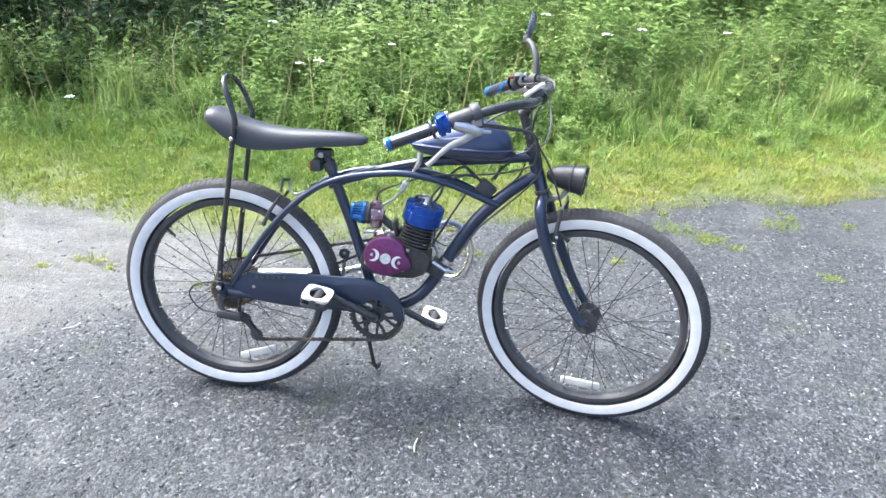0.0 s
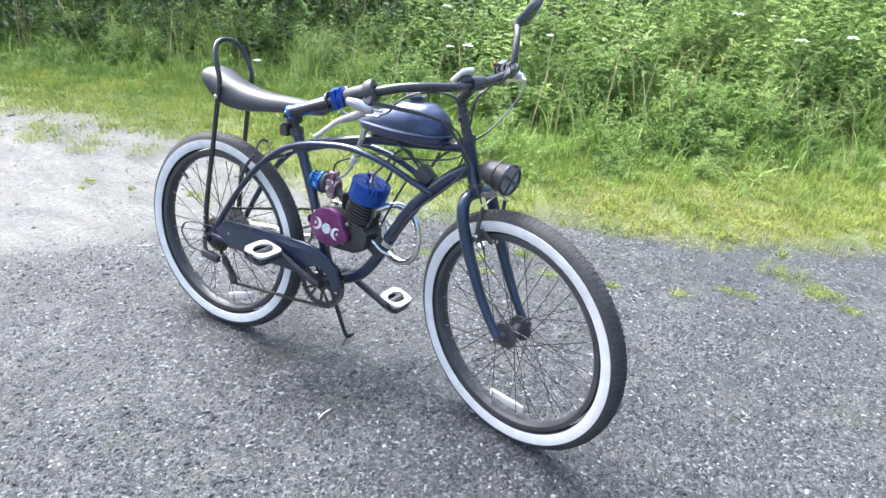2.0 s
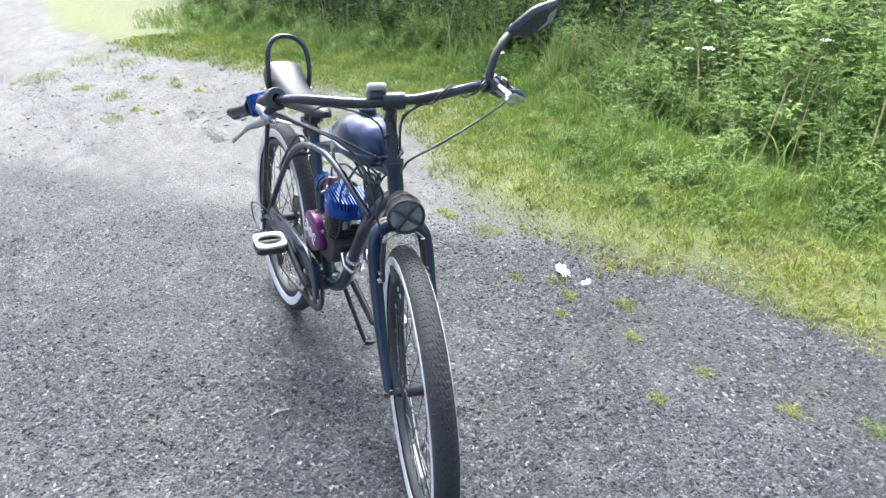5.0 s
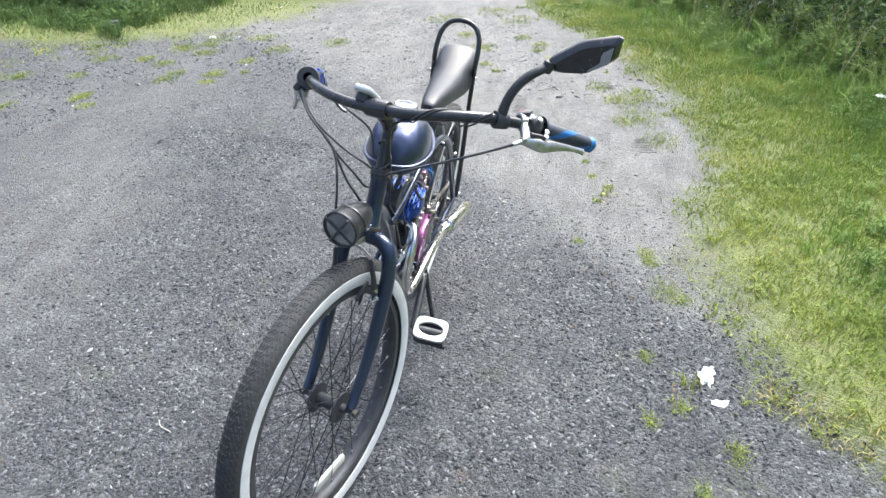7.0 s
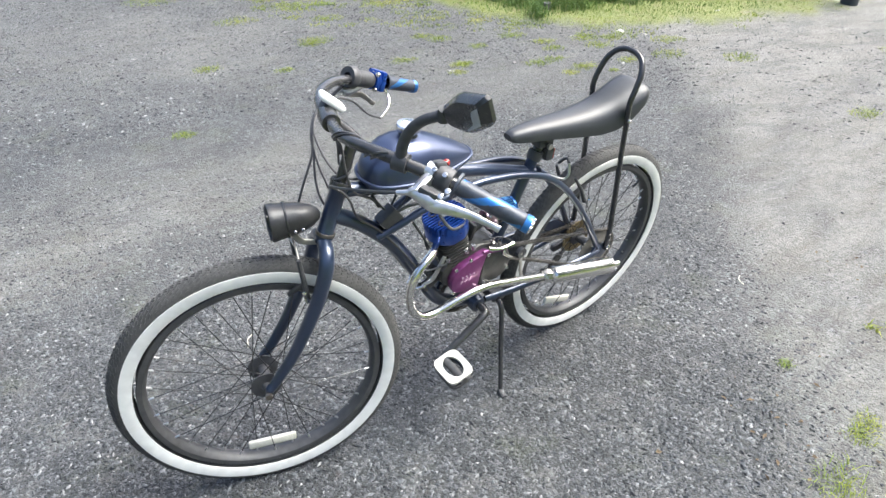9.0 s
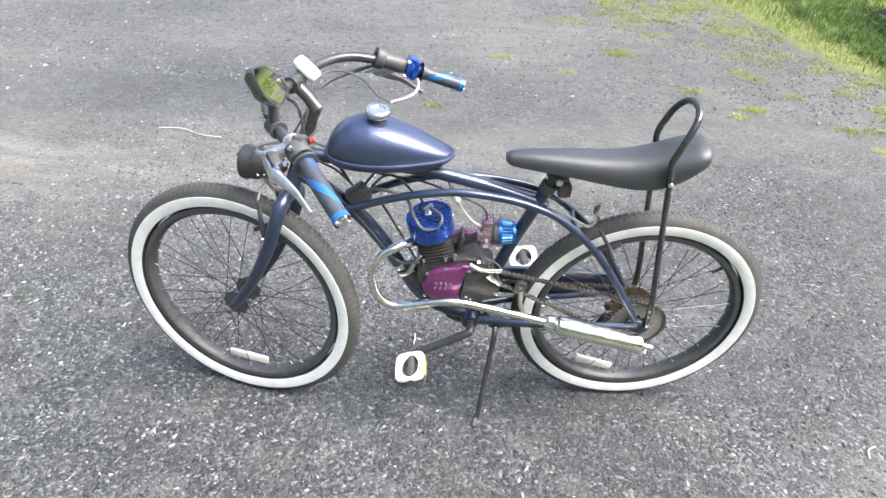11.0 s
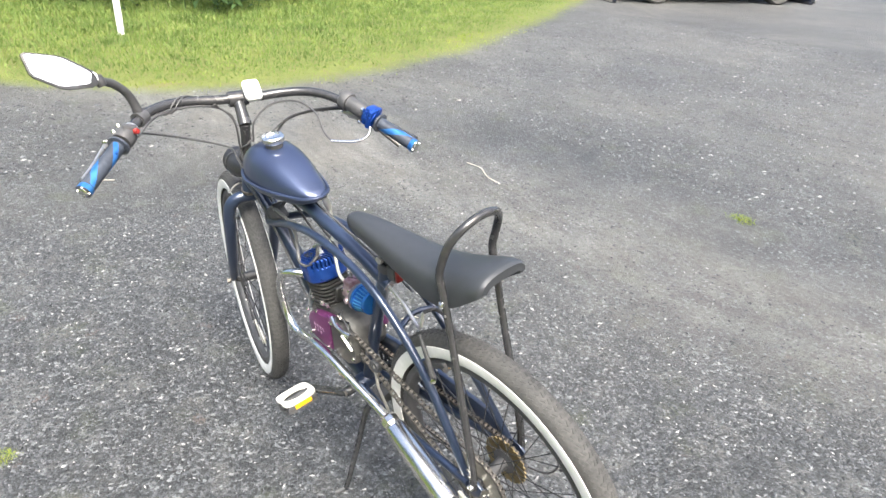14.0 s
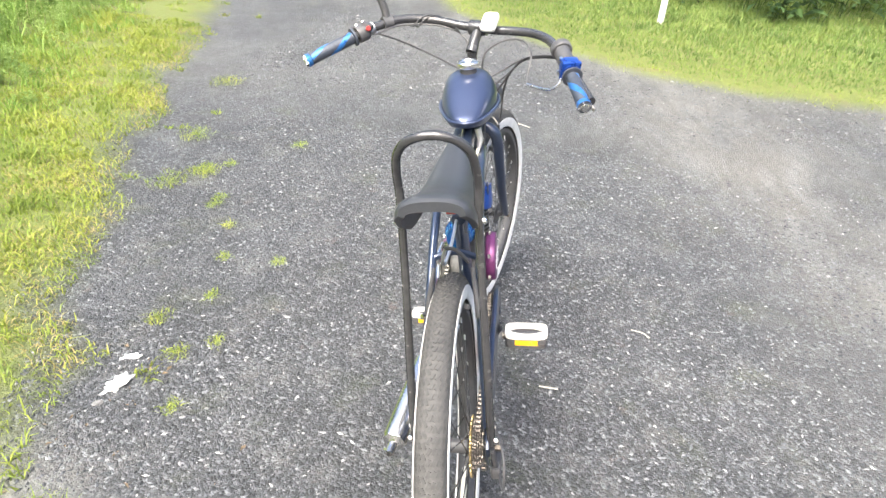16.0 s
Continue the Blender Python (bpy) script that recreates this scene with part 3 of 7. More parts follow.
base = np.array([(-1, 0, 0.15), (0, 0.5, 0.5), (1, 0, 0.3), (0, -0.5, 0.45), (0, 0, 0.05)])[None] * rng.uniform(0.6, 1.3, (n, 5, 3)) * size[:, None, None]
c, s = np.cos(a)[:, None], np.sin(a)[:, None]
v = np.stack([base[..., 0] * c - base[..., 1] * s, base[..., 0] * s + base[..., 1] * c, base[..., 2]], -1) + np.stack([lx, ly, rise(lx, ly) + 0.001], -1)[:, None]
f = np.array([(0, 1, 4), (1, 2, 4), (2, 3, 4), (3, 0, 4)])[None] + 5 * np.arange(n)[:, None, None]
tagged(sheet("leaf_litter", v.reshape(-1, 3), f.reshape(-1, 3), LITTER), "brown scraps of dry leaf litter on the dusty gravel", "leaf litter", kind="stuff")


# ---- plants ----
def arching(x, y, z, h, w, bend, name, material, label, category="grass"):
    """Long blades that curve over: five spans each."""
    n, k = len(x), 6
    a, b = rng.uniform(0, 6.28, n), rng.uniform(0, 6.28, n)
    s = np.linspace(0, 1, k)[None, :, None]
    side = (np.stack([np.cos(a), np.sin(a), 0 * a], -1) * w[:, None] / 2)[:, None] * (1 - 0.85 * s ** 2)
    lean = np.stack([np.cos(b), np.sin(b), 0 * b], -1)[:, None] * (bend * h)[:, None, None]
    p = np.stack([x, y, z - 0.005], -1)[:, None] + lean * s ** 2
    p = p + np.array([0, 0, 1.0]) * (h[:, None, None] * (s - 0.42 * np.minimum(bend, 1.3)[:, None, None] * s ** 2.5))
    v = np.stack([p - side, p + side], 2).reshape(n, 2 * k, 3)
    q = np.array([(2 * i, 2 * i + 1, 2 * i + 3, 2 * i + 2) for i in range(k - 1)])
    f = q[None] + 2 * k * np.arange(n)[:, None, None]
    return tagged(sheet(name, v.reshape(-1, 3), f.reshape(-1, 4), material, True), label, category, kind="stuff")


def blades(x, y, z, h, w, bend, name, material, label, category="grass"):
    """Grass blades: three triangles each, bent over to a side."""
    n = len(x)
    a, b = rng.uniform(0, 6.28, n), rng.uniform(0, 6.28, n)
    side = np.stack([np.cos(a), np.sin(a), 0 * a], -1) * w[:, None] / 2
    lean = np.stack([np.cos(b), np.sin(b), 0 * b], -1) * (bend * h)[:, None]
    p = np.stack([x, y, z - 0.005], -1)
    up = np.stack([0 * h, 0 * h, h], -1)
    mid = p + 0.55 * up + 0.3 * lean
    v = np.stack([p - side, p + side, mid - 0.8 * side, mid + 0.8 * side, p + up * (1 - 0.35 * bend[:, None]) + lean], 1)
    tri = np.array([(0, 1, 3), (0, 3, 2), (2, 3, 4)])
    f = tri[None] + 5 * np.arange(n)[:, None, None]
    return tagged(sheet(name, v.reshape(-1, 3), f.reshape(-1, 3), material, True), label, category, kind="stuff")


def leaves_at(p, d, length, width, small=False):
    """Folded leaves from p along d: a rib and two halves. Returns vertices and triangles."""
    n = len(p)
    d = d / np.linalg.norm(d, axis=1)[:, None]
    side = np.cross(d, np.array([0, 0, 1.0]) + rng.normal(0, 0.35, (n, 3)))
    side /= np.linalg.norm(side, axis=1)[:, None] + 1e-9
    lift = np.cross(side, d)
    L, W = length[:, None], width[:, None]
    mid = p + d * L * 0.45
    v = np.stack([p, mid + side * W / 2 + lift * W * 0.15, mid - side * W / 2 + lift * W * 0.15, p + d * L - lift * L * 0.18, mid - lift * L * 0.02], 1)
    if small:
        v = np.stack([p, mid + side * W / 2 + lift * W * 0.2, p + d * L - lift * L * 0.12, mid - side * W / 2 + lift * W * 0.2], 1)
        tri = np.array([(0, 1, 2), (0, 2, 3)])
    else:
        tri = np.array([(0, 1, 4), (0, 4, 2), (1, 3, 4), (4, 3, 2)])
    return v.reshape(-1, 3), (tri[None] + v.shape[1] * np.arange(n)[:, None, None]).reshape(-1, 3)


def weeds(x, y, z, h, leaf, per, spread, name, material, label, category="weeds", small=False, level_leaf=False):
    """Plants with a leaning stem and leaves all along it."""
    n = len(x)
    b = rng.uniform(0, 6.28, n)
    lean = np.stack([np.cos(b), np.sin(b), 0 * b], -1) * (rng.uniform(0.05, 0.45, n) * h)[:, None]
    base = np.stack([x, y, z], -1)
    top = base + lean + np.stack([0 * h, 0 * h, h], -1)
    k = rng.uniform(0.08, 1.0, (n, per)) ** 0.8
    p = base[:, None] + (top - base)[:, None] * k[..., None] + rng.normal(0, 1, (n, per, 3)) * (spread * h)[:, None, None] * np.array([1, 1, 0.3])
    a = rng.uniform(0, 6.28, (n, per))
    d = np.stack([np.cos(a), np.sin(a), rng.uniform(-0.2, 0.4, (n, per)) if level_leaf else rng.uniform(-0.25, 0.9, (n, per))], -1)
    L = (leaf[:, None] * rng.uniform(0.5, 1.25, (n, per)) * (1.15 - 0.5 * k)).ravel()
    v, f = leaves_at(p.reshape(-1, 3), d.reshape(-1, 3), L, L * rng.uniform(0.25, 0.42, L.size), small)
    s = np.array([(1, 0, 0), (-0.5, 0.87, 0), (-0.5, -0.87, 0)])
    r = 0.0022 + 0.003 * h[:, None, None]
    sv = np.concatenate([base[:, None] + s * r, top[:, None] + s * r * 0.4], 1).reshape(-1, 3)
    st = np.array([(0, 1, 4), (0, 4, 3), (1, 2, 5), (1, 5, 4), (2, 0, 3), (2, 3, 5)])
    sf = (st[None] + 6 * np.arange(n)[:, None, None]).reshape(-1, 3) + len(v)
    return tagged(sheet(name, np.concatenate([v, sv]), np.concatenate([f, sf]), material, True), label, category, kind="stuff")


def pick(n, lo, hi, which, near, far, power=1.0):
    """Places inside a verge (0 north, 1 east, 2 south) between two depths from its edge."""
    x, y = scatter(n, lo, hi)
    g = verges(x, y)[which]
    ok = (g > near) & (g < far)
    return x[ok], y[ok], g[ok]


# yellowish short grass along the gravel's edge, in clumps
x, y, g = pick(4200, (-6, -0.8), (7, 5.2), 0, -0.45, 1.2)
ok = rng.uniform(0, 1, len(x)) < np.clip(0.03 + 0.3 * (g + 0.45) + 2.2 * np.clip(g, 0, 0.3), 0.02, 1) * (0.7 + 0.6 * wobble(x, y, 3.7, 5.0))
x, y, g = x[ok], y[ok], g[ok]
per = 30
r, a = 0.055 * np.sqrt(rng.uniform(0, 1, (len(x), per))), rng.uniform(0, 6.28, (len(x), per))
size = (rng.uniform(0.5, 1.4, len(x)) * np.clip(0.75 + 0.5 * g, 0.6, 1.3))[:, None] + 0 * r
x, y = (x[:, None] + r * np.cos(a) * size).ravel(), (y[:, None] + r * np.sin(a) * size).ravel()
u = rng.uniform(0, 1, len(x))
blades(x, y, rise(x, y), (0.018 + 0.06 * u) * size.ravel(), 0.0032 + 0.003 * u, rng.uniform(0.3, 1.7, len(x)), "verge_grass", GRASS_LOW, "short yellow-green grass along the edge of the gravel")
x, y, g = pick(520000, (-6.0, -1.2), (4.6, 4.2), 0, -0.02, 1.3)
ok = rng.uniform(0, 1, len(x)) < np.clip(0.45 + 2.6 * g, 0.05, 1) * np.clip(0.75 + 0.55 * wobble(x, y, 6.0, 4.0) + 0.35 * wobble(x, y, 14.0, 6.0), 0.2, 1)
x, y = x[ok], y[ok]
u = rng.uniform(0, 1, len(x))
blades(x, y, rise(x, y), 0.012 + 0.036 * u, 0.0026 + 0.003 * u, rng.uniform(0.4, 1.6, len(x)), "verge_turf", GRASS_LOW, "low worn turf on the verge")
# thin grass coming through the gravel in front of the south lawn
x, y = scatter(7000, (-5, -9.6), (0.5, -2.2))
g = np.interp(x, SPARSE[:, 0], SPARSE[:, 1]) - y
ok = (g > -0.25) & (verges(x, y)[2] < 0.1) & (rng.uniform(0, 1, len(x)) < np.clip(0.12 + 0.35 * (g + 0.25), 0, 0.8) * (0.55 + 0.6 * wobble(x, y, 2.9, 3.0)))
x, y = x[ok], y[ok]
per = 22
r, a = 0.09 * np.sqrt(rng.uniform(0, 1, (len(x), per))), rng.uniform(0, 6.28, (len(x), per))
x, y = (x[:, None] + r * np.cos(a)).ravel(), (y[:, None] + r * np.sin(a)).ravel()
u = rng.uniform(0, 1, len(x))
blades(x, y, rise(x, y), 0.012 + 0.03 * u, 0.004 + 0.004 * u, rng.uniform(0.5, 1.8, len(x)), "thin_grass", GRASS_LOW, "thin yellowish grass growing through the gravel")


# the tall growth stands further back from the gravel at both ends of the verge
def lush(x, g):
    return g - 0.22 * np.clip((-0.4 - x) / 0.8, 0, 1) - 0.26 * np.clip((x - 0.7) / 0.9, 0, 1)


# short green grass behind the worn edge
x, y, g = pick(230000, (-5.6, -0.8), (3.4, 4.2), 0, 0.08, 1.9)
ok = rng.uniform(0, 1, len(x)) < np.clip((g - 0.18) * 1.7 + 0.4 * np.clip(-0.6 - x, 0, 1), 0, 1) * np.clip((1.5 - x) / 0.8, 0.2, 1) * np.clip(0.8 + 0.5 * wobble(x, y, 4.3, 2.0), 0.25, 1)
x, y, g = x[ok], y[ok], g[ok]
u = rng.uniform(0, 1, len(x))
blades(x, y, rise(x, y), (0.022 + 0.05 * u) * np.interp(g, [0.1, 0.7, 1.6], [0.6, 1.0, 1.7]), 0.0028 + 0.0028 * u, rng.uniform(0.3, 1.3, len(x)), "short_grass", SHORT_GREEN, "short bright green grass on the verge")


# green grass further in
x, y, g = pick(6400, (-7, -0.5), (7, 6.5), 0, 0.02, 3.4)
g = lush(x, g)
ok = rng.uniform(0, 1, len(x)) < np.clip((g - 0.35) * 1.2 + 0.08, 0, 1)
x, y, g = x[ok], y[ok], g[ok]
per = 18
r, a = 0.06 * np.sqrt(rng.uniform(0, 1, (len(x), per))), rng.uniform(0, 6.28, (len(x), per))
size = (rng.uniform(0.6, 1.4, len(x)) * np.interp(g, [0.4, 0.8, 1.2, 2.2, 3.4], [0.25, 0.42, 0.68, 1.4, 2.2]))[:, None] + 0 * r
x, y = (x[:, None] + r * np.cos(a)).ravel(), (y[:, None] + r * np.sin(a)).ravel()
u = rng.uniform(0, 1, len(x))
blades(x, y, rise(x, y), (0.1 + 0.22 * u) * size.ravel(), 0.0035 + 0.0045 * u, rng.uniform(0.2, 1.2, len(x)), "green_grass", GRASS_GREEN, "lush green grass growing among the weeds")
# leafy weeds in mounds, higher with distance from the gravel: small-leaved low ones, then broad and tall ones
for count, stems, near, far, scale, leaf0, per, nm in ((1900, 10, 0.6, 2.9, 0.95, 0.025, 19, "low_weeds"), (520, 11, 0.85, 4.6, 1.2, 0.036, 40, "leafy_weeds"), (100, 4, 1.3, 4.2, 1.6, 0.05, 80, "tall_weeds")):
    x, y, g = pick(int(count * 2.3), (-7.5, -0.5), (7.5, 7.5), 0, near - 0.33, far)
    g = lush(x, g)
    ok = rng.uniform(0, 1, len(x)) < np.clip((g - near) * 1.8 + (0.3 if near < 0.7 else 0.06), 0, 1) * np.clip(0.8 + 0.6 * wobble(x, y, 2.3, near), 0.15, 1)
    ok &= g < np.interp(x, [-11, -3, -1.4, 0.5, 2], [1.7, 1.8, 2.1, 3.4, 4.5])
    x, y, g = x[ok], y[ok], g[ok]
    wide = rng.uniform(0.09, 0.2, len(x))
    tall = rng.uniform(0.75, 1.3, len(x))
    r, a = np.abs(rng.normal(0, 0.6, (len(x), stems))), rng.uniform(0, 6.28, (len(x), stems))
    dome = ((0.3 + 0.85 * np.exp(-r * r)) * tall[:, None]).ravel()
    x, y = (x[:, None] + wide[:, None] * r * np.cos(a)).ravel(), (y[:, None] + wide[:, None] * r * np.sin(a)).ravel()
    g = np.maximum(lush(x, verges(x, y)[0]), 0.3)
    h = scale * np.interp(g, [0.3, 0.55, 0.9, 1.3, 1.8, 2.4, 3.6], [0.03, 0.055, 0.09, 0.16, 0.28, 0.42, 0.65]) * dome * rng.uniform(0.8, 1.15, len(x))
    weeds(x, y, rise(x, y), h * 1.15, 0.85 * leaf0 + 0.09 * h, per, 0.06, nm, WEED, "dense leafy green weeds on the verge", small=True, level_leaf=True)
# upright herbs with long narrow leaves, and paler broad-leaved ones, standing over the rest
for count, near, far, tall, leaf0, thin, per, mt, label in ((70, 1.7, 3.6, 0.8, 0.11, 0.4, 54, WEED, "tall upright herbs with long narrow leaves"), (40, 1.5, 3.4, 0.6, 0.085, 1.0, 44, LONG_GRASS, "pale broad-leaved herbs standing over the weeds")):
    x, y, g = pick(count * 3, (-4.5, 0.5), (7, 7), 0, near, far)
    x, y, g = x[:count], y[:count], g[:count]
    h = tall * np.interp(g, [1.5, 3.6], [0.55, 1.15]) * rng.uniform(0.75, 1.2, len(x))
    weeds(x, y, rise(x, y), h, leaf0 * rng.uniform(0.7, 1.2, len(x)), per, 0.012 + 0.03 * thin, "tall_herbs", mt, label)
# long grass arching out of the weeds
x, y, g = pick(26000, (-6, -0.4), (7, 6.5), 0, 0.2, 3.6)
g = lush(x, g)
ok = rng.uniform(0, 1, len(x)) < np.clip((g - 0.5) * 0.8 + 0.03, 0, 1) * np.clip(0.45 + 0.9 * wobble(x, y, 1.9, 8.0), 0.05, 1)
ok &= g < np.interp(x, [-11, -3, -1.4, 0.5, 2], [1.7, 1.8, 2.2, 3.4, 4.5])
x, y, g = x[ok], y[ok], g[ok]
u = rng.uniform(0, 1, len(x))
arching(x, y, rise(x, y), (0.12 + 0.28 * u) * np.interp(g, [0.5, 1.2, 2.2, 3.4], [0.55, 1.0, 1.5, 2.1]), 0.0045 + 0.004 * u, rng.uniform(0.3, 1.3, len(x)), "long_grass", LONG_GRASS, "long pale green grass arching over the weeds")
# clumps of tall pale grass among the weeds and in front of the brush
x, y, g = pick(150, (-4, 0.5), (7, 7), 0, 1.5, 4.2)
per = 70
r, a = 0.13 * np.sqrt(rng.uniform(0, 1, (len(x), per))), rng.uniform(0, 6.28, (len(x), per))
size = (rng.uniform(0.7, 1.35, len(x)) * np.interp(g, [1.5, 4.2], [0.5, 1.0]))[:, None] + 0 * r
x, y = (x[:, None] + r * np.cos(a)).ravel(), (y[:, None] + r * np.sin(a)).ravel()
u = rng.uniform(0, 1, len(x))
blades(x, y, rise(x, y), (0.5 + 0.5 * u) * size.ravel(), 0.005 + 0.004 * u, rng.uniform(0.15, 0.9, len(x)), "tall_grass", LONG_GRASS, "clumps of tall pale grass among the weeds")
# dry stalks standing among the weeds
x, y, g = pick(1800, (-6, 0.5), (7, 7), 0, 1.2, 4.5)
u = rng.uniform(0, 1, len(x))
blades(x, y, rise(x, y), 0.4 + 0.6 * u, 0.004 + 0.003 * u, rng.uniform(0.1, 0.7, len(x)), "dry_stalks", STRAW, "thin pale dry stalks among the weeds")
# brush behind: shade put into the western leaf colour, sunlight into the rest
x, y, g = pick(6200, (-11, 0.3), (10, 12), 0, 1.6, 6.5)
ok = (g > np.interp(x, [-11, -3, -1, 1, 3, 10], [1.6, 1.7, 2.2, 3.2, 3.6, 3.4])) | (rng.uniform(0, 1, len(x)) < 0.04)
x, y, g = x[ok], y[ok], g[ok]
h = np.interp(g, [1.6, 2.3, 3.4, 5.0, 6.5], [0.4, 0.6, 1.05, 1.8, 2.6]) * rng.uniform(0.6, 1.2, len(x))
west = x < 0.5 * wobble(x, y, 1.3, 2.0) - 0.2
for sel, mt, leaf0, per, label in ((west, BRUSH, 0.09, 36, "tall green brush at the edge of the wood, shade put into its leaf colour"), (~west, BRUSH_MID, 0.05, 76, "tall green brush behind the weeds")):
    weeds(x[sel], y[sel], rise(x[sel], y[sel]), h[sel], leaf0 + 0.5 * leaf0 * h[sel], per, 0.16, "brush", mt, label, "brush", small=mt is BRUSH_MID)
# the lawn to the east and the one to the south
for which, n, lo, hi in ((1, 160000, (4.2, -9), (11.5, 3.5)), (2, 90000, (-8, -11), (1.5, -2.3))):
    x, y, g = pick(n, lo, hi, which, -0.15, 6)
    ok = rng.uniform(0, 1, len(x)) < np.clip(0.12 + g * 1.4, 0.04, 1) * np.clip(1.3 - 0.16 * g, 0.3, 1)
    x, y, g = x[ok], y[ok], g[ok]
    u = rng.uniform(0, 1, len(x))
    edge = g < 0.28 + 0.25 * wobble(x, y, 2.0)
    for sel, mt, nm in ((edge, GRASS_LOW, "lawn_edge"), (~edge, LAWN, "lawn_grass")):
        blades(x[sel], y[sel], rise(x[sel], y[sel]), (0.015 + 0.036 * u[sel]) * np.interp(g[sel], [0, 0.6, 3.0], [0.6, 1.0, 2.0]), (0.0036 + 0.0034 * u[sel]) * np.interp(g[sel], [0, 3.0], [1.0, 1.9]), rng.uniform(0.2, 1.0, sel.sum()), nm, mt, "bright grass bordering the gravel on the open side")
x, y, g = pick(1000, (7.5, -14), (17, 6), 1, 3.2, 8)
h = np.interp(g, [3.2, 4.5, 8.0], [0.8, 1.8, 3.0]) * rng.uniform(0.6, 1.2, len(x))
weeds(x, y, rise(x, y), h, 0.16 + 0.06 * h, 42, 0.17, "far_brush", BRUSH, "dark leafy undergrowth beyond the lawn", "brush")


x, y = scatter(560, (-12, -15.5), (-2.5, -11.5))
x, y = x[y < -21.5 - x * 0.85], y[y < -21.5 - x * 0.85]
h = rng.uniform(2.8, 5.0, len(x))
weeds(x, y, rise(x, y), h, 0.2 + 0.07 * h, 40, 0.12, "far_brush", BRUSH_MID, "leafy undergrowth behind the parked blue car", "brush")
# dry blades in the worn turf
x, y, g = pick(110000, (0.3, 0.6), (4.6, 4.3), 0, 0.0, 0.95)
ok = rng.uniform(0, 1, len(x)) < np.clip(0.9 - 0.7 * g, 0, 1) * np.clip(0.4 + 0.8 * wobble(x, y, 5.1, 7.0), 0.05, 1)
x, y = x[ok], y[ok]
u = rng.uniform(0, 1, len(x))
blades(x, y, rise(x, y), 0.01 + 0.028 * u, 0.0022 + 0.002 * u, rng.uniform(0.5, 1.8, len(x)), "dry_grass", DRY, "dry yellowed grass blades in the worn turf")

# ---- the motorised bicycle ----
bike = new("motorized_bicycle")
tagged(bike, "dark blue beach-cruiser bicycle with a two-stroke engine, leaning on its kickstand", "bicycle")
bike.matrix_basis = Matrix.Translation((0.031, -0.046, 0.0)) @ pose(0, 0, 0, 0, 0, 4.7) @ pose(0, 0, 0, -8.2, 0, 0)
AXIS_FOOT, AXIS_WAY = Vector((0.911, 0, 0.709)), Vector((-0.317, 0, 0.948)).normalized()
STEER = Matrix.Translation(AXIS_FOOT) @ Matrix.Rotation(radians(-16), 4, AXIS_WAY) @ Matrix.Translation(-AXIS_FOOT)
REAR_HUB, FRONT_HUB = Vector((0, 0, 0.342)), Vector((1.0795, 0.003, 0.338))
ACROSS = frame_of((0, 0, 0), (0, 1, 0))


def steered(name, bm, material, parent=bike, label="", smooth=35):
    bm.transform(STEER)
    return part(name, bm, material, parent, label, smooth)


def fmirror(points):
    return [(x, -y, z) for x, y, z in points]


# frame
part("down_tube", tube([(0.895, 0, 0.757), (0.835, 0, 0.716), (0.779, 0, 0.664), (0.735, 0, 0.616), (0.69, 0, 0.55), (0.645, 0, 0.47), (0.605, 0, 0.4), (0.565, 0, 0.355), (0.51, 0, 0.325), (0.455, 0, 0.31)], 0.0185, 16, steps=4), PAINT, bike)
part("top_tube", tube([(0.875, 0, 0.806), (0.8, 0, 0.797), (0.7, 0, 0.786), (0.6, 0, 0.775), (0.52, 0, 0.757), (0.44, 0, 0.736), (0.36, 0, 0.71), (0.3, 0, 0.688)], 0.0155, 16, steps=4), PAINT, bike)
part("seat_tube", tube([(0.306, 0, 0.735), (0.33, 0, 0.67), (0.366, 0, 0.575), (0.41, 0, 0.445), (0.455, 0, 0.31)], 0.0155, 16), PAINT, bike)
part("head_tube", lathe([(0, -0.068), (0.021, -0.068), (0.021, -0.06), (0.0185, -0.056), (0.0185, 0.046), (0.021, 0.05), (0.021, 0.06), (0, 0.06)], frame_of(AXIS_FOOT + AXIS_WAY * 0.062, AXIS_WAY), 20), PAINT, bike)
twin = [(0.79, 0.018, 0.664), (0.735, 0.026, 0.686), (0.67, 0.032, 0.712), (0.6, 0.036, 0.731), (0.52, 0.038, 0.741), (0.44, 0.04, 0.735), (0.37, 0.043, 0.723), (0.3, 0.046, 0.699), (0.24, 0.048, 0.66), (0.18, 0.05, 0.604), (0.12, 0.054, 0.53), (0.07, 0.06, 0.455), (0.02, 0.066, 0.372)]
part("cantilever_tube", tube(twin, 0.0095, 12, steps=4), PAINT, bike)
part("cantilever_tube", tube(fmirror(twin), 0.0095, 12, steps=4), PAINT, bike)
stay = [(0.43, 0.032, 0.318), (0.33, 0.048, 0.325), (0.2, 0.058, 0.333), (0.08, 0.064, 0.345), (0.01, 0.067, 0.352)]
part("chain_stay", tube(stay, 0.011, 12, steps=3, flat=0.8), PAINT, bike)
part("chain_stay", tube(fmirror(stay), 0.011, 12, steps=3, flat=0.8), PAINT, bike)
part("bottom_bracket", lathe([(0, -0.037), (0.022, -0.037), (0.024, -0.033), (0.024, 0.033), (0.022, 0.037), (0, 0.037)], Matrix.Translation((0.455, 0, 0.309)) @ ACROSS, 20), PAINT, bike)


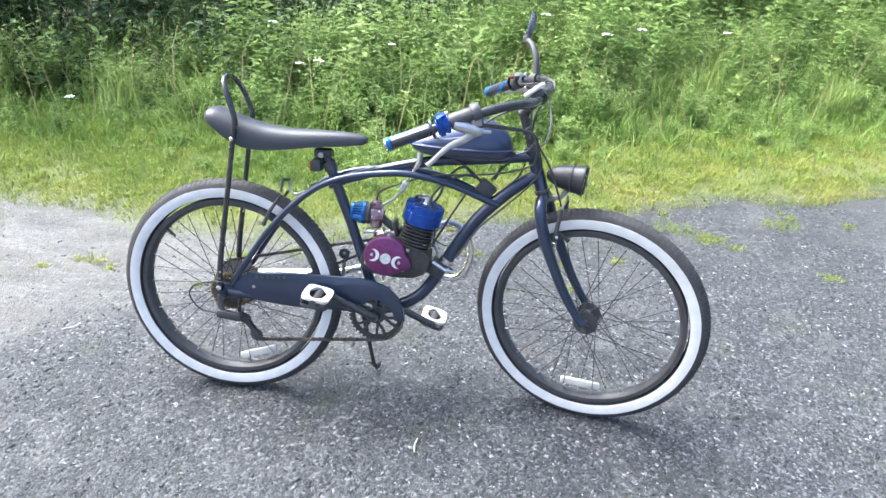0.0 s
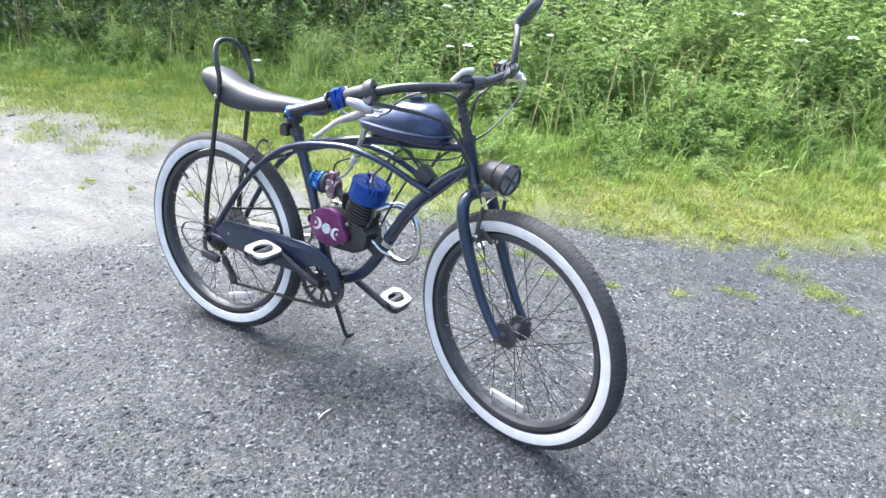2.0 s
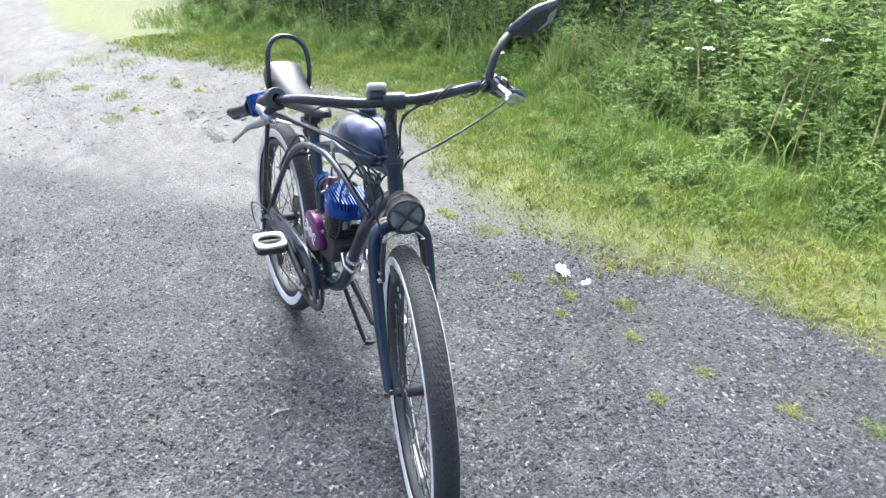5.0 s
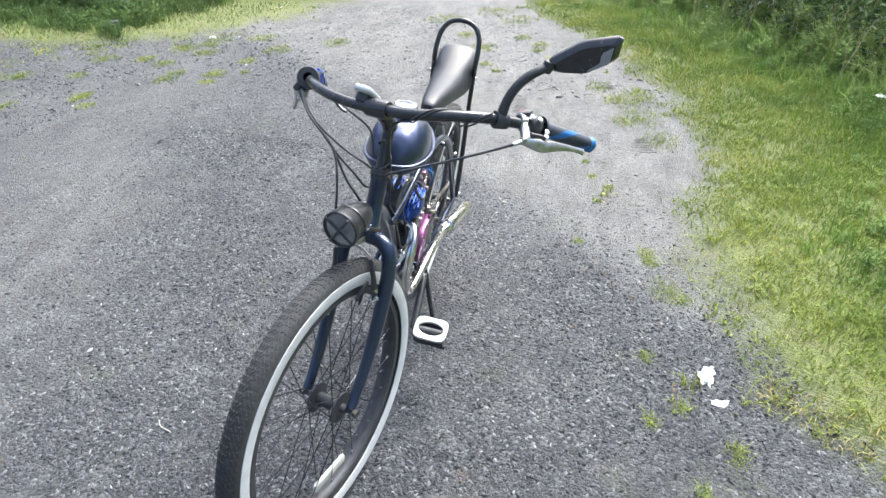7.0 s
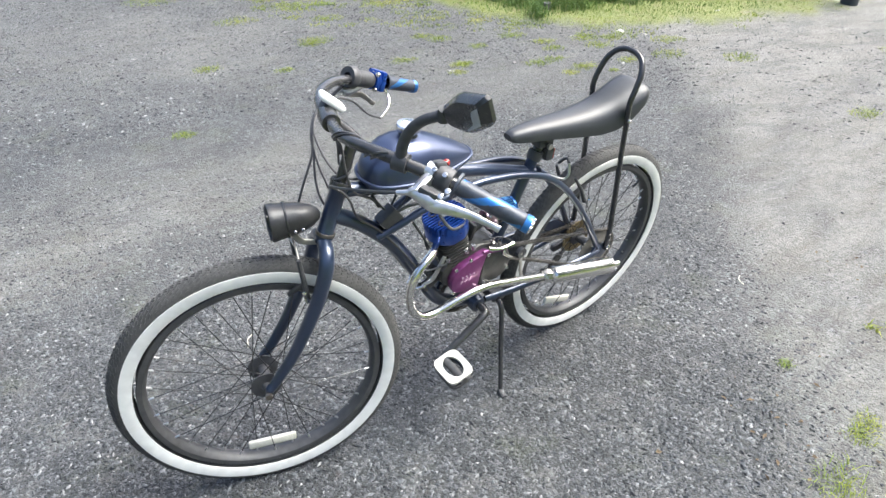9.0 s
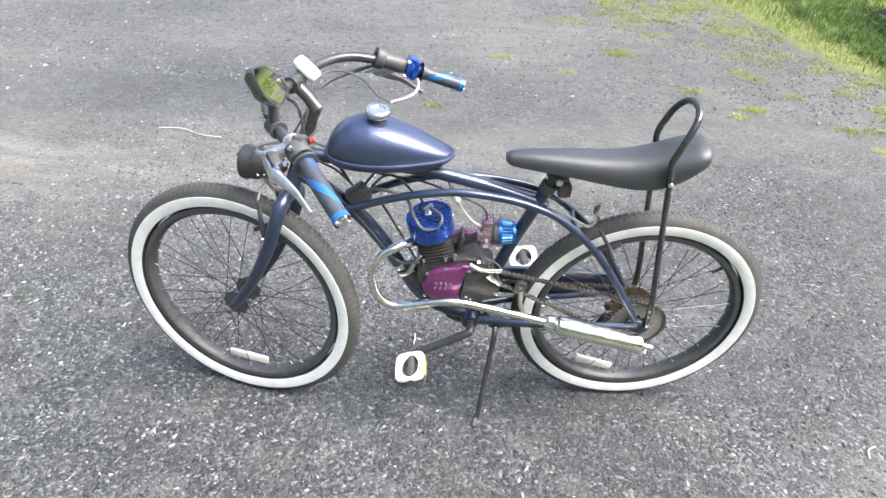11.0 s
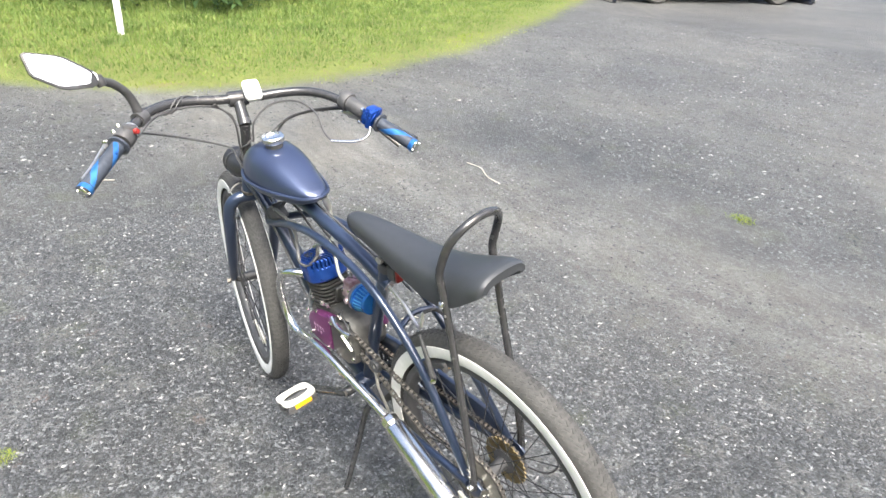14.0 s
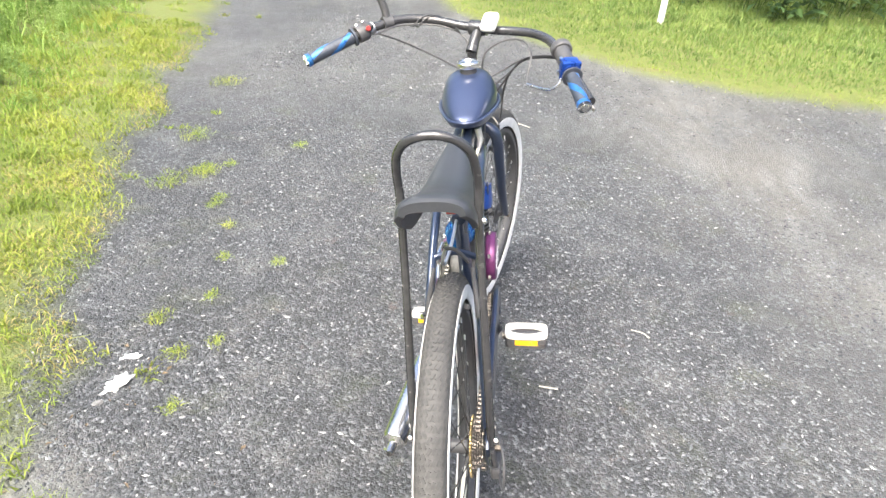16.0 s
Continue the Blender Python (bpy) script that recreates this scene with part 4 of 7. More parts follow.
# wheels
def wheel(name, hub, place, seed, flange, label):
    """A wheel about its own hub, with the axle along y: rim, tyre with tread, whitewalls, hub, spokes and reflector."""
    profile = [(0.2795, -0.0165), (0.2815, -0.0185), (0.2795, -0.02), (0.268, -0.0195), (0.2615, -0.013), (0.259, 0), (0.2615, 0.013), (0.268, 0.0195), (0.2795, 0.02), (0.2815, 0.0185), (0.2795, 0.0165), (0.27, 0)]
    base = place @ Matrix.Translation(hub) @ ACROSS
    rim = part(name, lathe(profile, Matrix(), 96, closed=True), RIM_BLACK, bike, label)
    rim.matrix_basis = base
    a = np.radians(np.linspace(-118, 118, 19))
    cross = [(0.3125 + 0.0275 * math.cos(q), 0.0265 * math.sin(q) if abs(q) < 1.5 else math.copysign(0.0265 - 0.006 * (abs(q) - 1.5), q)) for q in a]
    bm = lathe(cross + [(0.287, 0.012), (0.287, -0.012)], Matrix(), 96, closed=True)
    for row, (rr, yy, tilt) in enumerate(((0.3398, 0.0, 0), (0.3386, 0.0074, 15), (0.3386, -0.0074, -15), (0.3348, 0.0144, 33), (0.3348, -0.0144, -33), (0.3286, 0.0204, 52), (0.3286, -0.0204, -52))):
        count = 132
        for k in range(count):
            ang = 2 * math.pi * (k + 0.5 * (row % 2)) / count
            m = Matrix.Rotation(ang, 4, "Z") @ Matrix.Translation((rr, 0, yy)) @ Matrix.Rotation(radians(-tilt), 4, "Y") @ Matrix.Rotation(radians(26 if row % 2 else -26), 4, "X")
            c = [m @ Vector(q) for q in ((-0.002, -0.0062, -0.0029), (-0.002, 0.0062, -0.0029), (-0.002, 0.0062, 0.0029), (-0.002, -0.0062, 0.0029), (0.0014, -0.0052, -0.0023), (0.0014, 0.0052, -0.0023), (0.0014, 0.0052, 0.0023), (0.0014, -0.0052, 0.0023))]
            v = [bm.verts.new(q) for q in c]
            for f in ((4, 5, 6, 7), (0, 1, 5, 4), (1, 2, 6, 5), (2, 3, 7, 6), (3, 0, 4, 7)):
                bm.faces.new([v[i] for i in f]).material_index = 1
    part("tyre", bm, [TYRE, TREAD], rim)
    for sd in (1, -1):
        band = [(r, sd * (off + 0.0012)) for r, off in ((0.2885, 0.0231), (0.293, 0.0244), (0.299, 0.0256), (0.306, 0.0263), (0.3115, 0.0265), (0.3168, 0.0262))]
        inner = [(r, h - sd * 0.0022) for r, h in band[::-1]]
        bm = lathe(band + inner, Matrix(), 96, closed=True)
        bmesh.ops.recalc_face_normals(bm, faces=bm.faces)
        part("whitewall", bm, WHITEWALL, rim)
    hubm = lathe([(0, -0.062), (0.005, -0.062), (0.005, -0.05), (0.009, -0.048), (0.012, -0.036), (flange, -0.034), (flange, -0.03), (0.016, -0.026), (0.014, 0), (0.016, 0.026), (flange, 0.03), (flange, 0.034), (0.012, 0.036), (0.009, 0.048), (0.005, 0.05), (0.005, 0.062), (0, 0.062)], Matrix(), 28)
    part("hub", hubm, BLACK_MATT, rim)
    spoke = nipple = None
    for k in range(36):
        sd = 1 if k % 2 else -1
        ang = 2 * math.pi * k / 36
        twist = radians(62) * (1 if (k // 2) % 2 else -1)
        p0 = Vector(((flange - 0.003) * math.cos(ang + twist), (flange - 0.003) * math.sin(ang + twist), sd * 0.032))
        p1 = Vector((0.2615 * math.cos(ang), 0.2615 * math.sin(ang), sd * 0.004))
        if spoke is None:
            length = (p1 - p0).length
            tmp = part("spoke", tube([(0, 0, 0), (0, 0, 1)], [0.00115, 0.00115], 6), BLACK, rim)
            spoke = tmp.data
            tmp.matrix_basis = frame_of(p0, p1 - p0) @ Matrix.Diagonal((1, 1, length, 1))
        else:
            piece("spoke", spoke, frame_of(p0, p1 - p0) @ Matrix.Diagonal((1, 1, (p1 - p0).length, 1)), rim)
        way = (p1 - p0).normalized()
        if nipple is None:
            first = part("nipple", tube([(0, 0, 0), (0, 0, 0.011), (0, 0, 0.015)], [0.0021, 0.0021, 0.0028], 6), ALLOY, rim)
            nipple = first.data
            first.matrix_basis = frame_of(p1 - way * 0.014, way)
        else:
            piece("nipple", nipple, frame_of(p1 - way * 0.014, way), rim)
    va = seed
    m = Matrix.Rotation(va, 4, "Z") @ Matrix.Translation((0.228, 0, 0.0))
    bm = block((0.026, 0.122, 0.012), m, 0.006)
    part("reflector", bm, REFLECTOR, rim, "clear spoke reflector")
    m = Matrix.Rotation(va + 2.6, 4, "Z")
    part("valve", tube([m @ Vector((0.262, 0, 0)), m @ Vector((0.23, 0, 0))], [0.0045, 0.003], 8), BLACK_MATT, rim)
    return rim


# local x of a wheel is the bike's x, local y points down
rear_wheel = wheel("rear_wheel", REAR_HUB, Matrix(), radians(72), 0.03, "black rim with whitewall cruiser tyre")
front_wheel = wheel("front_wheel", FRONT_HUB, STEER, radians(89), 0.036, "black rim with whitewall cruiser tyre")

# fork
crown = tube([AXIS_FOOT + AXIS_WAY * 0.02, AXIS_FOOT - AXIS_WAY * 0.004, AXIS_FOOT - AXIS_WAY * 0.022], [0.0175, 0.0185, 0.017], 16)
fork = steered("fork", crown, PAINT)
leg = [(0.915, 0.0, 0.692), (0.9165, 0.03, 0.69), (0.92, 0.052, 0.674), (0.928, 0.061, 0.64), (0.947, 0.063, 0.58), (0.977, 0.063, 0.51), (1.014, 0.062, 0.435), (1.055, 0.06, 0.37), (1.075, 0.06, 0.345)]
for pts in (leg, fmirror(leg)):
    steered("fork_leg", tube(pts, [0.0165, 0.0165, 0.0168, 0.0168, 0.0165, 0.0155, 0.0138, 0.012, 0.0112], 14, steps=4), PAINT, fork)

# saddle
rows = [(0.411, 0.828, 0.816, 0.014), (0.401, 0.835, 0.81, 0.022), (0.352, 0.841, 0.806, 0.031), (0.26, 0.841, 0.798, 0.042), (0.19, 0.841, 0.789, 0.05), (0.125, 0.847, 0.783, 0.058), (0.07, 0.861, 0.788, 0.064), (0.022, 0.878, 0.812, 0.067), (-0.012, 0.889, 0.84, 0.066), (-0.029, 0.89, 0.854, 0.061), (-0.037, 0.886, 0.862, 0.053)]
dense = [[float(np.interp(k, range(len(rows)), [r[c] for r in rows])) for c in range(4)] for k in np.linspace(0, len(rows) - 1, 51)]
kernel = np.array([1, 2, 3, 2, 1]) / 9
smoothed = np.array(dense)
smoothed[2:-2] = sum(k * np.array(dense)[i : len(dense) - 4 + i] for i, k in enumerate(kernel))
sections = []
for x0, top, low, w in smoothed.tolist():
    hollow = float(np.clip((0.3 - x0) / 0.15, 0, 1))
    ring = []
    for q in np.linspace(0, math.pi, 21):
        c, s = math.cos(q), math.sin(q)
        ring.append((x0, w * math.copysign(abs(c) ** 0.78, c), low + (top - low) * max(s, 0) ** 0.76))
    deep = max(top - low - 0.014, 0) * hollow
    for q in np.linspace(math.pi, 0, 13):
        c, s = math.cos(q), math.sin(q)
        ring.append((x0, max(w - 0.01, 0.004) * math.copysign(abs(c) ** 0.7, c), low - 0.003 + deep * max(s, 0) ** 0.7))
    sections.append(ring)
part("saddle", loft(sections), VINYL, bike, "long black vinyl banana seat with a raised tail")

# sissy bar
loop = [(0.046, 0.0655, 0.812), (0.055, 0.0665, 0.862), (0.046, 0.066, 0.898), (0.032, 0.06, 0.936), (0.019, 0.042, 0.962), (0.014, 0.018, 0.973)]
sissy = part("sissy_bar", tube(loop + [(0.014, 0, 0.9745)] + fmirror(loop)[::-1], 0.0078, 12, steps=4), BLACK, bike, "black tubular sissy bar")
for s in (1, -1):
    bm = tube([(-0.012, s * 0.074, 0.36), (-0.008, s * 0.073, 0.44), (0.012, s * 0.07, 0.58), (0.03, s * 0.067, 0.7), (0.048, s * 0.0655, 0.825)], [0.009, 0.0085, 0.008, 0.0075, 0.0075], 10, steps=3)
    part("strut", bm, BLACK, sissy)

# fuel tank
trows = [(0.822, 0.824, 0.004), (0.816, 0.846, 0.026), (0.806, 0.865, 0.043), (0.787, 0.884, 0.056), (0.757, 0.899, 0.066), (0.722, 0.904, 0.0705), (0.682, 0.898, 0.069), (0.642, 0.884, 0.062), (0.602, 0.865, 0.051), (0.57, 0.848, 0.04), (0.547, 0.835, 0.027), (0.535, 0.825, 0.006)]
sections = []
for k in np.linspace(0, len(trows) - 1, 37):
    x0, top, w = (float(np.interp(k, range(len(trows)), [r[c] for r in trows])) for c in range(3))
    ring = []
    for a in np.linspace(0, 2 * math.pi, 32, endpoint=False):
        c, s = math.cos(a), math.sin(a)
        zz = 0.822 + ((top - 0.822) * abs(s) ** 0.85 if s > 0 else -0.03 * min(1.0, w / 0.05) * abs(s) ** 0.5)
        ring.append((x0, w * math.copysign(abs(c) ** 0.75, c), zz))
    sections.append(ring)
tank = part("fuel_tank", loft(sections), TANK_PAINT, bike, "violet-blue metallic teardrop fuel tank", 60)
rim_line = [(x0, w) for x0, _, w in trows]
seam = [(x0, w + 0.004, 0.823) for x0, w in rim_line] + [(x0, -w - 0.004, 0.823) for x0, w in rim_line[::-1]]
part("seam_flange", tube(seam, 0.0042, 8, steps=3, closed=True), TANK_PAINT, tank)
cap_at = frame_of((0.706, 0, 0.897), (-0.03, 0, 1))
part("tank_neck", lathe([(0, 0), (0.021, 0), (0.021, 0.01), (0.019, 0.018), (0, 0.018)], cap_at, 24), BLACK_MATT, tank)
capm = lathe([(0, 0.014), (0.0255, 0.014), (0.0275, 0.017), (0.0275, 0.027), (0.025, 0.03), (0.017, 0.031), (0.0155, 0.028), (0, 0.028)], cap_at, 28)
part("tank_cap", capm, CHROME, tank, "chrome screw cap")
part("petcock", tube([(0.565, -0.028, 0.8), (0.563, -0.034, 0.774), (0.552, -0.03, 0.755)], [0.008, 0.008, 0.005], 10), ALLOY, tank)

# seat post and its clamp, red reflector
post = part("seat_post", tube([(0.317, 0, 0.705), (0.287, 0, 0.783)], 0.0135, 14), BLACK, bike)
part("post_collar", lathe([(0.0155, -0.012), (0.02, -0.012), (0.02, 0.012), (0.0155, 0.012)], frame_of((0.303, 0, 0.742), (-0.36, 0, 0.93)), 18, closed=True), BLACK_MATT, post)
bm = block((0.05, 0.038, 0.022), Matrix.Translation((0.285, 0, 0.778)), 0.005)
bm = tube([(0.285, -0.028, 0.776), (0.285, 0.028, 0.776)], 0.006, 8, bm)
part("seat_clamp", bm, BLACK_MATT, post)
part("clamp_nut", tube([(0.285, 0.026, 0.776), (0.285, 0.034, 0.776)], 0.0085, 6), STEEL, post, smooth=0)
part("clamp_nut", tube([(0.285, -0.026, 0.776), (0.285, -0.034, 0.776)], 0.0085, 6), STEEL, post, smooth=0)
part("tail_bracket", tube([(0.295, 0, 0.752), (0.268, 0, 0.744)], 0.006, 8), BLACK_MATT, post)
housing = part("reflector_housing", block((0.026, 0.042, 0.036), Matrix.Translation((0.267, 0, 0.743)), 0.005), BLACK_MATT, post)
part("tail_reflector", block((0.006, 0.036, 0.03), Matrix.Translation((0.252, 0, 0.741)), 0.002), RED, housing, "red rear reflector")
for s in (1, -1):
    part("bolt", lathe([(0, 0), (0.0065, 0), (0.0065, 0.004), (0.004, 0.0065), (0, 0.0065)], frame_of((0.046, s * 0.0725, 0.812), (0, s, 0)), 12), CHROME, sissy)
    part("bolt", lathe([(0, 0), (0.0075, 0), (0.0075, 0.006), (0.004, 0.008), (0, 0.008)], frame_of((-0.012, s * 0.08, 0.37), (0, s, 0)), 12), CHROME, sissy)
    for zz in (0.4, 0.42, 0.79):
        part("adjust_hole", lathe([(0, 0), (0.003, 0), (0.003, 0.0012), (0, 0.0012)], frame_of((-0.012 + 0.12 * (zz - 0.37), s * (0.0825 - 0.022 * (zz - 0.4)), zz), (0, s, 0)), 10), STEEL, sissy)

# stem, handlebar and what is clamped to it
top_of_quill = AXIS_FOOT + AXIS_WAY * 0.225
bm = tube([AXIS_FOOT + AXIS_WAY * 0.115, AXIS_FOOT + AXIS_WAY * 0.2, top_of_quill], [0.0125, 0.0125, 0.014], 16)
stem = steered("stem", bm, BLACK)
bm = tube([top_of_quill - Vector((0.004, 0, 0.004)), (0.858, 0, 0.945), (0.887, 0, 0.971)], [0.0165, 0.0145, 0.015], 12)
steered("stem_arm", bm, BLACK, stem)
steered("stem_clamp", lathe([(0.0115, -0.024), (0.0185, -0.024), (0.0195, -0.018), (0.0195, 0.018), (0.0185, 0.024), (0.0115, 0.024)], Matrix.Translation((0.887, 0, 0.972)) @ ACROSS, 20, closed=True), BLACK, stem)
steered("stem_bolt", lathe([(0, 0), (0.006, 0), (0.006, 0.006), (0.003, 0.008), (0, 0.008)], frame_of(top_of_quill + AXIS_WAY * 0.009, AXIS_WAY), 12), CHROME, stem)
for s in (0.121, 0.128, 0.003):
    steered("headset_ring", lathe([(0.012, -0.004), (0.0215, -0.004), (0.0225, 0), (0.0215, 0.004), (0.012, 0.004)], frame_of(AXIS_FOOT + AXIS_WAY * s, AXIS_WAY), 22, closed=True), BLACK if s > 0.1 else DARK_STEEL, stem)

half = [(0.888, 0.05, 0.974), (0.884, 0.11, 0.981), (0.866, 0.165, 0.986), (0.833, 0.213, 0.984), (0.79, 0.252, 0.972), (0.735, 0.289, 0.953), (0.676, 0.335, 0.925), (0.624, 0.376, 0.901)]
bar = steered("handlebar", tube([(p[0] - 0.16 * max(0, p[1] - 0.3), -p[1] + 0.014 * min(1, p[1] / 0.25), p[2] - 0.011 * math.sin(min(p[1] / 0.36, 1.0) * math.pi * 0.8)) for p in half][::-1] + [(0.887, 0, 0.973)] + half, 0.0114, 14, steps=5), BLACK, label="wide black swept-back handlebar")


def along(sd, s):
    """A place and the way along a grip; s metres from its outer end."""
    a, b = (Vector((0.735, 0.289, 0.953)), Vector((0.627, 0.378, 0.902))) if sd > 0 else (Vector((0.735, -0.275, 0.944)), Vector((0.593, -0.353, 0.887)))
    d = (b - a).normalized()
    return b - d * s, d


def grip(sd, length, phase=0.0):
    """A grip with two colours laid in a spiral, a collar at its inner end and a bright end plug."""
    p, d = along(sd, 0)
    m = frame_of(p, -d)
    bm, n = bmesh.new(), 64
    stops = [(0.0, 0.0165), (0.012, 0.0165), (0.0135, 0.0155), (0.05, 0.0158), (length - 0.006, 0.016), (length - 0.005, 0.024), (length, 0.024)]
    dense = sorted(set([h for h, _ in stops] + list(np.linspace(0.0135, length - 0.006, 52))))
    rings = []
    for h in dense:
        r = float(np.interp(h, [q for q, _ in stops], [q for _, q in stops]))
        rings.append([bm.verts.new(m @ Vector((r * math.cos(a), r * math.sin(a), h))) for a in np.linspace(0, 2 * math.pi, n, endpoint=False)])
    for k, (r0, r1) in enumerate(zip(rings, rings[1:])):
        for i in range(n):
            f = bm.faces.new((r0[i], r0[(i + 1) % n], r1[(i + 1) % n], r1[i]))
            turn = (i / n + phase + dense[k] * 5.5) % 0.5
            f.material_index = 1 if dense[k] < 0.009 or (0.0135 <= dense[k] < length - 0.01 and 0.02 < turn < 0.19 - 1.6 * abs(dense[k] - length / 2) ** 1.2) else 0
    bm.faces.new(rings[0][::-1])
    g = steered("grip", bm, [GRIP_RUBBER, GRIP_INLAY], bar, "black rubber grip with blue metallic spiral inlay")
    steered("grip_plug", lathe([(0, -0.005), (0.008, -0.005), (0.011, -0.003), (0.011, 0.0), (0, 0.0)], m, 16), CHROME, g)
    for k in range(4):
        a = k * math.pi / 2 + 0.6
        steered("grip_stud", lathe([(0, -0.004), (0.003, -0.004), (0.0035, 0), (0, 0)], m @ Matrix.Translation((0.0125 * math.cos(a), 0.0125 * math.sin(a), 0)), 8), CHROME, g)
    return g


grip(1, 0.145)
grip(-1, 0.118, 0.25)
p, d = along(-1, 0.142)
tm = frame_of(p, d, (0, 0, 1))
bm = block((0.048, 0.046, 0.014), tm @ Matrix.Translation((0.002, 0, 0.005)), 0.004)
bm = block((0.04, 0.04, 0.012), tm @ Matrix.Translation((0.0, 0, -0.01)), 0.004, bm)
bm = block((0.012, 0.034, 0.026), tm @ Matrix.Translation((0.021, 0.0, -0.002)), 0.003, bm)
bm = lathe([(0.012, -0.018), (0.021, -0.017), (0.021, 0.014), (0.012, 0.016)], frame_of(p, d), 24, bm, closed=True)
throttle = steered("throttle", bm, BLUE, bar, "anodised blue throttle housing")
for k in (-1, 1):
    steered("housing_bolt", lathe([(0, 0), (0.0055, 0), (0.0055, 0.006), (0, 0.007)], tm @ Matrix.Translation((0.018 * k, 0.019, -0.016)) @ pose(0, 0, 0, 180, 0, 0), 10), CHROME, throttle)
    steered("screw", lathe([(0, 0), (0.0035, 0), (0.003, 0.003), (0, 0.003)], frame_of(p + d * 0.006 * k + Vector((0, 0, 0.022)), (0, 0, 1)), 10), CHROME, throttle)
p, d = along(-1, 0.19)
steered("twist_shifter", lathe([(0.0115, -0.034), (0.0185, -0.034), (0.0195, -0.028), (0.0195, 0.02), (0.0175, 0.028), (0.0115, 0.028)], frame_of(p, d), 24, closed=True), BLACK_MATT, bar)
p, d = along(-1, 0.228)
bm = lathe([(0.0115, -0.011), (0.024, -0.011), (0.026, -0.007), (0.026, 0.007), (0.024, 0.011), (0.0115, 0.011)], frame_of(p, d), 24, closed=True)
bm = block((0.03, 0.014, 0.022), frame_of(p + Vector((0.01, -0.018, -0.02)), (0.2, -0.5, -0.8)), 0.004, bm)
steered("shifter_body", bm, BLACK_MATT, bar)
p, d = along(1, 0.168)
bm = lathe([(0.0115, -0.014), (0.0215, -0.014), (0.0225, -0.01), (0.0225, 0.01), (0.0215, 0.014), (0.0115, 0.014)], frame_of(p, d), 22, closed=True)
bm = block((0.02, 0.03, 0.018), frame_of(p + Vector((0.004, -0.014, 0.018)), (0, -0.3, 1)), 0.004, bm)
switch = steered("kill_switch", bm, BLACK_MATT, bar)
for k in (-1, 1):
    steered("switch_bolt", lathe([(0, 0), (0.0048, 0), (0.0048, 0.006), (0, 0.0075)], frame_of(p + d * 0.01 * k + Vector((0.012, 0.012, 0.017)), (0.4, 0.4, 0.8)), 10), CHROME, switch)
steered("kill_button", lathe([(0, 0), (0.0065, 0), (0.0065, 0.006), (0.005, 0.008), (0, 0.008)], frame_of(p + Vector((-0.011, -0.024, 0.015)), (-0.7, -0.6, 0.3)), 14), RED, switch, "small red push button")
lever_runs = {
    1: [(0.8, 0.29, 0.944), (0.783, 0.316, 0.934), (0.755, 0.332, 0.928), (0.727, 0.347, 0.921), (0.702, 0.365, 0.912), (0.685, 0.378, 0.904)],
    -1: [(0.787, -0.266, 0.922), (0.768, -0.292, 0.906), (0.742, -0.314, 0.893), (0.722, -0.333, 0.874), (0.708, -0.349, 0.858), (0.7, -0.358, 0.85)],
}
for s in (1, -1):
    run = lever_runs[s]
    lever = steered("brake_lever", tube(run, [0.0115, 0.013, 0.0105, 0.0075, 0.0055, 0.0065] if s > 0 else [0.0105, 0.0105, 0.0075, 0.006, 0.0058, 0.0068], 10, steps=4, flat=0.6), ALLOY if s > 0 else STEEL, bar, "bare alloy brake lever")
    p, d = along(s, 0.195 if s > 0 else 0.17)
    bm = lathe([(0.0115, -0.008), (0.016, -0.008), (0.016, 0.008), (0.0115, 0.008)], frame_of(p, d), 18, closed=True)
    bm = tube([p + Vector((0.006, s * 0.01, -0.006)), Vector(run[0]) + Vector((0.004, 0, 0.004)), Vector(run[0]) + Vector((0.014, -s * 0.006, 0.002))], [0.011, 0.011, 0.008] if s > 0 else [0.012, 0.0165, 0.011], 10, bm)
    if s > 0:
        bm = tube([Vector((0.812, 0.284, 0.949)), Vector((0.79, 0.308, 0.94)), Vector((0.766, 0.324, 0.931))], [0.009, 0.0135, 0.01], 12, bm, steps=3, flat=0.75)
        steered("lever_cover", block((0.036, 0.02, 0.02), frame_of((0.786, 0.303, 0.948), (-0.3, 0.1, 1), (-0.7, 0.6, 0)), 0.004), BLACK_MATT, lever)
        for q in ((0.77, 0.318, 0.948), (0.756, 0.314, 0.953)):
            steered("perch_bolt", lathe([(0, 0), (0.005, 0), (0.005, 0.005), (0, 0.0065)], frame_of(q, (0.3, 0.5, 0.8)), 10), CHROME, lever)
    steered("lever_perch", bm, ALLOY, lever)
    steered("cable_adjuster", tube([Vector(run[0]) + Vector((0.014, -s * 0.006, 0.002)), Vector(run[0]) + Vector((0.034, -s * 0.016, 0.0))], [0.0055, 0.004], 10), ALLOY, lever)

steered("throttle_noodle", tube([(0.692, -0.276, 0.918), (0.686, -0.268, 0.9), (0.69, -0.248, 0.888), (0.705, -0.22, 0.884), (0.73, -0.184, 0.883)], 0.0035, 8, steps=5), CHROME, bar, "bright bent cable guide")
steered("throttle_cable", tube([(0.73, -0.184, 0.883), (0.762, -0.176, 0.9), (0.798, -0.172, 0.935), (0.846, -0.14, 0.958), (0.876, -0.08, 0.95), (0.868, -0.03, 0.915), (0.868, -0.02, 0.86)], 0.0026, 7, steps=6), BLACK_MATT, bar)
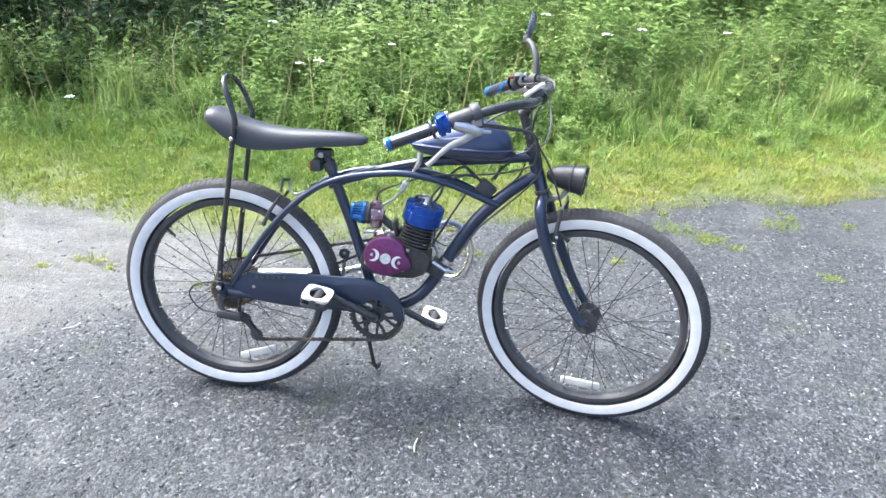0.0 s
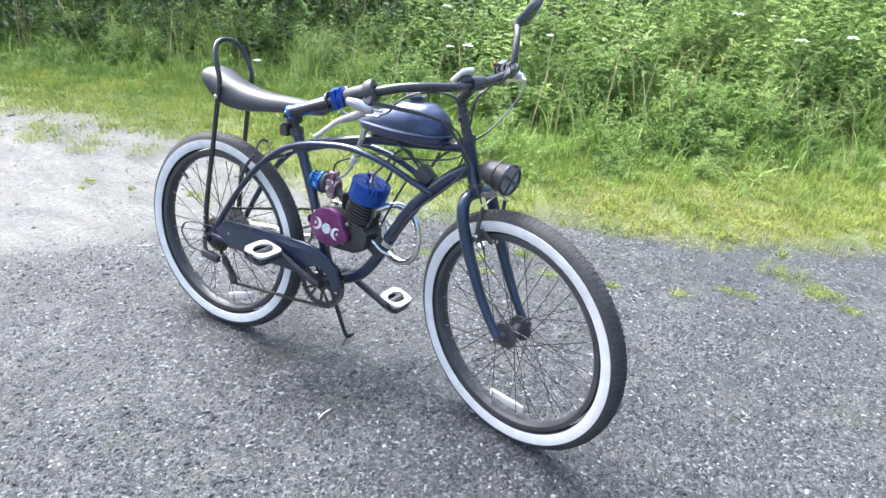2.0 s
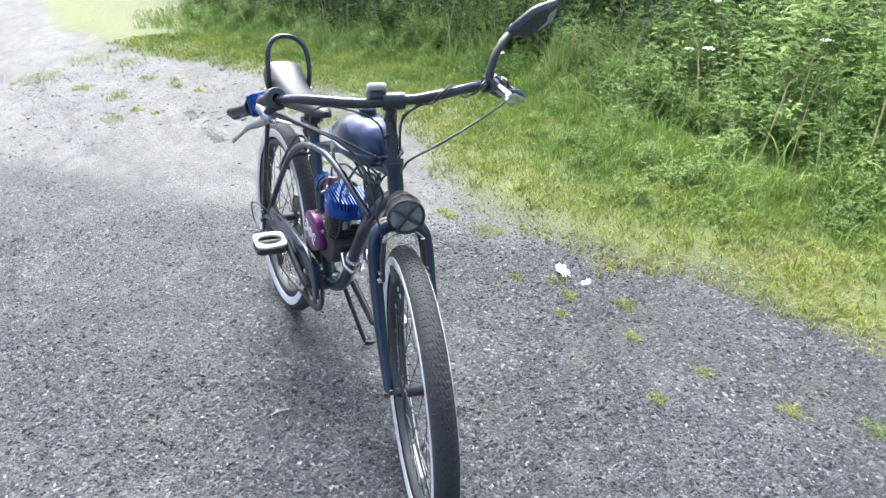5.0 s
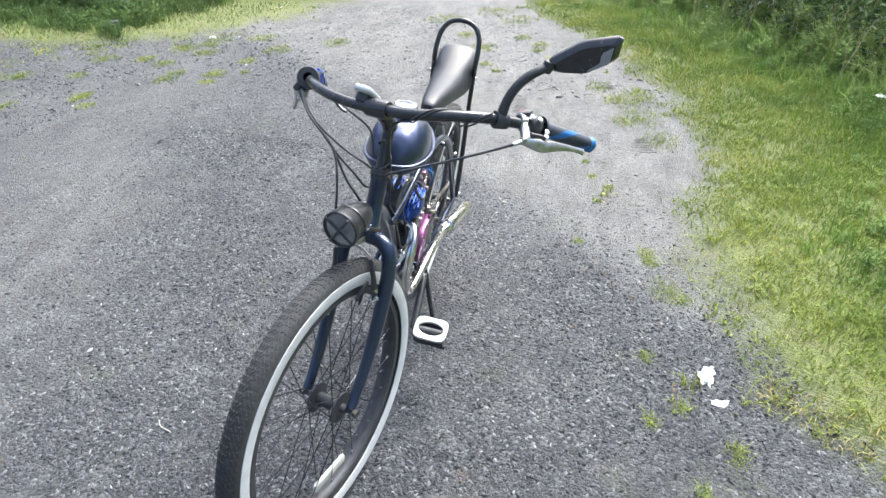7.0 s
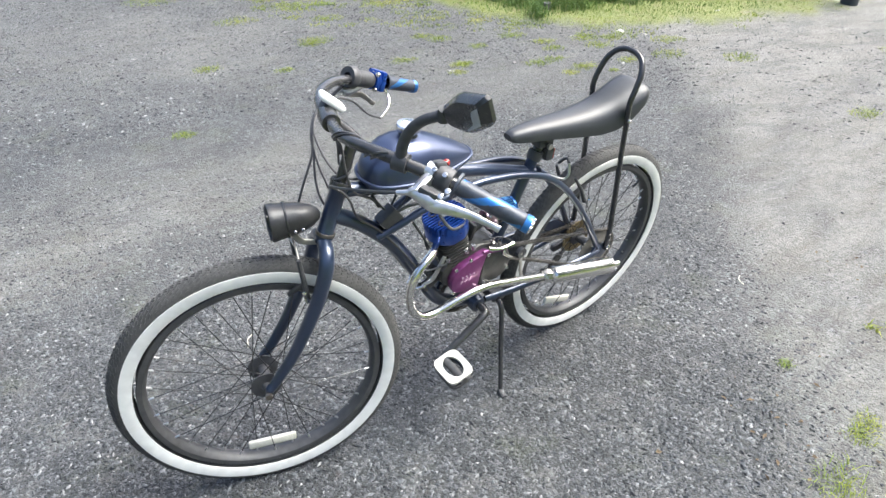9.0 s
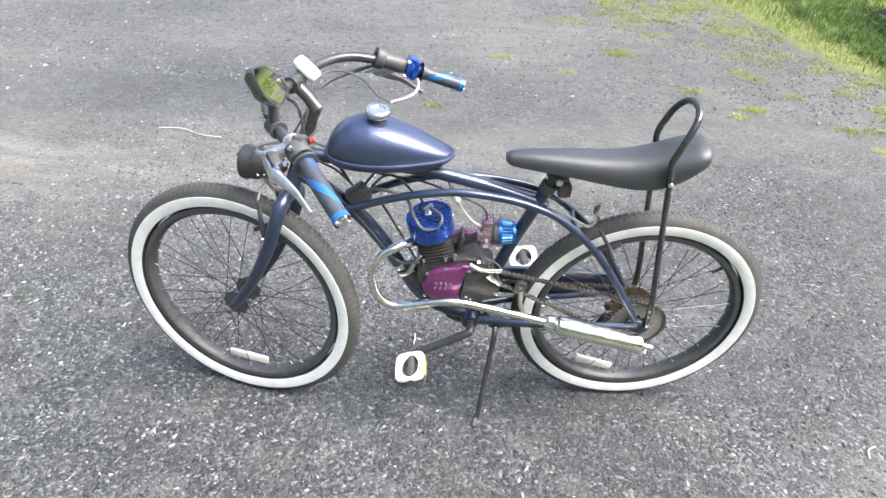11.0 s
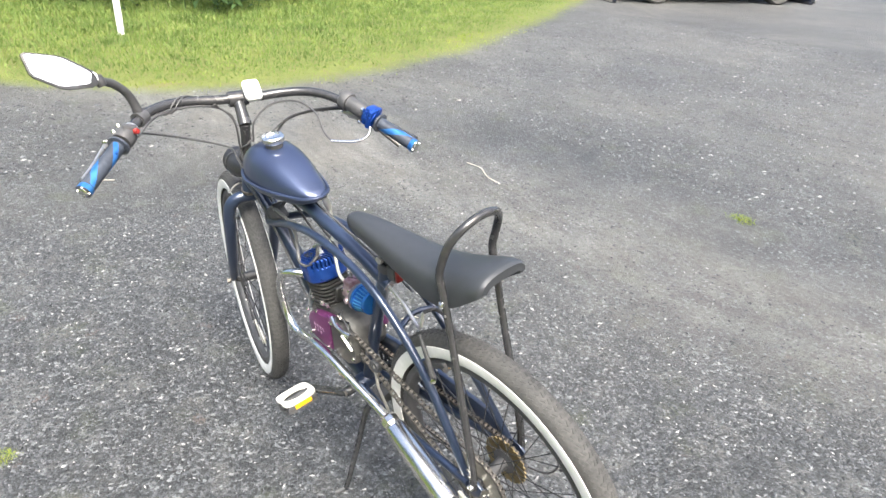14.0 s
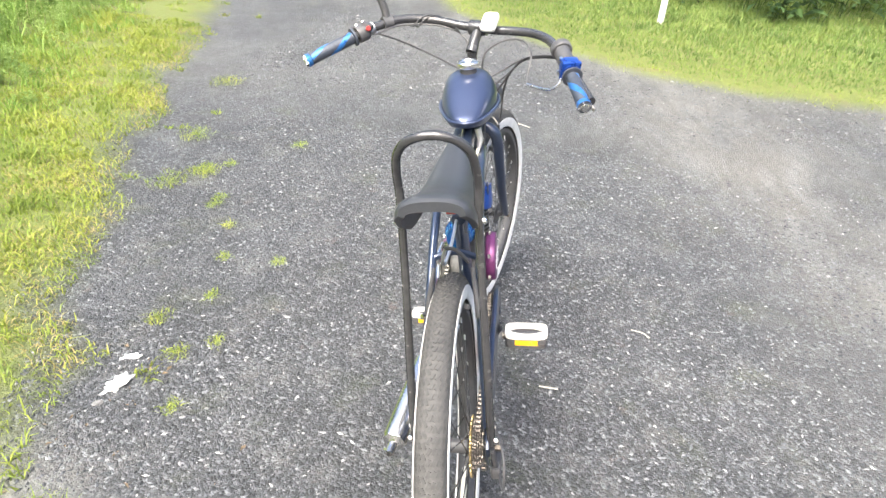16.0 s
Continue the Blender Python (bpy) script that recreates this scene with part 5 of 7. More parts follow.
# white clip-on light by the stem
m = frame_of((0.872, -0.035, 0.993), (-0.62, 0.05, 0.78), (0, 1, 0))
outline = [(0.0218 * math.copysign(abs(math.cos(a)) ** 0.45, math.cos(a)), 0.03 * math.copysign(abs(math.sin(a)) ** 0.45, math.sin(a))) for a in np.linspace(0, 2 * math.pi, 32, endpoint=False)]
horn = steered("front_light", plate(outline, 0.012, m, 0.004), WHITE_PLASTIC, bar, "small white clip-on light")
steered("light_base", block((0.03, 0.03, 0.02), m @ Matrix.Translation((0, 0, -0.014)), 0.005), BLACK_MATT, horn)

# mirror on its arm
arm = [(0.813, 0.236, 0.985), (0.812, 0.24, 1.01), (0.804, 0.252, 1.042), (0.787, 0.274, 1.069), (0.764, 0.298, 1.084)]
mirror = steered("mirror", tube(arm, [0.011, 0.01, 0.0095, 0.0095, 0.009], 12, steps=4), BLACK_MATT, bar, "black rear-view mirror on a curved arm")
steered("mirror_clamp", lathe([(0.0115, -0.013), (0.0175, -0.013), (0.0175, 0.013), (0.0115, 0.013)], frame_of((0.813, 0.234, 0.979), (0.75, -0.62, 0.15)), 18, closed=True), BLACK_MATT, mirror)
o, e1 = Vector((0.755, 0.302, 1.086)), Vector((-0.016, 0.125, 0.076)).normalized()
nrm = Vector((-0.9, -0.29, 0.38)).normalized()
mf = frame_of(o, nrm, e1)
inv = mf.inverted()
corners = [inv @ Vector(q) for q in ((0.768, 0.299, 1.097), (0.764, 0.357, 1.142), (0.744, 0.426, 1.163), (0.733, 0.42, 1.114), (0.739, 0.366, 1.078), (0.757, 0.308, 1.073))]
shape = []
for k, c in enumerate(corners):
    before, after = corners[k - 1], corners[(k + 1) % len(corners)]
    for q, t in ((before, 0.12), (after, 0.12)):
        shape.append(Vector((c.x + (q.x - c.x) * t, c.y + (q.y - c.y) * t, 0)))
mid = sum((Vector((c.x, c.y, 0)) for c in shape), Vector()) / len(shape)
layers = ((0.0035, 0.955), (0.003, 0.99), (0.0005, 1.0), (-0.004, 1.0), (-0.0055, 0.985), (-0.014, 0.83), (-0.0155, 0.8), (-0.016, 0.76))
shell = loft([[mf @ (mid + (Vector((c.x, c.y, 0)) - mid) * k + Vector((0, 0, h))) for c in shape] for h, k in layers])
bmesh.ops.recalc_face_normals(shell, faces=shell.faces)
steered("mirror_shell", shell, BLACK, mirror, smooth=20)
glass = plate([tuple((mid + Vector((0.005, 0, 0)) + (Vector((c.x, c.y, 0)) - mid) * 0.86)[:2]) for c in shape], 0.002, mf @ Matrix.Translation((0, 0, 0.0034)))
steered("mirror_glass", glass, MIRROR, mirror, "clear mirror glass")
def on_back(k, t, size):
    """A place on the flat back of the shell: between corner k and the next, drawn in towards the middle."""
    c = corners[k] + (corners[(k + 1) % 6] - corners[k]) * t
    return tuple((mid + (Vector((c.x, c.y, 0)) - mid) * size)[:2])


strip = [on_back(2, 0.12, 0.76), on_back(2, 0.96, 0.76), on_back(3, 0.9, 0.72), on_back(3, 0.78, 0.62), on_back(3, 0.12, 0.52), on_back(2, 0.4, 0.46), on_back(2, 0.12, 0.5)]
accent = [on_back(5, 0.45, 0.98), on_back(5, 0.5, 1.0), on_back(5, 0.95, 0.93), on_back(0, 0.1, 0.93), on_back(0, 0.08, 0.87), on_back(5, 0.93, 0.86)]
steered("chrome_accent", plate(accent, 0.0016, mf @ Matrix.Translation((0, 0, 0.0058))), ALLOY, mirror, "thin silver accent on the mirror's frame")
steered("reflective_strip", plate(strip, 0.0016, mf @ Matrix.Translation((0, 0, -0.0165))), PALE_STRIP, mirror, "pale grey strip on the mirror's back")
steered("mirror_joint", lathe([(0, -0.011), (0.01, -0.011), (0.012, 0), (0.01, 0.011), (0, 0.011)], frame_of((0.763, 0.299, 1.085), (0, 0.3, 0.95)), 14), BLACK_MATT, mirror)

# headlight
LAMP_BLACK = mottled("satin_black_shell", (0.02, 0.02, 0.022), (0.038, 0.038, 0.04), 0.36, 0.0, 200, 0.03, wear=0.04)
lm = frame_of((0.978, 0.0, 0.759), (1, 0, -0.06), (0, 1, 0))
bm = lathe([(0, -0.062), (0.012, -0.058), (0.024, -0.042), (0.033, -0.018), (0.0385, 0.012), (0.041, 0.036), (0.043, 0.04), (0.043, 0.05), (0.04, 0.052), (0.037, 0.049), (0.036, 0.036), (0.0, 0.02)], lm, 36)
bm.transform(Matrix.Translation((0.943, 0, 0.759)) @ Matrix.Scale(0.96, 4) @ Matrix.Translation((-0.943, 0, -0.759)))
lamp = steered("headlight", bm, LAMP_BLACK, label="black bullet-shaped headlight with a crossed guard")
bm = lathe([(0, 0.026), (0.02, 0.03), (0.034, 0.04), (0.035, 0.041), (0, 0.034)], lm, 28)
steered("reflector_bowl", bm, ALLOY, lamp)
steered("lens", lathe([(0.0365, 0.044), (0.02, 0.046), (0, 0.047), (0, 0.0445), (0.02, 0.0435), (0.0365, 0.0415)], lm, 28), GLASS, lamp).visible_shadow = False
bm = bmesh.new()
for a in (45, 135):
    bm = block((0.078, 0.0055, 0.004), lm @ Matrix.Translation((0, 0, 0.0505)) @ Matrix.Rotation(radians(a + 8), 4, "Z"), 0.001, bm)
steered("lens_guard", bm, BLACK_MATT, lamp)
steered("trim_ring", lathe([(0.0385, 0.011), (0.0398, 0.012), (0.0398, 0.0145), (0.0388, 0.0155)], lm, 36, closed=True), BLACK, lamp)
for dx, sz in ((0.0, 0.014), (0.014, 0.005)):
    steered("printed_mark", block((sz, 0.004, 0.0012), lm @ Matrix.Rotation(radians(180), 4, "Z") @ pose(0.0, 0.04, 0.028, 90, 0, 0) @ Matrix.Translation((dx - 0.005, 0, 0))), WHITE_MARK, lamp)
for zz, yy in ((0.0, 0.0355), (-0.016, 0.032)):
    steered("rivet", lathe([(0, 0), (0.004, 0), (0.003, 0.002), (0, 0.002)], lm @ Matrix.Translation((yy, -0.012, zz)) @ pose(0, 0, 0, 0, 90, -18), 10), CHROME, lamp)
bm = tube([(0.98, 0, 0.724), (0.964, 0, 0.701), (0.942, 0, 0.694), (0.925, 0, 0.692)], 0.0075, 8, steps=3, flat=0.45)
steered("lamp_bracket", bm, STEEL, lamp)

# front hub nuts and brakes
for s in (1, -1):
    steered("axle_nut", tube([FRONT_HUB + Vector((0, s * 0.066, 0)), FRONT_HUB + Vector((0, s * 0.076, 0))], 0.0085, 6), DARK_STEEL, fork, smooth=0)
    bm = tube([(0.967, s * 0.05, 0.575), (0.972, s * 0.049, 0.63), (0.978, s * 0.044, 0.68)], [0.007, 0.006, 0.005], 10)
    bm = block((0.05, 0.009, 0.011), pose(0.985, s * 0.028, 0.597, 0, 32, 0), 0.002, bm)
    caliper = steered("brake_arm", bm, BLACK_MATT, fork)
    steered("brake_bolt", lathe([(0, 0), (0.006, 0), (0.006, 0.006), (0, 0.008)], frame_of((0.967, s * 0.055, 0.578), (0.9, s * 0.3, 0.3)), 10), CHROME, caliper)
    steered("brake_bolt", lathe([(0, 0), (0.0045, 0), (0.0045, 0.006), (0, 0.007)], frame_of((0.972, s * 0.053, 0.6), (0.5, s, 0.3)), 10), CHROME, caliper)
steered("brake_noodle", tube([(0.978, -0.044, 0.682), (0.985, -0.02, 0.7), (0.98, 0.02, 0.702), (0.978, 0.044, 0.684)], 0.0026, 8, steps=5), STEEL, fork)

# rear brake
for s in (1, -1):
    bm = tube([(0.118, s * 0.05, 0.565), (0.136, s * 0.046, 0.605), (0.166, s * 0.038, 0.65)], [0.0065, 0.0055, 0.004], 10)
    bm = block((0.05, 0.009, 0.011), pose(0.122, s * 0.03, 0.588, 0, 35, 0), 0.002, bm)
    arm_ob = part("rear_brake_arm", bm, BLACK_MATT, bike)
    part("brake_bolt", lathe([(0, 0), (0.006, 0), (0.006, 0.007), (0, 0.008)], frame_of((0.112, s * 0.056, 0.572), (-0.6, s * 0.6, 0.2)), 10), CHROME, arm_ob)
part("brake_noodle", tube([(0.3, 0.004, 0.688), (0.252, 0.008, 0.67), (0.216, 0.014, 0.653), (0.192, 0.02, 0.645), (0.178, 0.022, 0.658), (0.177, 0.014, 0.688)], 0.0036, 8, steps=5), ALLOY, bike, "bright bent brake cable guide")
part("brake_boot", tube([(0.177, 0.014, 0.688), (0.166, -0.008, 0.69), (0.167, -0.032, 0.662)], 0.004, 8, steps=4), BLACK_MATT, bike)
part("seat_stay_bridge", tube([(0.218, -0.048, 0.643), (0.228, 0, 0.652), (0.218, 0.048, 0.643)], 0.007, 10, steps=3), PAINT, bike)
for s in (1, -1):
    outline = [(-0.03, 0.012), (-0.012, 0.026), (0.03, 0.03), (0.05, 0.0), (0.03, -0.012), (-0.005, -0.03), (-0.022, -0.016)]
    part("dropout", plate(outline, 0.006, Matrix.Translation((0.0, s * 0.067, 0.352)) @ pose(0, 0, 0, 90, 0, 0), 0.001), PAINT, bike)

# cranks, pedals, chainring, guard
BB = Vector((0.455, 0, 0.309))
ring_y = -0.048


def toothed(radius, teeth, depth, inner):
    out = []
    for k in range(teeth * 4):
        a = 2 * math.pi * k / (teeth * 4)
        r = radius + (depth if k % 4 in (1, 2) else 0)
        out.append((r * math.cos(a), r * math.sin(a)))
    bm = bmesh.new()
    n = len(out)
    rings = [[bm.verts.new((x, y, z)) for x, y in out] for z in (-0.0015, 0.0015)]
    holes = [[bm.verts.new((inner * math.cos(2 * math.pi * k / n), inner * math.sin(2 * math.pi * k / n), z)) for k in range(n)] for z in (-0.0015, 0.0015)]
    for i in range(n):
        j = (i + 1) % n
        bm.faces.new((rings[0][i], rings[0][j], rings[1][j], rings[1][i]))
        bm.faces.new((holes[0][j], holes[0][i], holes[1][i], holes[1][j]))
        bm.faces.new((rings[1][i], rings[1][j], holes[1][j], holes[1][i]))
        bm.faces.new((rings[0][j], rings[0][i], holes[0][i], holes[0][j]))
    return bm



def spider(radii, teeth, half, spokes):
    """A toothed ring on split spokes round a hub, as one connected body."""
    n = teeth * 4
    keep = {}
    for i in range(n):
        a = (i + 0.5) * 2 * math.pi / n
        off = min(abs((a - 0.3 - k * 2 * math.pi / spokes + math.pi) % (2 * math.pi) - math.pi) for k in range(spokes))
        for j in range(len(radii) - 1):
            r = (radii[j] + radii[j + 1]) / 2
            split = 0.002 + 0.012 * (j - 1) / (len(radii) - 4)
            spoke = abs(off * r - split) < 0.0042
            keep[i, j] = j == 0 or j == len(radii) - 3 or (j == len(radii) - 2 and i % 4 in (1, 2)) or (0 < j < len(radii) - 3 and spoke)
    bm = bmesh.new()
    vert = {}

    def at(i, j, side):
        key = (i % n, j, side)
        if key not in vert:
            a = key[0] * 2 * math.pi / n
            vert[key] = bm.verts.new((radii[j] * math.cos(a), radii[j] * math.sin(a), side * (half if j > 1 else half * 2.2)))
        return vert[key]

    for (i, j), there in keep.items():
        if not there:
            continue
        for side in (1, -1):
            q = [at(i, j, side), at(i, j + 1, side), at(i + 1, j + 1, side), at(i + 1, j, side)]
            bm.faces.new(q if side > 0 else q[::-1])
        for (di, dj), (p, q) in (((1, 0), ((i + 1, j), (i + 1, j + 1))), ((-1, 0), ((i, j + 1), (i, j))), ((0, 1), ((i + 1, j + 1), (i, j + 1))), ((0, -1), ((i, j), (i + 1, j)))):
            if not keep.get(((i + di) % n, j + dj), False):
                bm.faces.new((at(*p, 1), at(*p, -1), at(*q, -1), at(*q, 1)))
    bmesh.ops.recalc_face_normals(bm, faces=bm.faces)
    return bm


bm = spider([0.008, 0.026, 0.033, 0.04, 0.047, 0.054, 0.064, 0.078, 0.083], 38, 0.002, 6)
bm.transform(Matrix.Translation(BB + Vector((0, ring_y, 0))) @ ACROSS)
chainring = part("chainring", bm, BLACK, bike, "black steel chainring")
tip = Vector((-0.155, 0, 0.081))
for s in (-1, 1):
    y0, end = s * 0.068, BB + tip * (1 if s < 0 else -1)
    run = [(BB.x, s * 0.038, BB.z), (BB.x, s * 0.062, BB.z), (BB.x + (end.x - BB.x) * 0.12, s * 0.074, BB.z + (end.z - BB.z) * 0.12), (end.x, s * 0.088, end.z)]
    crank = part("crank_arm", tube(run, [0.012, 0.0125, 0.0115, 0.011], 12, steps=3), BLACK, bike)
    part("pedal_axle", tube([(end.x, s * 0.085, end.z), (end.x, s * 0.185, end.z)], [0.0075, 0.006], 10), DARK_STEEL, crank)
    pm = Matrix.Translation((end.x, s * 0.14, end.z)) @ pose(0, 0, 0, 1, 16 if s > 0 else 12, 0) @ Matrix.Diagonal((0.86, 1.1, 1, 1))
    out = [(0.046 * math.copysign(abs(math.cos(a)) ** 0.45, math.cos(a)), 0.044 * math.copysign(abs(math.sin(a)) ** 0.45, math.sin(a))) for a in np.linspace(0, 2 * math.pi, 40, endpoint=False)]
    for zz, mt, nm in ((0.011, PEDAL_WHITE, "pedal_face"), (-0.011, BLACK_MATT, "pedal_face")):
        bm = bmesh.new()
        r0 = [[bm.verts.new((x, y, z)) for x, y in out] for z in (-0.004, 0.004)]
        r1 = [[bm.verts.new((x * 0.6, y * 0.78, z)) for x, y in ((0.046 * math.cos(a), 0.044 * math.sin(a)) for a in np.linspace(0, 2 * math.pi, 40, endpoint=False))] for z in (-0.004, 0.004)]
        for i in range(40):
            j = (i + 1) % 40
            bm.faces.new((r0[0][i], r0[0][j], r0[1][j], r0[1][i]))
            bm.faces.new((r1[0][j], r1[0][i], r1[1][i], r1[1][j]))
            bm.faces.new((r0[1][i], r0[1][j], r1[1][j], r1[1][i]))
            bm.faces.new((r0[0][j], r0[0][i], r1[0][i], r1[0][j]))
        bm.transform(pm @ Matrix.Translation((0, 0, zz)))
        if mt is PEDAL_WHITE:
            pedal = part("pedal", bm, mt, bike, "cream plastic platform pedal with amber reflectors")
        else:
            part("pedal_underside", bm, mt, pedal)
    bm = block((0.012, 0.08, 0.014), pm @ Matrix.Translation((0.038, 0, 0)), 0.003)
    bm = block((0.012, 0.08, 0.014), pm @ Matrix.Translation((-0.038, 0, 0)), 0.003, bm)
    bm = tube([pm @ Vector((0, -0.044, 0)), pm @ Vector((0, 0.044, 0))], 0.0115, 12, bm)
    part("pedal_body", bm, BLACK_MATT, pedal)
    for e in (-1,):
        part("pedal_reflector", block((0.003, 0.046, 0.012), pm @ Matrix.Translation((e * 0.0455, 0, -0.001)), 0.001), AMBER, pedal, "amber reflector")
    part("crank_nut", tube([(BB.x, s * 0.06, BB.z), (BB.x, s * 0.078, BB.z)], 0.009, 6), DARK_STEEL, crank, smooth=0)

outline = [(0.026, 0.378), (0.05, 0.4), (0.075, 0.42), (0.18, 0.427), (0.3, 0.43), (0.4, 0.43), (0.445, 0.425), (0.488, 0.409), (0.52, 0.38), (0.537, 0.34), (0.543, 0.305), (0.512, 0.303), (0.505, 0.33), (0.49, 0.352), (0.465, 0.366), (0.44, 0.365), (0.415, 0.352), (0.4, 0.336), (0.33, 0.333), (0.25, 0.321), (0.17, 0.326), (0.1, 0.334), (0.06, 0.35)]
gm = frame_of((0, -0.066, 0), (0, -1, 0))
guard = part("chain_guard", plate([(x0, z0) for x0, z0 in outline], 0.012, gm, 0.003), PAINT, bike, "navy sheet-metal chain guard")
for k in range(6):
    part("guard_lettering", block((0.009, 0.0016, 0.009), Matrix.Translation((0.1 + 0.0165 * k, -0.073, 0.4085 + 0.0012 * k)), 0.0), BLACK_MATT, guard, "raised dark lettering, unreadable")
part("guard_screw", lathe([(0, 0), (0.005, 0), (0.004, 0.003), (0, 0.003)], frame_of((0.09, -0.072, 0.378), (0, -1, 0)), 10), STEEL, guard)


def chain(path, y, name, label, pitch=0.0127, roller=0.0042, material=DARK_STEEL):
    """Rollers and link plates along a closed path in the plane of the wheels."""
    pts = [Vector((x0, z0)) for x0, z0 in path]
    seg = [(pts[(i + 1) % len(pts)] - pts[i]).length for i in range(len(pts))]
    total = sum(seg)
    count = int(total / pitch / 2) * 2
    cum = np.concatenate([[0], np.cumsum(seg)])
    xs, zs = [p.x for p in pts] + [pts[0].x], [p.y for p in pts] + [pts[0].y]
    at = [(float(np.interp(total * k / count, cum, xs)), float(np.interp(total * k / count, cum, zs))) for k in range(count)]
    bm = bmesh.new()
    for k in range(count):
        a, b = Vector((at[k][0], y, at[k][1])), Vector((at[(k + 1) % count][0], y, at[(k + 1) % count][1]))
        tube([a - Vector((0, 0.004, 0)), a + Vector((0, 0.004, 0))], roller, 6, bm)
        off = 0.0044 if k % 2 else 0.003
        d = (b - a).normalized()
        q = Vector((-d.z, 0, d.x))
        for sgn in (1, -1):
            vs = []
            for yy in (sgn * off, sgn * (off + 0.0011)):
                ring = [a - d * 0.003 + q * 0.0022, a + q * 0.0042, (a + b) / 2 + q * 0.003, b + q * 0.0042, b + d * 0.003 + q * 0.0022, b + d * 0.003 - q * 0.0022, b - q * 0.0042, (a + b) / 2 - q * 0.003, a - q * 0.0042, a - d * 0.003 - q * 0.0022]
                vs.append([bm.verts.new(v + Vector((0, yy, 0))) for v in ring])
            for i in range(10):
                j = (i + 1) % 10
                bm.faces.new((vs[0][i], vs[0][j], vs[1][j], vs[1][i]))
            bm.faces.new(vs[0][::-1])
            bm.faces.new(vs[1])
    bmesh.ops.recalc_face_normals(bm, faces=bm.faces)
    return part(name, bm, material, bike, label)


def arc(cx, cz, r, a0, a1, n=14):
    return [(cx + r * math.cos(radians(a)), cz + r * math.sin(radians(a))) for a in np.linspace(a0, a1, n)]


# rear sprocket and drive chain on the engine's side
bm = toothed(0.071, 36, 0.005, 0.02)
bm.transform(Matrix.Translation((0, 0.047, 0.342)) @ ACROSS)
DUSTY = mottled("dusty_steel", (0.2, 0.185, 0.16), (0.36, 0.34, 0.3), 0.5, 0.35, 60, 0.05)
sprocket = part("drive_sprocket", bm, DUSTY, bike, "flat steel drive sprocket bolted to the spokes")
for k in range(9):
    a = k * 2 * math.pi / 9
    part("sprocket_bolt", lathe([(0, 0), (0.0045, 0), (0.0045, 0.005), (0, 0.006)], frame_of((0.032 * math.cos(a), 0.049, 0.342 + 0.032 * math.sin(a)), (0, 1, 0)), 8), CHROME, sprocket)
chain(arc(0.405, 0.492, 0.02, 80, -100, 8) + [(0.335, 0.44), (0.2, 0.372)] + arc(0, 0.342, 0.0735, -75, -262, 22), 0.047, "drive_chain", "oily steel motor drive chain", material=CHAIN_STEEL)
bm = lathe([(0.006, -0.006), (0.016, -0.006), (0.016, 0.006), (0.006, 0.006)], Matrix.Translation((0.335, 0.047, 0.462)) @ ACROSS, 18, closed=True)
tens = part("chain_tensioner", bm, BLACK_MATT, bike)
part("tensioner_bracket", tube([(0.335, 0.05, 0.462), (0.33, 0.052, 0.4), (0.3, 0.05, 0.328)], 0.006, 8, flat=0.4), STEEL, tens)

# gears on the other side, derailleur and pedal chain
cassette = None
for k, r in enumerate((0.056, 0.049, 0.043, 0.037, 0.032, 0.027)):
    bm = toothed(r, int(r * 500), 0.004, 0.012)
    bm.transform(Matrix.Translation((0, -0.036 - 0.0042 * k, 0.342)) @ ACROSS)
    if cassette is None:
        cassette = part("cassette", bm, BRASS, bike, "stack of brassy rear gears")
    else:
        part("gear", bm, DARK_STEEL, cassette)
chain([(0.455, 0.392)] + arc(0.455, 0.309, 0.0815, 80, -85, 16) + [(0.455, 0.2275), (0.1, 0.196)] + arc(0.086, 0.213, 0.018, -90, -220, 6) + [(0.052, 0.262)] + [(0.03, 0.292)] + arc(0.0, 0.342, 0.042, -40, 40, 6) + arc(0.0, 0.342, 0.044, 60, 95, 4), ring_y, "pedal_chain", "rusty bicycle chain")
bm = block((0.075, 0.02, 0.026), pose(0.015, -0.08, 0.283, 0, 8, 0), 0.006)
bm = tube([(-0.012, -0.075, 0.345), (-0.012, -0.08, 0.31), (0.0, -0.082, 0.29)], 0.009, 8, bm, flat=0.6)
derailleur = part("derailleur", bm, BLACK_MATT, bike)
for p in ((0.052, 0.262), (0.086, 0.213)):
    bm = toothed(0.016, 11, 0.004, 0.004)
    bm.transform(Matrix.Translation((p[0], ring_y - 0.002, p[1])) @ ACROSS)
    part("jockey_wheel", bm, BLACK_MATT, derailleur)
for yy in (-0.008, 0.007):
    part("cage_plate", tube([(0.045, ring_y + yy, 0.272), (0.07, ring_y + yy, 0.235), (0.092, ring_y + yy, 0.203)], [0.009, 0.006, 0.01], 8, flat=0.2), BLACK_MATT, derailleur)
part("axle_nut", tube([(0, -0.078, 0.342), (0, -0.092, 0.342)], 0.0085, 6), DARK_STEEL, derailleur, smooth=0)

# kickstand
stand = part("kickstand", tube([(0.385, 0.03, 0.305), (0.387, 0.062, 0.285), (0.398, 0.093, 0.19), (0.412, 0.135, 0.066), (0.418, 0.148, 0.03)], [0.009, 0.008, 0.0072, 0.0068, 0.0065], 10, steps=3), BLACK, bike, "black steel kickstand")
part("stand_foot", tube([(0.419, 0.147, 0.031), (0.425, 0.164, 0.028), (0.428, 0.177, 0.0293)], [0.0072, 0.0075, 0.006], 8), BLACK_MATT, stand)
part("stand_mount", block((0.045, 0.06, 0.03), Matrix.Translation((0.382, 0.012, 0.31)), 0.006), BLACK_MATT, stand)

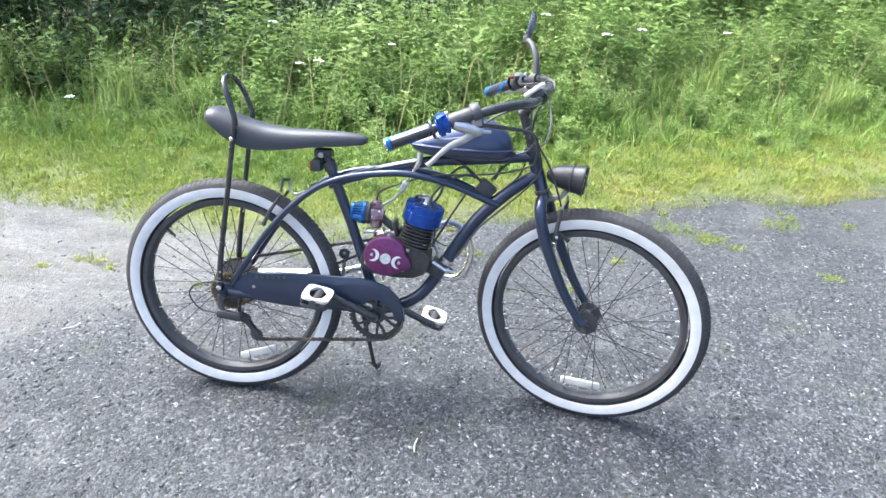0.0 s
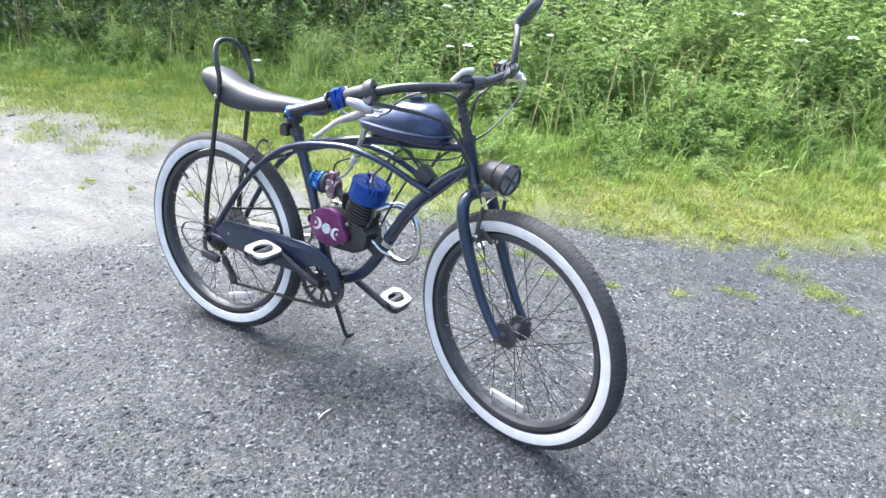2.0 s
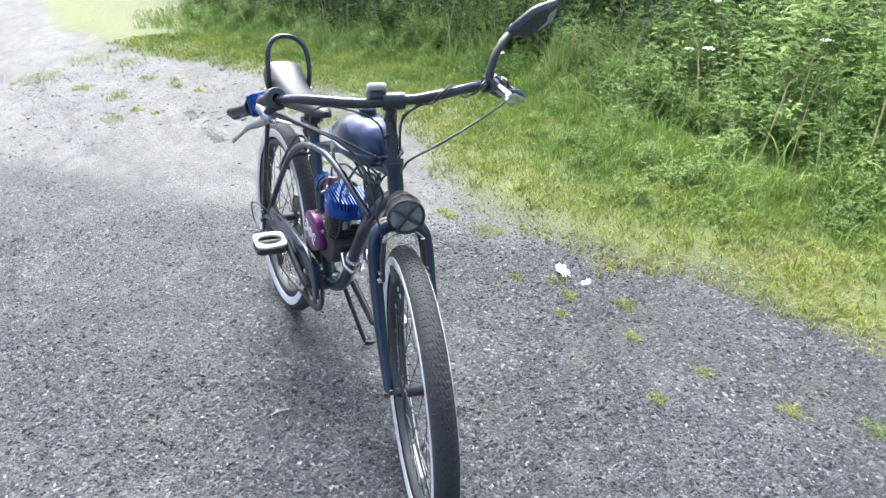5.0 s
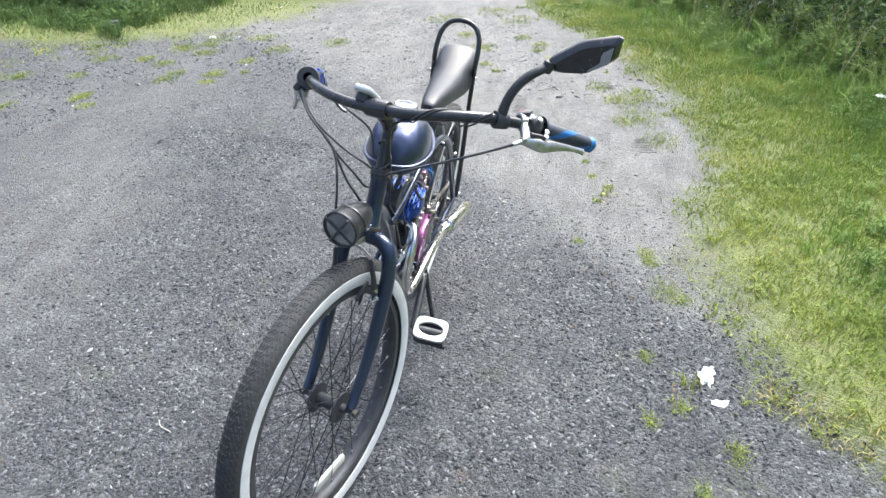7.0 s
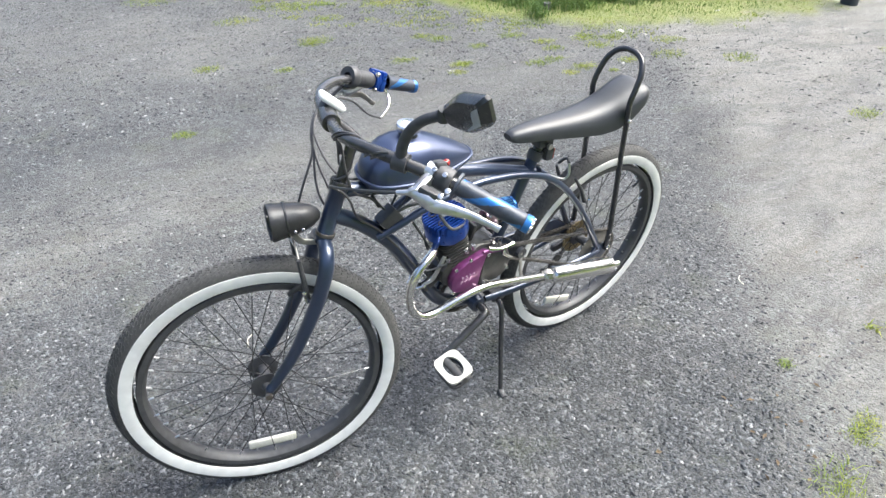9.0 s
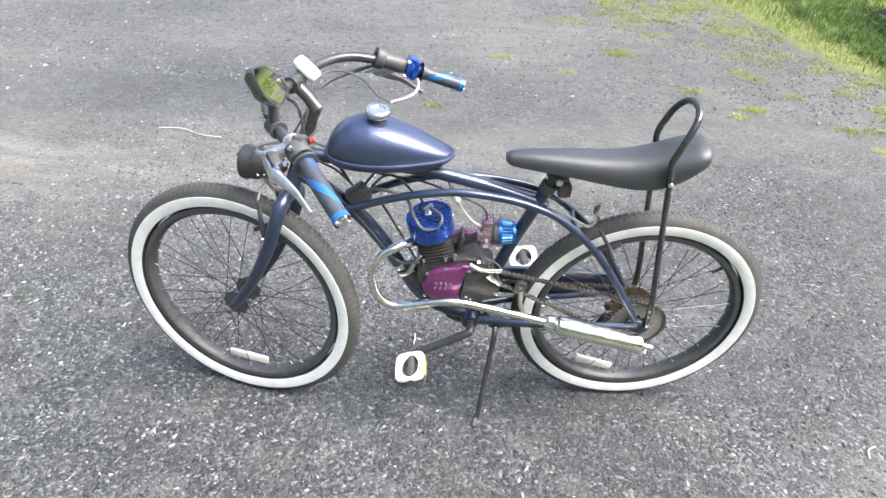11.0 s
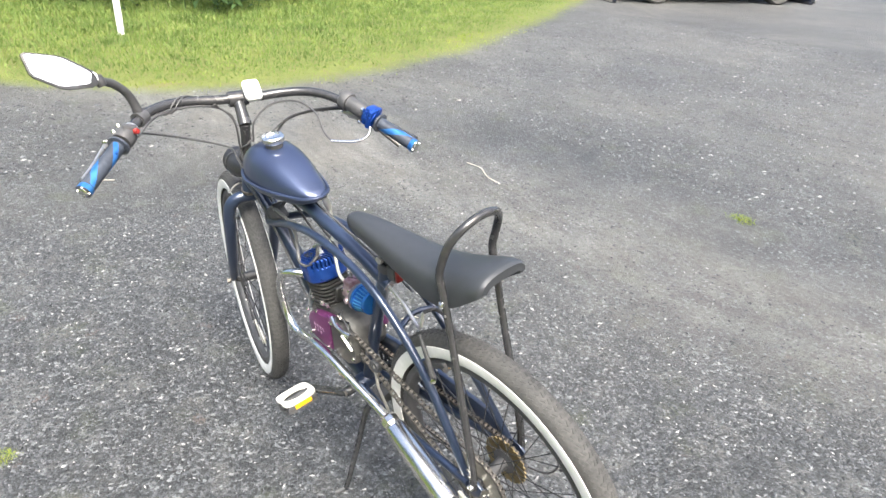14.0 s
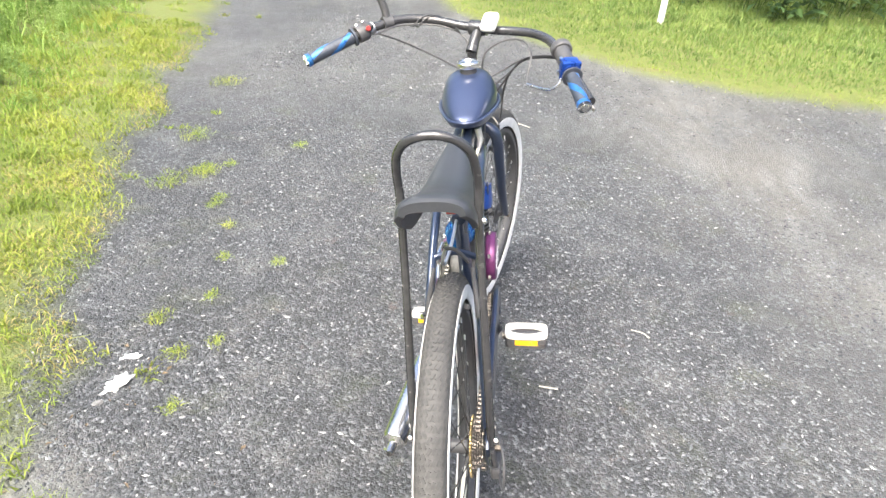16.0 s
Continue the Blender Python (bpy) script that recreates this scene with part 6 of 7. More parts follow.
# ---- the engine ----
CYL = frame_of((0.546, 0, 0.4945), (0.24, 0, 0.97))
outline = [(0.398, 0.47), (0.41, 0.508), (0.44, 0.535), (0.485, 0.545), (0.52, 0.535), (0.585, 0.522), (0.606, 0.5), (0.606, 0.468), (0.59, 0.444), (0.56, 0.43), (0.5, 0.428), (0.435, 0.436), (0.407, 0.45)]
engine = part("engine", plate(outline, 0.088, frame_of((0, 0, 0), (0, -1, 0)), 0.01), ENGINE_BLACK, bike, "small black two-stroke engine with purple and blue covers")
sec = []
for k in range(9):
    h0 = 0.012 + 0.0098 * k
    for h, w in ((h0, 0.036), (h0 + 0.0004, 0.0475 - 0.0004 * k), (h0 + 0.004, 0.0475 - 0.0004 * k), (h0 + 0.0044, 0.036)):
        sec.append([CYL @ Vector((w * math.copysign(abs(math.cos(a)) ** 0.55, math.cos(a)), w * math.copysign(abs(math.sin(a)) ** 0.55, math.sin(a)), h)) for a in np.linspace(0, 2 * math.pi, 32, endpoint=False)])
bm = loft(sec)
part("cylinder", bm, ENGINE_BLACK, engine, "black finned cylinder")
sec, R = [], 0.057
for k in range(-6, 7):
    for yy, h in ((k * 0.0086 - 0.0043, 0.137), (k * 0.0086 - 0.0024, 0.137), (k * 0.0086 - 0.0021, 0.158), (k * 0.0086 + 0.0021, 0.158), (k * 0.0086 + 0.0024, 0.137)):
        yy = max(-R + 0.001, min(R - 0.001, yy))
        hx = math.sqrt(R * R - yy * yy)
        tx = max(hx - 0.003, 0.002)
        sec.append([CYL @ Vector(q) for q in ((-hx * 0.9, yy * 0.95, 0.1), (hx * 0.9, yy * 0.95, 0.1), (hx, yy, 0.107), (hx, yy, h - 0.003), (tx, yy, h), (-tx, yy, h), (-hx, yy, h - 0.003), (-hx, yy, 0.107))])
bm = loft(sec)
head = part("cylinder_head", bm, BLUE, engine, "anodised blue finned cylinder head", 30)
for k in range(4):
    a = k * math.pi / 2 + math.pi / 4
    part("head_recess", lathe([(0, 0.139), (0.0105, 0.139), (0.0105, 0.1588), (0.0075, 0.1588), (0.007, 0.148), (0, 0.148)], CYL @ Matrix.Translation((0.031 * math.cos(a), 0.031 * math.sin(a), 0)), 14), ENGINE_BLACK, head)
plug = part("spark_plug", lathe([(0, 0.138), (0.012, 0.138), (0.012, 0.15), (0.0085, 0.151), (0.0085, 0.16), (0.006, 0.162), (0.006, 0.175), (0.0045, 0.178), (0, 0.178)], CYL, 14), WHITE_PLASTIC, engine, "white ceramic spark plug")
part("plug_clip", block((0.026, 0.009, 0.009), CYL @ Matrix.Translation((-0.005, 0.004, 0.18)) @ pose(0, 0, 0, 0, 12, 30), 0.003), ALLOY, plug)
wire = [CYL @ Vector((-0.01, 0.006, 0.18)), CYL @ Vector((-0.035, 0.03, 0.165)), CYL @ Vector((-0.02, 0.05, 0.15)), CYL @ Vector((0.014, 0.052, 0.155)), CYL @ Vector((0.03, 0.038, 0.19)), (0.64, 0.03, 0.715), (0.7, 0.03, 0.735), (0.745, 0.02, 0.72)]
part("ignition_lead", tube(wire, 0.0042, 10, steps=6), RUBBER_HOSE, engine, "grey ignition lead")
outline = [(0.48 + 0.064 * math.cos(radians(a)), 0.5 + 0.059 * math.sin(radians(a))) for a in range(38, 322, 12)] + [(0.545, 0.463), (0.556, 0.476), (0.552, 0.492), (0.538, 0.51)]
bm = plate(outline, 0.026, frame_of((0, -0.055, 0), (0, -1, 0)), 0.007)
mag = part("magneto_cover", bm, PURPLE, engine, "purple anodised cover with a white triple-moon emblem")
ey = -0.0689
ring = [(0.0175 * math.cos(a), 0.0175 * math.sin(a)) for a in np.linspace(0, 2 * math.pi, 28, endpoint=False)]
em = frame_of((0.48, ey, 0.496), (0, -1, 0)) @ Matrix.Rotation(radians(-14), 4, "Z") @ Matrix.Diagonal((0.9, 0.9, 1, 1))
part("emblem_disc", plate(ring, 0.0016, em), MOON, mag, "pale mottled moon disc")
for s in (1, -1):
    outer = [(0.019 * math.cos(radians(a)), 0.0205 * math.sin(radians(a))) for a in np.linspace(-100, 100, 18)]
    inner = [(0.0165 * math.cos(radians(a)) - 0.0085, 0.0185 * math.sin(radians(a))) for a in np.linspace(96, -96, 18)]
    cres = [(s * -x, y) for x, y in outer + inner]
    cres = cres if s < 0 else cres[::-1]
    part("emblem_crescent", plate([(x + s * 0.04, y) for x, y in cres], 0.0016, em), WHITE_MARK, mag)
    for k in range(2):
        part("emblem_stroke", block((0.0022, 0.011 - 0.003 * k, 0.0016), em @ Matrix.Translation((s * (0.043 + 0.0045 * k), 0.001, 0)), 0.0), WHITE_MARK, mag)
for a in (20, 85, 150, 205, 265, 318):
    part("cover_screw", lathe([(0, 0), (0.0055, 0), (0.0055, 0.004), (0.0035, 0.006), (0, 0.006)], frame_of((0.48 + 0.066 * math.cos(radians(a)), -0.05, 0.5 + 0.061 * math.sin(radians(a))), (0, -1, 0)), 10), STEEL, mag)
outline = [(0.478, 0.534), (0.545, 0.52), (0.575, 0.503), (0.59, 0.478), (0.588, 0.45), (0.573, 0.428), (0.54, 0.42), (0.497, 0.424), (0.492, 0.47)]
clutch = part("clutch_cover", plate(outline, 0.024, frame_of((0, 0.055, 0), (0, -1, 0)), 0.006), PURPLE, engine, "purple clutch cover with faint engraved lettering")
for r, (z0, widths) in enumerate(((0.478, (0.012, 0.008, 0.01, 0.009)), (0.463, (0.009, 0.011, 0.008)))):
    x0 = 0.562
    for w in widths:
        part("engraved_letter", block((0.0016, 0.0012, 0.011), pose(x0 - w / 2, 0.0676, z0, 0, 22 if len(widths) > 3 else -18, 0)), ENGRAVED, clutch, "thin engraved lettering, unreadable")
        part("engraved_letter", block((w * 0.6, 0.0012, 0.0015), Matrix.Translation((x0 - w / 2, 0.0676, z0 + 0.004 - w * 0.4))), ENGRAVED, clutch)
        x0 -= w + 0.003
outline = [(0.486, 0.532), (0.44, 0.53), (0.405, 0.515), (0.39, 0.478), (0.396, 0.438), (0.43, 0.418), (0.494, 0.42), (0.488, 0.47)]
side = part("sprocket_cover", plate(outline, 0.02, frame_of((0, 0.054, 0), (0, -1, 0)), 0.005), ENGINE_BLACK, engine)
part("cover_ridge", tube([(0.492, 0.062, 0.531), (0.455, 0.064, 0.528), (0.42, 0.063, 0.517)], [0.0075, 0.007, 0.005], 8, steps=2, flat=0.6), PURPLE, side, "purple ridge along the cover")
for k, (x0, z0) in enumerate(((0.58, 0.512), (0.535, 0.528), (0.583, 0.436), (0.51, 0.428))):
    part("cover_screw", lathe([(0, 0), (0.005, 0), (0.005, 0.0035), (0.003, 0.005), (0, 0.005)], frame_of((x0, 0.0655, z0), (0, 1, 0)), 10), CHROME, clutch)
for x0, y0, z0 in ((0.588, 0.04, 0.535), (0.535, 0.045, 0.545), (0.512, 0.045, 0.55), (0.585, -0.03, 0.535), (0.452, 0.05, 0.548), (0.425, 0.05, 0.535)):
    part("case_nut", tube([(x0, y0, z0 - 0.008), (x0 + 0.002, y0, z0 + 0.006)], 0.0062, 6), CHROME, engine, smooth=0)
part("front_bracket", tube([(0.598, 0.036, 0.545), (0.615, 0.036, 0.51), (0.628, 0.032, 0.478), (0.652, 0.022, 0.462)], [0.005, 0.0055, 0.0055, 0.005], 8, steps=3), ALLOY, engine, "bright bracket on the engine front")
part("intake_plate", block((0.012, 0.05, 0.05), pose(0.5, 0.0, 0.572, 0, -14, 0), 0.006), ENGINE_BLACK, engine)
for x0, z0 in ((0.475, 0.522), (0.42, 0.512), (0.402, 0.45), (0.478, 0.432), (0.466, 0.424)):
    part("cover_screw", lathe([(0, 0), (0.006, 0), (0.006, 0.004), (0.0035, 0.006), (0, 0.006)], frame_of((x0, 0.063, z0), (0, 1, 0)), 10), CHROME, side)
part("clutch_lever", tube([(0.474, 0.06, 0.538), (0.45, 0.068, 0.532), (0.42, 0.07, 0.53), (0.393, 0.068, 0.531)], [0.007, 0.0045, 0.0045, 0.006], 8, steps=3), CHROME, engine, "bright clutch lever")
part("clutch_rod", tube([(0.43, 0.068, 0.512), (0.395, 0.068, 0.485)], 0.005, 8), CHROME, engine)
part("intake_pipe", tube([(0.513, 0.0, 0.565), (0.49, 0.004, 0.57), (0.468, 0.008, 0.585), (0.45, 0.01, 0.6)], 0.0115, 12, steps=3), ENGINE_BLACK, engine)
bm = lathe([(0, -0.03), (0.012, -0.03), (0.016, -0.022), (0.016, 0.012), (0.014, 0.026), (0.008, 0.03), (0.008, 0.036), (0, 0.036)], Matrix.Translation((0.437, 0.01, 0.607)), 16)
block((0.042, 0.042, 0.034), Matrix.Translation((0.434, 0.01, 0.607)), 0.005, bm)
block((0.026, 0.034, 0.03), Matrix.Translation((0.438, 0.012, 0.632)), 0.005, bm)
lathe([(0.012, 0), (0.02, 0), (0.02, 0.012), (0.012, 0.012)], frame_of((0.448, 0.01, 0.603), (1, 0, -0.1)), 18, bm, closed=True)
tube([(0.437, 0.03, 0.62), (0.437, -0.022, 0.595)], 0.005, 8, bm)
carb = part("carburettor", bm, PURPLE_ALLOY, engine, "small alloy carburettor")
part("float_bowl", lathe([(0, -0.042), (0.0135, -0.042), (0.0185, -0.037), (0.0185, -0.024), (0.021, -0.023), (0.021, -0.019), (0, -0.019)], Matrix.Translation((0.437, 0.01, 0.607)), 18), PURPLE_ALLOY, carb)
for dx, dy, dz in ((0.016, 0.02, 0.008), (-0.008, 0.021, 0.016), (0.012, 0.02, -0.014), (-0.01, 0.02, -0.008), (0.014, -0.02, 0.01), (-0.008, -0.02, -0.006)):
    part("carb_screw", lathe([(0, 0), (0.0042, 0), (0.0042, 0.004), (0.002, 0.0055), (0, 0.0055)], frame_of((0.437 + dx, 0.01 + dy * 0.85, 0.607 + dz), (0, 1 if dy > 0 else -1, 0)), 8), CHROME, carb)
part("mixture_knob", lathe([(0, 0), (0.0075, 0), (0.0075, 0.009), (0.005, 0.012), (0, 0.012)], frame_of((0.437, 0.028, 0.594), (0.2, 1, -0.2)), 12), PURPLE_ALLOY, carb)
part("carb_cap", lathe([(0, 0.026), (0.012, 0.026), (0.012, 0.036), (0, 0.038)], Matrix.Translation((0.437, 0.01, 0.607)), 14), PURPLE, carb)
am = frame_of((0.42, 0.01, 0.606), (-1, 0, 0.05))
bm = lathe([(0, -0.004), (0.028, -0.004), (0.031, 0), (0.031, 0.012), (0, 0.012)], am, 24)
part("filter_collar", bm, BLACK_MATT, carb)
bm = bmesh.new()
sec = []
for h, r, fold in ((0.012, 0.033, 0), (0.0125, 0.0345, 0), (0.02, 0.0342, 0), (0.0205, 0.03, 0.0018), (0.034, 0.0275, 0.002), (0.0465, 0.0252, 0.0018), (0.047, 0.028, 0), (0.054, 0.0275, 0), (0.056, 0.021, 0)):
    sec.append([am @ Vector(((r + fold * math.cos(22 * a)) * math.cos(a), (r + fold * math.cos(22 * a)) * math.sin(a), h)) for a in np.linspace(0, 2 * math.pi, 88, endpoint=False)])
bm = loft(sec)
cone = part("air_filter", bm, FILTER_BLUE, engine, "blue pleated cone air filter")
for k in range(22):
    a = 2 * math.pi * k / 22
    part("pleat", tube([am @ Vector((0.0315 * math.cos(a), 0.0315 * math.sin(a), 0.0205)), am @ Vector((0.0268 * math.cos(a), 0.0268 * math.sin(a), 0.0468))], [0.0016, 0.0013], 5), FILTER_PLEAT, cone)
part("fuel_hose", tube([(0.553, -0.03, 0.757), (0.54, -0.022, 0.735), (0.52, -0.006, 0.7), (0.5, 0.008, 0.668), (0.47, 0.02, 0.64), (0.443, 0.014, 0.625)], 0.0042, 8, steps=5), CLEAR_HOSE, engine, "milky fuel hose")
part("fuel_filter", tube([(0.528, -0.012, 0.714), (0.525, -0.01, 0.709), (0.514, -0.002, 0.69), (0.51, 0.0, 0.683)], [0.004, 0.0095, 0.0095, 0.004], 12), WHITE_PLASTIC, engine, "small white fuel filter")
for s in (1, -1):
    part("mount_clamp", tube([(0.612, s * 0.02, 0.48), (0.65, s * 0.026, 0.46), (0.672, s * 0.012, 0.448)], 0.005, 8), CHROME, engine)
part("front_mount", block((0.05, 0.036, 0.05), pose(0.625, 0, 0.455, 0, 35, 0), 0.006), ENGINE_BLACK, engine)
part("frame_clamp", lathe([(0.0188, -0.008), (0.0215, -0.008), (0.0215, 0.008), (0.0188, 0.008)], frame_of((0.652, 0, 0.482), (0.5, 0, 0.866)), 20, closed=True), CHROME, engine)

# exhaust
pipe = [(0.59, 0.0, 0.562), (0.622, 0.024, 0.577), (0.652, 0.05, 0.582), (0.688, 0.062, 0.565), (0.712, 0.064, 0.527), (0.719, 0.064, 0.483), (0.707, 0.066, 0.432), (0.678, 0.07, 0.403), (0.64, 0.073, 0.4), (0.585, 0.08, 0.419), (0.53, 0.086, 0.434), (0.48, 0.088, 0.433), (0.42, 0.088, 0.418), (0.34, 0.085, 0.394), (0.26, 0.084, 0.37)]
exhaust = part("exhaust_pipe", tube(pipe, 0.0112, 14, steps=5), CHROME, bike, "chrome exhaust pipe that loops forward and runs back low")
ma, mb2 = Vector((0.236, 0.086, 0.365)), Vector((-0.004, 0.126, 0.336))
mm = frame_of(ma, mb2 - ma)
part("exhaust_flange", block((0.012, 0.05, 0.03), pose(0.596, 0.004, 0.563, 0, 0, 30), 0.004), STEEL, exhaust)
bm = lathe([(0.0105, -0.03), (0.018, -0.028), (0.0215, -0.02), (0.0215, -0.004), (0.017, 0), (0.0105, 0)], mm, 8, closed=True)
part("muffler_nut", bm, CHROME, exhaust, smooth=20)
muffler = part("muffler", lathe([(0, 0), (0.014, 0.0), (0.021, 0.004), (0.0262, 0.01), (0.0262, 0.226), (0.023, 0.232), (0.012, 0.236), (0.0095, 0.238), (0.0095, 0.262), (0.007, 0.262), (0.007, 0.24), (0, 0.24)], mm, 28), CHROME, exhaust, "bright straight muffler")
part("tip_bolt", tube([mm @ Vector((0.006, 0.0, 0.246)), mm @ Vector((0.02, 0.0, 0.246))], 0.004, 6), CHROME, exhaust, smooth=0)

# ignition box and cables
m = pose(0.752, 0.008, 0.702, 0, 38, 0)
cdi = part("ignition_box", block((0.05, 0.034, 0.044), m, 0.005), BLACK_MATT, bike, "black ignition box strapped to the frame")
part("mount_stud", tube([(0.775, 0.0, 0.735), (0.795, 0, 0.775)], 0.004, 8), BLACK_MATT, cdi)
CABLE = BLACK_MATT


def cable(points, r=0.0027, label="black control cable", turn=0):
    """A control cable; the first points turn with the handlebar."""
    pts = [STEER @ Vector(p) if i < turn else Vector(p) for i, p in enumerate(points)]
    return part("cable", tube(pts, r, 7, steps=6), CABLE, bike, label)


cable([(0.802, -0.262, 0.936), (0.872, -0.185, 0.919), (0.9, -0.127, 0.898), (0.906, -0.093, 0.862), (0.912, -0.06, 0.81), (0.905, -0.034, 0.77), (0.86, -0.026, 0.715), (0.8, -0.024, 0.655), (0.74, -0.024, 0.595), (0.68, -0.022, 0.5)], turn=6)
cable([(0.806, -0.256, 0.935), (0.874, -0.18, 0.916), (0.902, -0.124, 0.895), (0.91, -0.09, 0.858), (0.938, -0.066, 0.8), (0.964, -0.055, 0.73), (0.976, -0.047, 0.69)], turn=7)
cable([(0.8, -0.256, 0.94), (0.868, -0.184, 0.922), (0.898, -0.124, 0.9), (0.892, -0.07, 0.865), (0.876, -0.034, 0.84), (0.85, -0.024, 0.82), (0.8, -0.02, 0.806), (0.7, -0.018, 0.793), (0.6, -0.017, 0.782), (0.5, -0.017, 0.76), (0.4, -0.017, 0.733), (0.32, -0.02, 0.708), (0.25, -0.02, 0.685)], turn=5)
cable([(0.832, 0.276, 0.944), (0.868, 0.21, 0.918), (0.896, 0.11, 0.876), (0.9, 0.035, 0.842), (0.88, 0.024, 0.82), (0.86, 0.022, 0.79), (0.84, 0.02, 0.74), (0.78, 0.022, 0.68), (0.72, 0.024, 0.6), (0.66, 0.03, 0.52), (0.6, 0.05, 0.53)], turn=4)
cable([(0.808, -0.252, 0.94), (0.876, -0.182, 0.92), (0.904, -0.122, 0.893), (0.904, -0.086, 0.856), (0.896, -0.05, 0.82), (0.87, -0.03, 0.785), (0.8, -0.026, 0.76), (0.7, -0.02, 0.745), (0.6, -0.01, 0.735), (0.5, 0.0, 0.7), (0.45, 0.005, 0.675), (0.438, 0.01, 0.645)], turn=5)
cable([(0.72, 0.012, 0.73), (0.69, 0.01, 0.76), (0.66, 0.0, 0.75), (0.62, -0.01, 0.7), (0.6, -0.02, 0.67), (0.61, -0.03, 0.62), (0.615, -0.03, 0.56), (0.6, -0.035, 0.52)], 0.0032, "black engine wire")
cable([(0.74, -0.004, 0.722), (0.7, -0.02, 0.765), (0.66, -0.024, 0.785)], 0.0032, "black engine wire")
cable([(0.7, 0.014, 0.69), (0.66, 0.02, 0.62), (0.62, 0.028, 0.545), (0.605, 0.03, 0.51)], 0.0032, "black engine wire")
cable([(0.76, 0.25, 0.955), (0.83, 0.2, 0.972), (0.87, 0.12, 0.972), (0.885, 0.05, 0.955), (0.87, 0.02, 0.92), (0.862, 0.016, 0.86), (0.85, 0.02, 0.81), (0.8, 0.012, 0.77), (0.765, 0.01, 0.73)], 0.0028, turn=6)
cable([(0.05, -0.06, 0.372), (-0.01, -0.085, 0.39), (-0.07, -0.1, 0.385), (-0.095, -0.1, 0.35), (-0.07, -0.095, 0.305), (-0.02, -0.088, 0.29)], 0.0025)
cable([(0.47, 0.03, 0.545), (0.44, 0.055, 0.56), (0.41, 0.06, 0.548), (0.395, 0.066, 0.534)], 0.0018, "thin steel clutch wire")
wrap = [AXIS_FOOT + AXIS_WAY * (0.137 + 0.003 * k) + Vector((0.0155 * math.cos(k * 0.3), 0.0155 * math.sin(k * 0.3), 0)) for k in range(22)]
part("cable_wrap", tube(wrap, 0.0024, 6, steps=2), CABLE, bike)
for lag in (0.0, 0.7):
    wound = [Vector((0.872, 0.016, 0.9)), Vector((0.874, 0.022, 0.935)), Vector((0.88, 0.045, 0.952))]
    for q in np.linspace(0, 1, 26):
        at = 0.06 + 0.16 * q
        c = Vector(tuple(float(np.interp(at, [p[1] for p in half], [p[k] for p in half])) for k in range(3)))
        a = 3.6 + lag + 9.4 * q
        wound.append(c + Vector((math.cos(a), 0.3 * math.sin(a), math.sin(a))) * (0.0138 + 0.008 * max(0, -math.sin(a)) * math.sin(math.pi * q)))
    steered("switch_wire", tube(wound, 0.0018, 6, steps=2), CABLE, bar)


# ---- round about ----
def tree_parts(seed, height, spread, leaf, count):
    """Trunk with limbs, and a crown of leaf clumps at the limbs' ends. Returns a thing at the origin."""
    r = random.Random(seed)
    bm = tube([(0, 0, -0.1), (0.05, 0.02, height * 0.2), (0.1 * r.random(), 0.1, height * 0.5), (0.15, 0.0, height * 0.85)], [0.16, 0.12, 0.09, 0.03], 10, steps=3)
    tips = []
    for k in range(14):
        a, z0 = r.uniform(0, 6.28), height * r.uniform(0.12, 0.75)
        L = spread * r.uniform(0.5, 1.0) * (1.1 - 0.6 * z0 / height)
        end = Vector((L * math.cos(a), L * math.sin(a), z0 + L * r.uniform(0.1, 0.6)))
        bm = tube([(0.04, 0.02, z0), end * 0.5 + Vector((0, 0, z0 * 0.5 + 0.05)), end], [0.05, 0.03, 0.012], 6, bm, steps=2)
        tips += [end, end * 0.7 + Vector((0, 0, z0 * 0.3))]
    tips.append(Vector((0.15, 0, height)))
    thing = new("tree")
    part("trunk", bm, BARK, thing)
    g = np.random.default_rng(seed)
    c = np.array([tuple(t) for t in tips])[g.integers(0, len(tips), count)] + g.normal(0, 1, (count, 3)) * np.array([0.42, 0.42, 0.34]) * spread * 0.42
    c[:, 2] = np.maximum(c[:, 2], 0.1)
    dirs = g.normal(0, 1, (count, 3)) + np.array([0, 0, -0.2])
    L = leaf * g.uniform(0.6, 1.3, count)
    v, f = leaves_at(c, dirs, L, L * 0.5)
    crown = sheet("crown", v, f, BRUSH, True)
    crown.parent = thing
    return thing


kinds = [tree_parts(11, 6.0, 2.3, 0.19, 3600), tree_parts(23, 7.5, 2.6, 0.2, 4200), tree_parts(37, 4.2, 2.0, 0.18, 3400)]
spots = [(-9.0, 7.0, 0), (-6.0, 9.0, 1), (-3.4, 7.6, 2), (-0.5, 9.6, 0), (2.5, 8.6, 1), (5.0, 10.2, 2), (8.5, 11.0, 0), (10.6, -0.4, 2), (11.2, -3.0, 0), (12.5, -6.0, 1), (10.8, 2.6, 1), (13.0, -9.5, 2),
         (14.5, 4.5, 0), (-12.0, 3.0, 1), (-13.5, -6.0, 0), (-9.5, -9.0, 2), (-5.0, -13.5, 1), (1.5, -17.0, 0), (17.0, -14.0, 1), (-16.0, -1.5, 2), (-4.6, 4.6, 2), (-7.2, 3.6, 0), (-7.6, -11.8, 1), (-3.0, -13.8, 0), (-12.0, -9.0, 1), (-10.5, -12.0, 0), (-15.0, -7.5, 1)]
r0 = random.Random(5)
used = set()
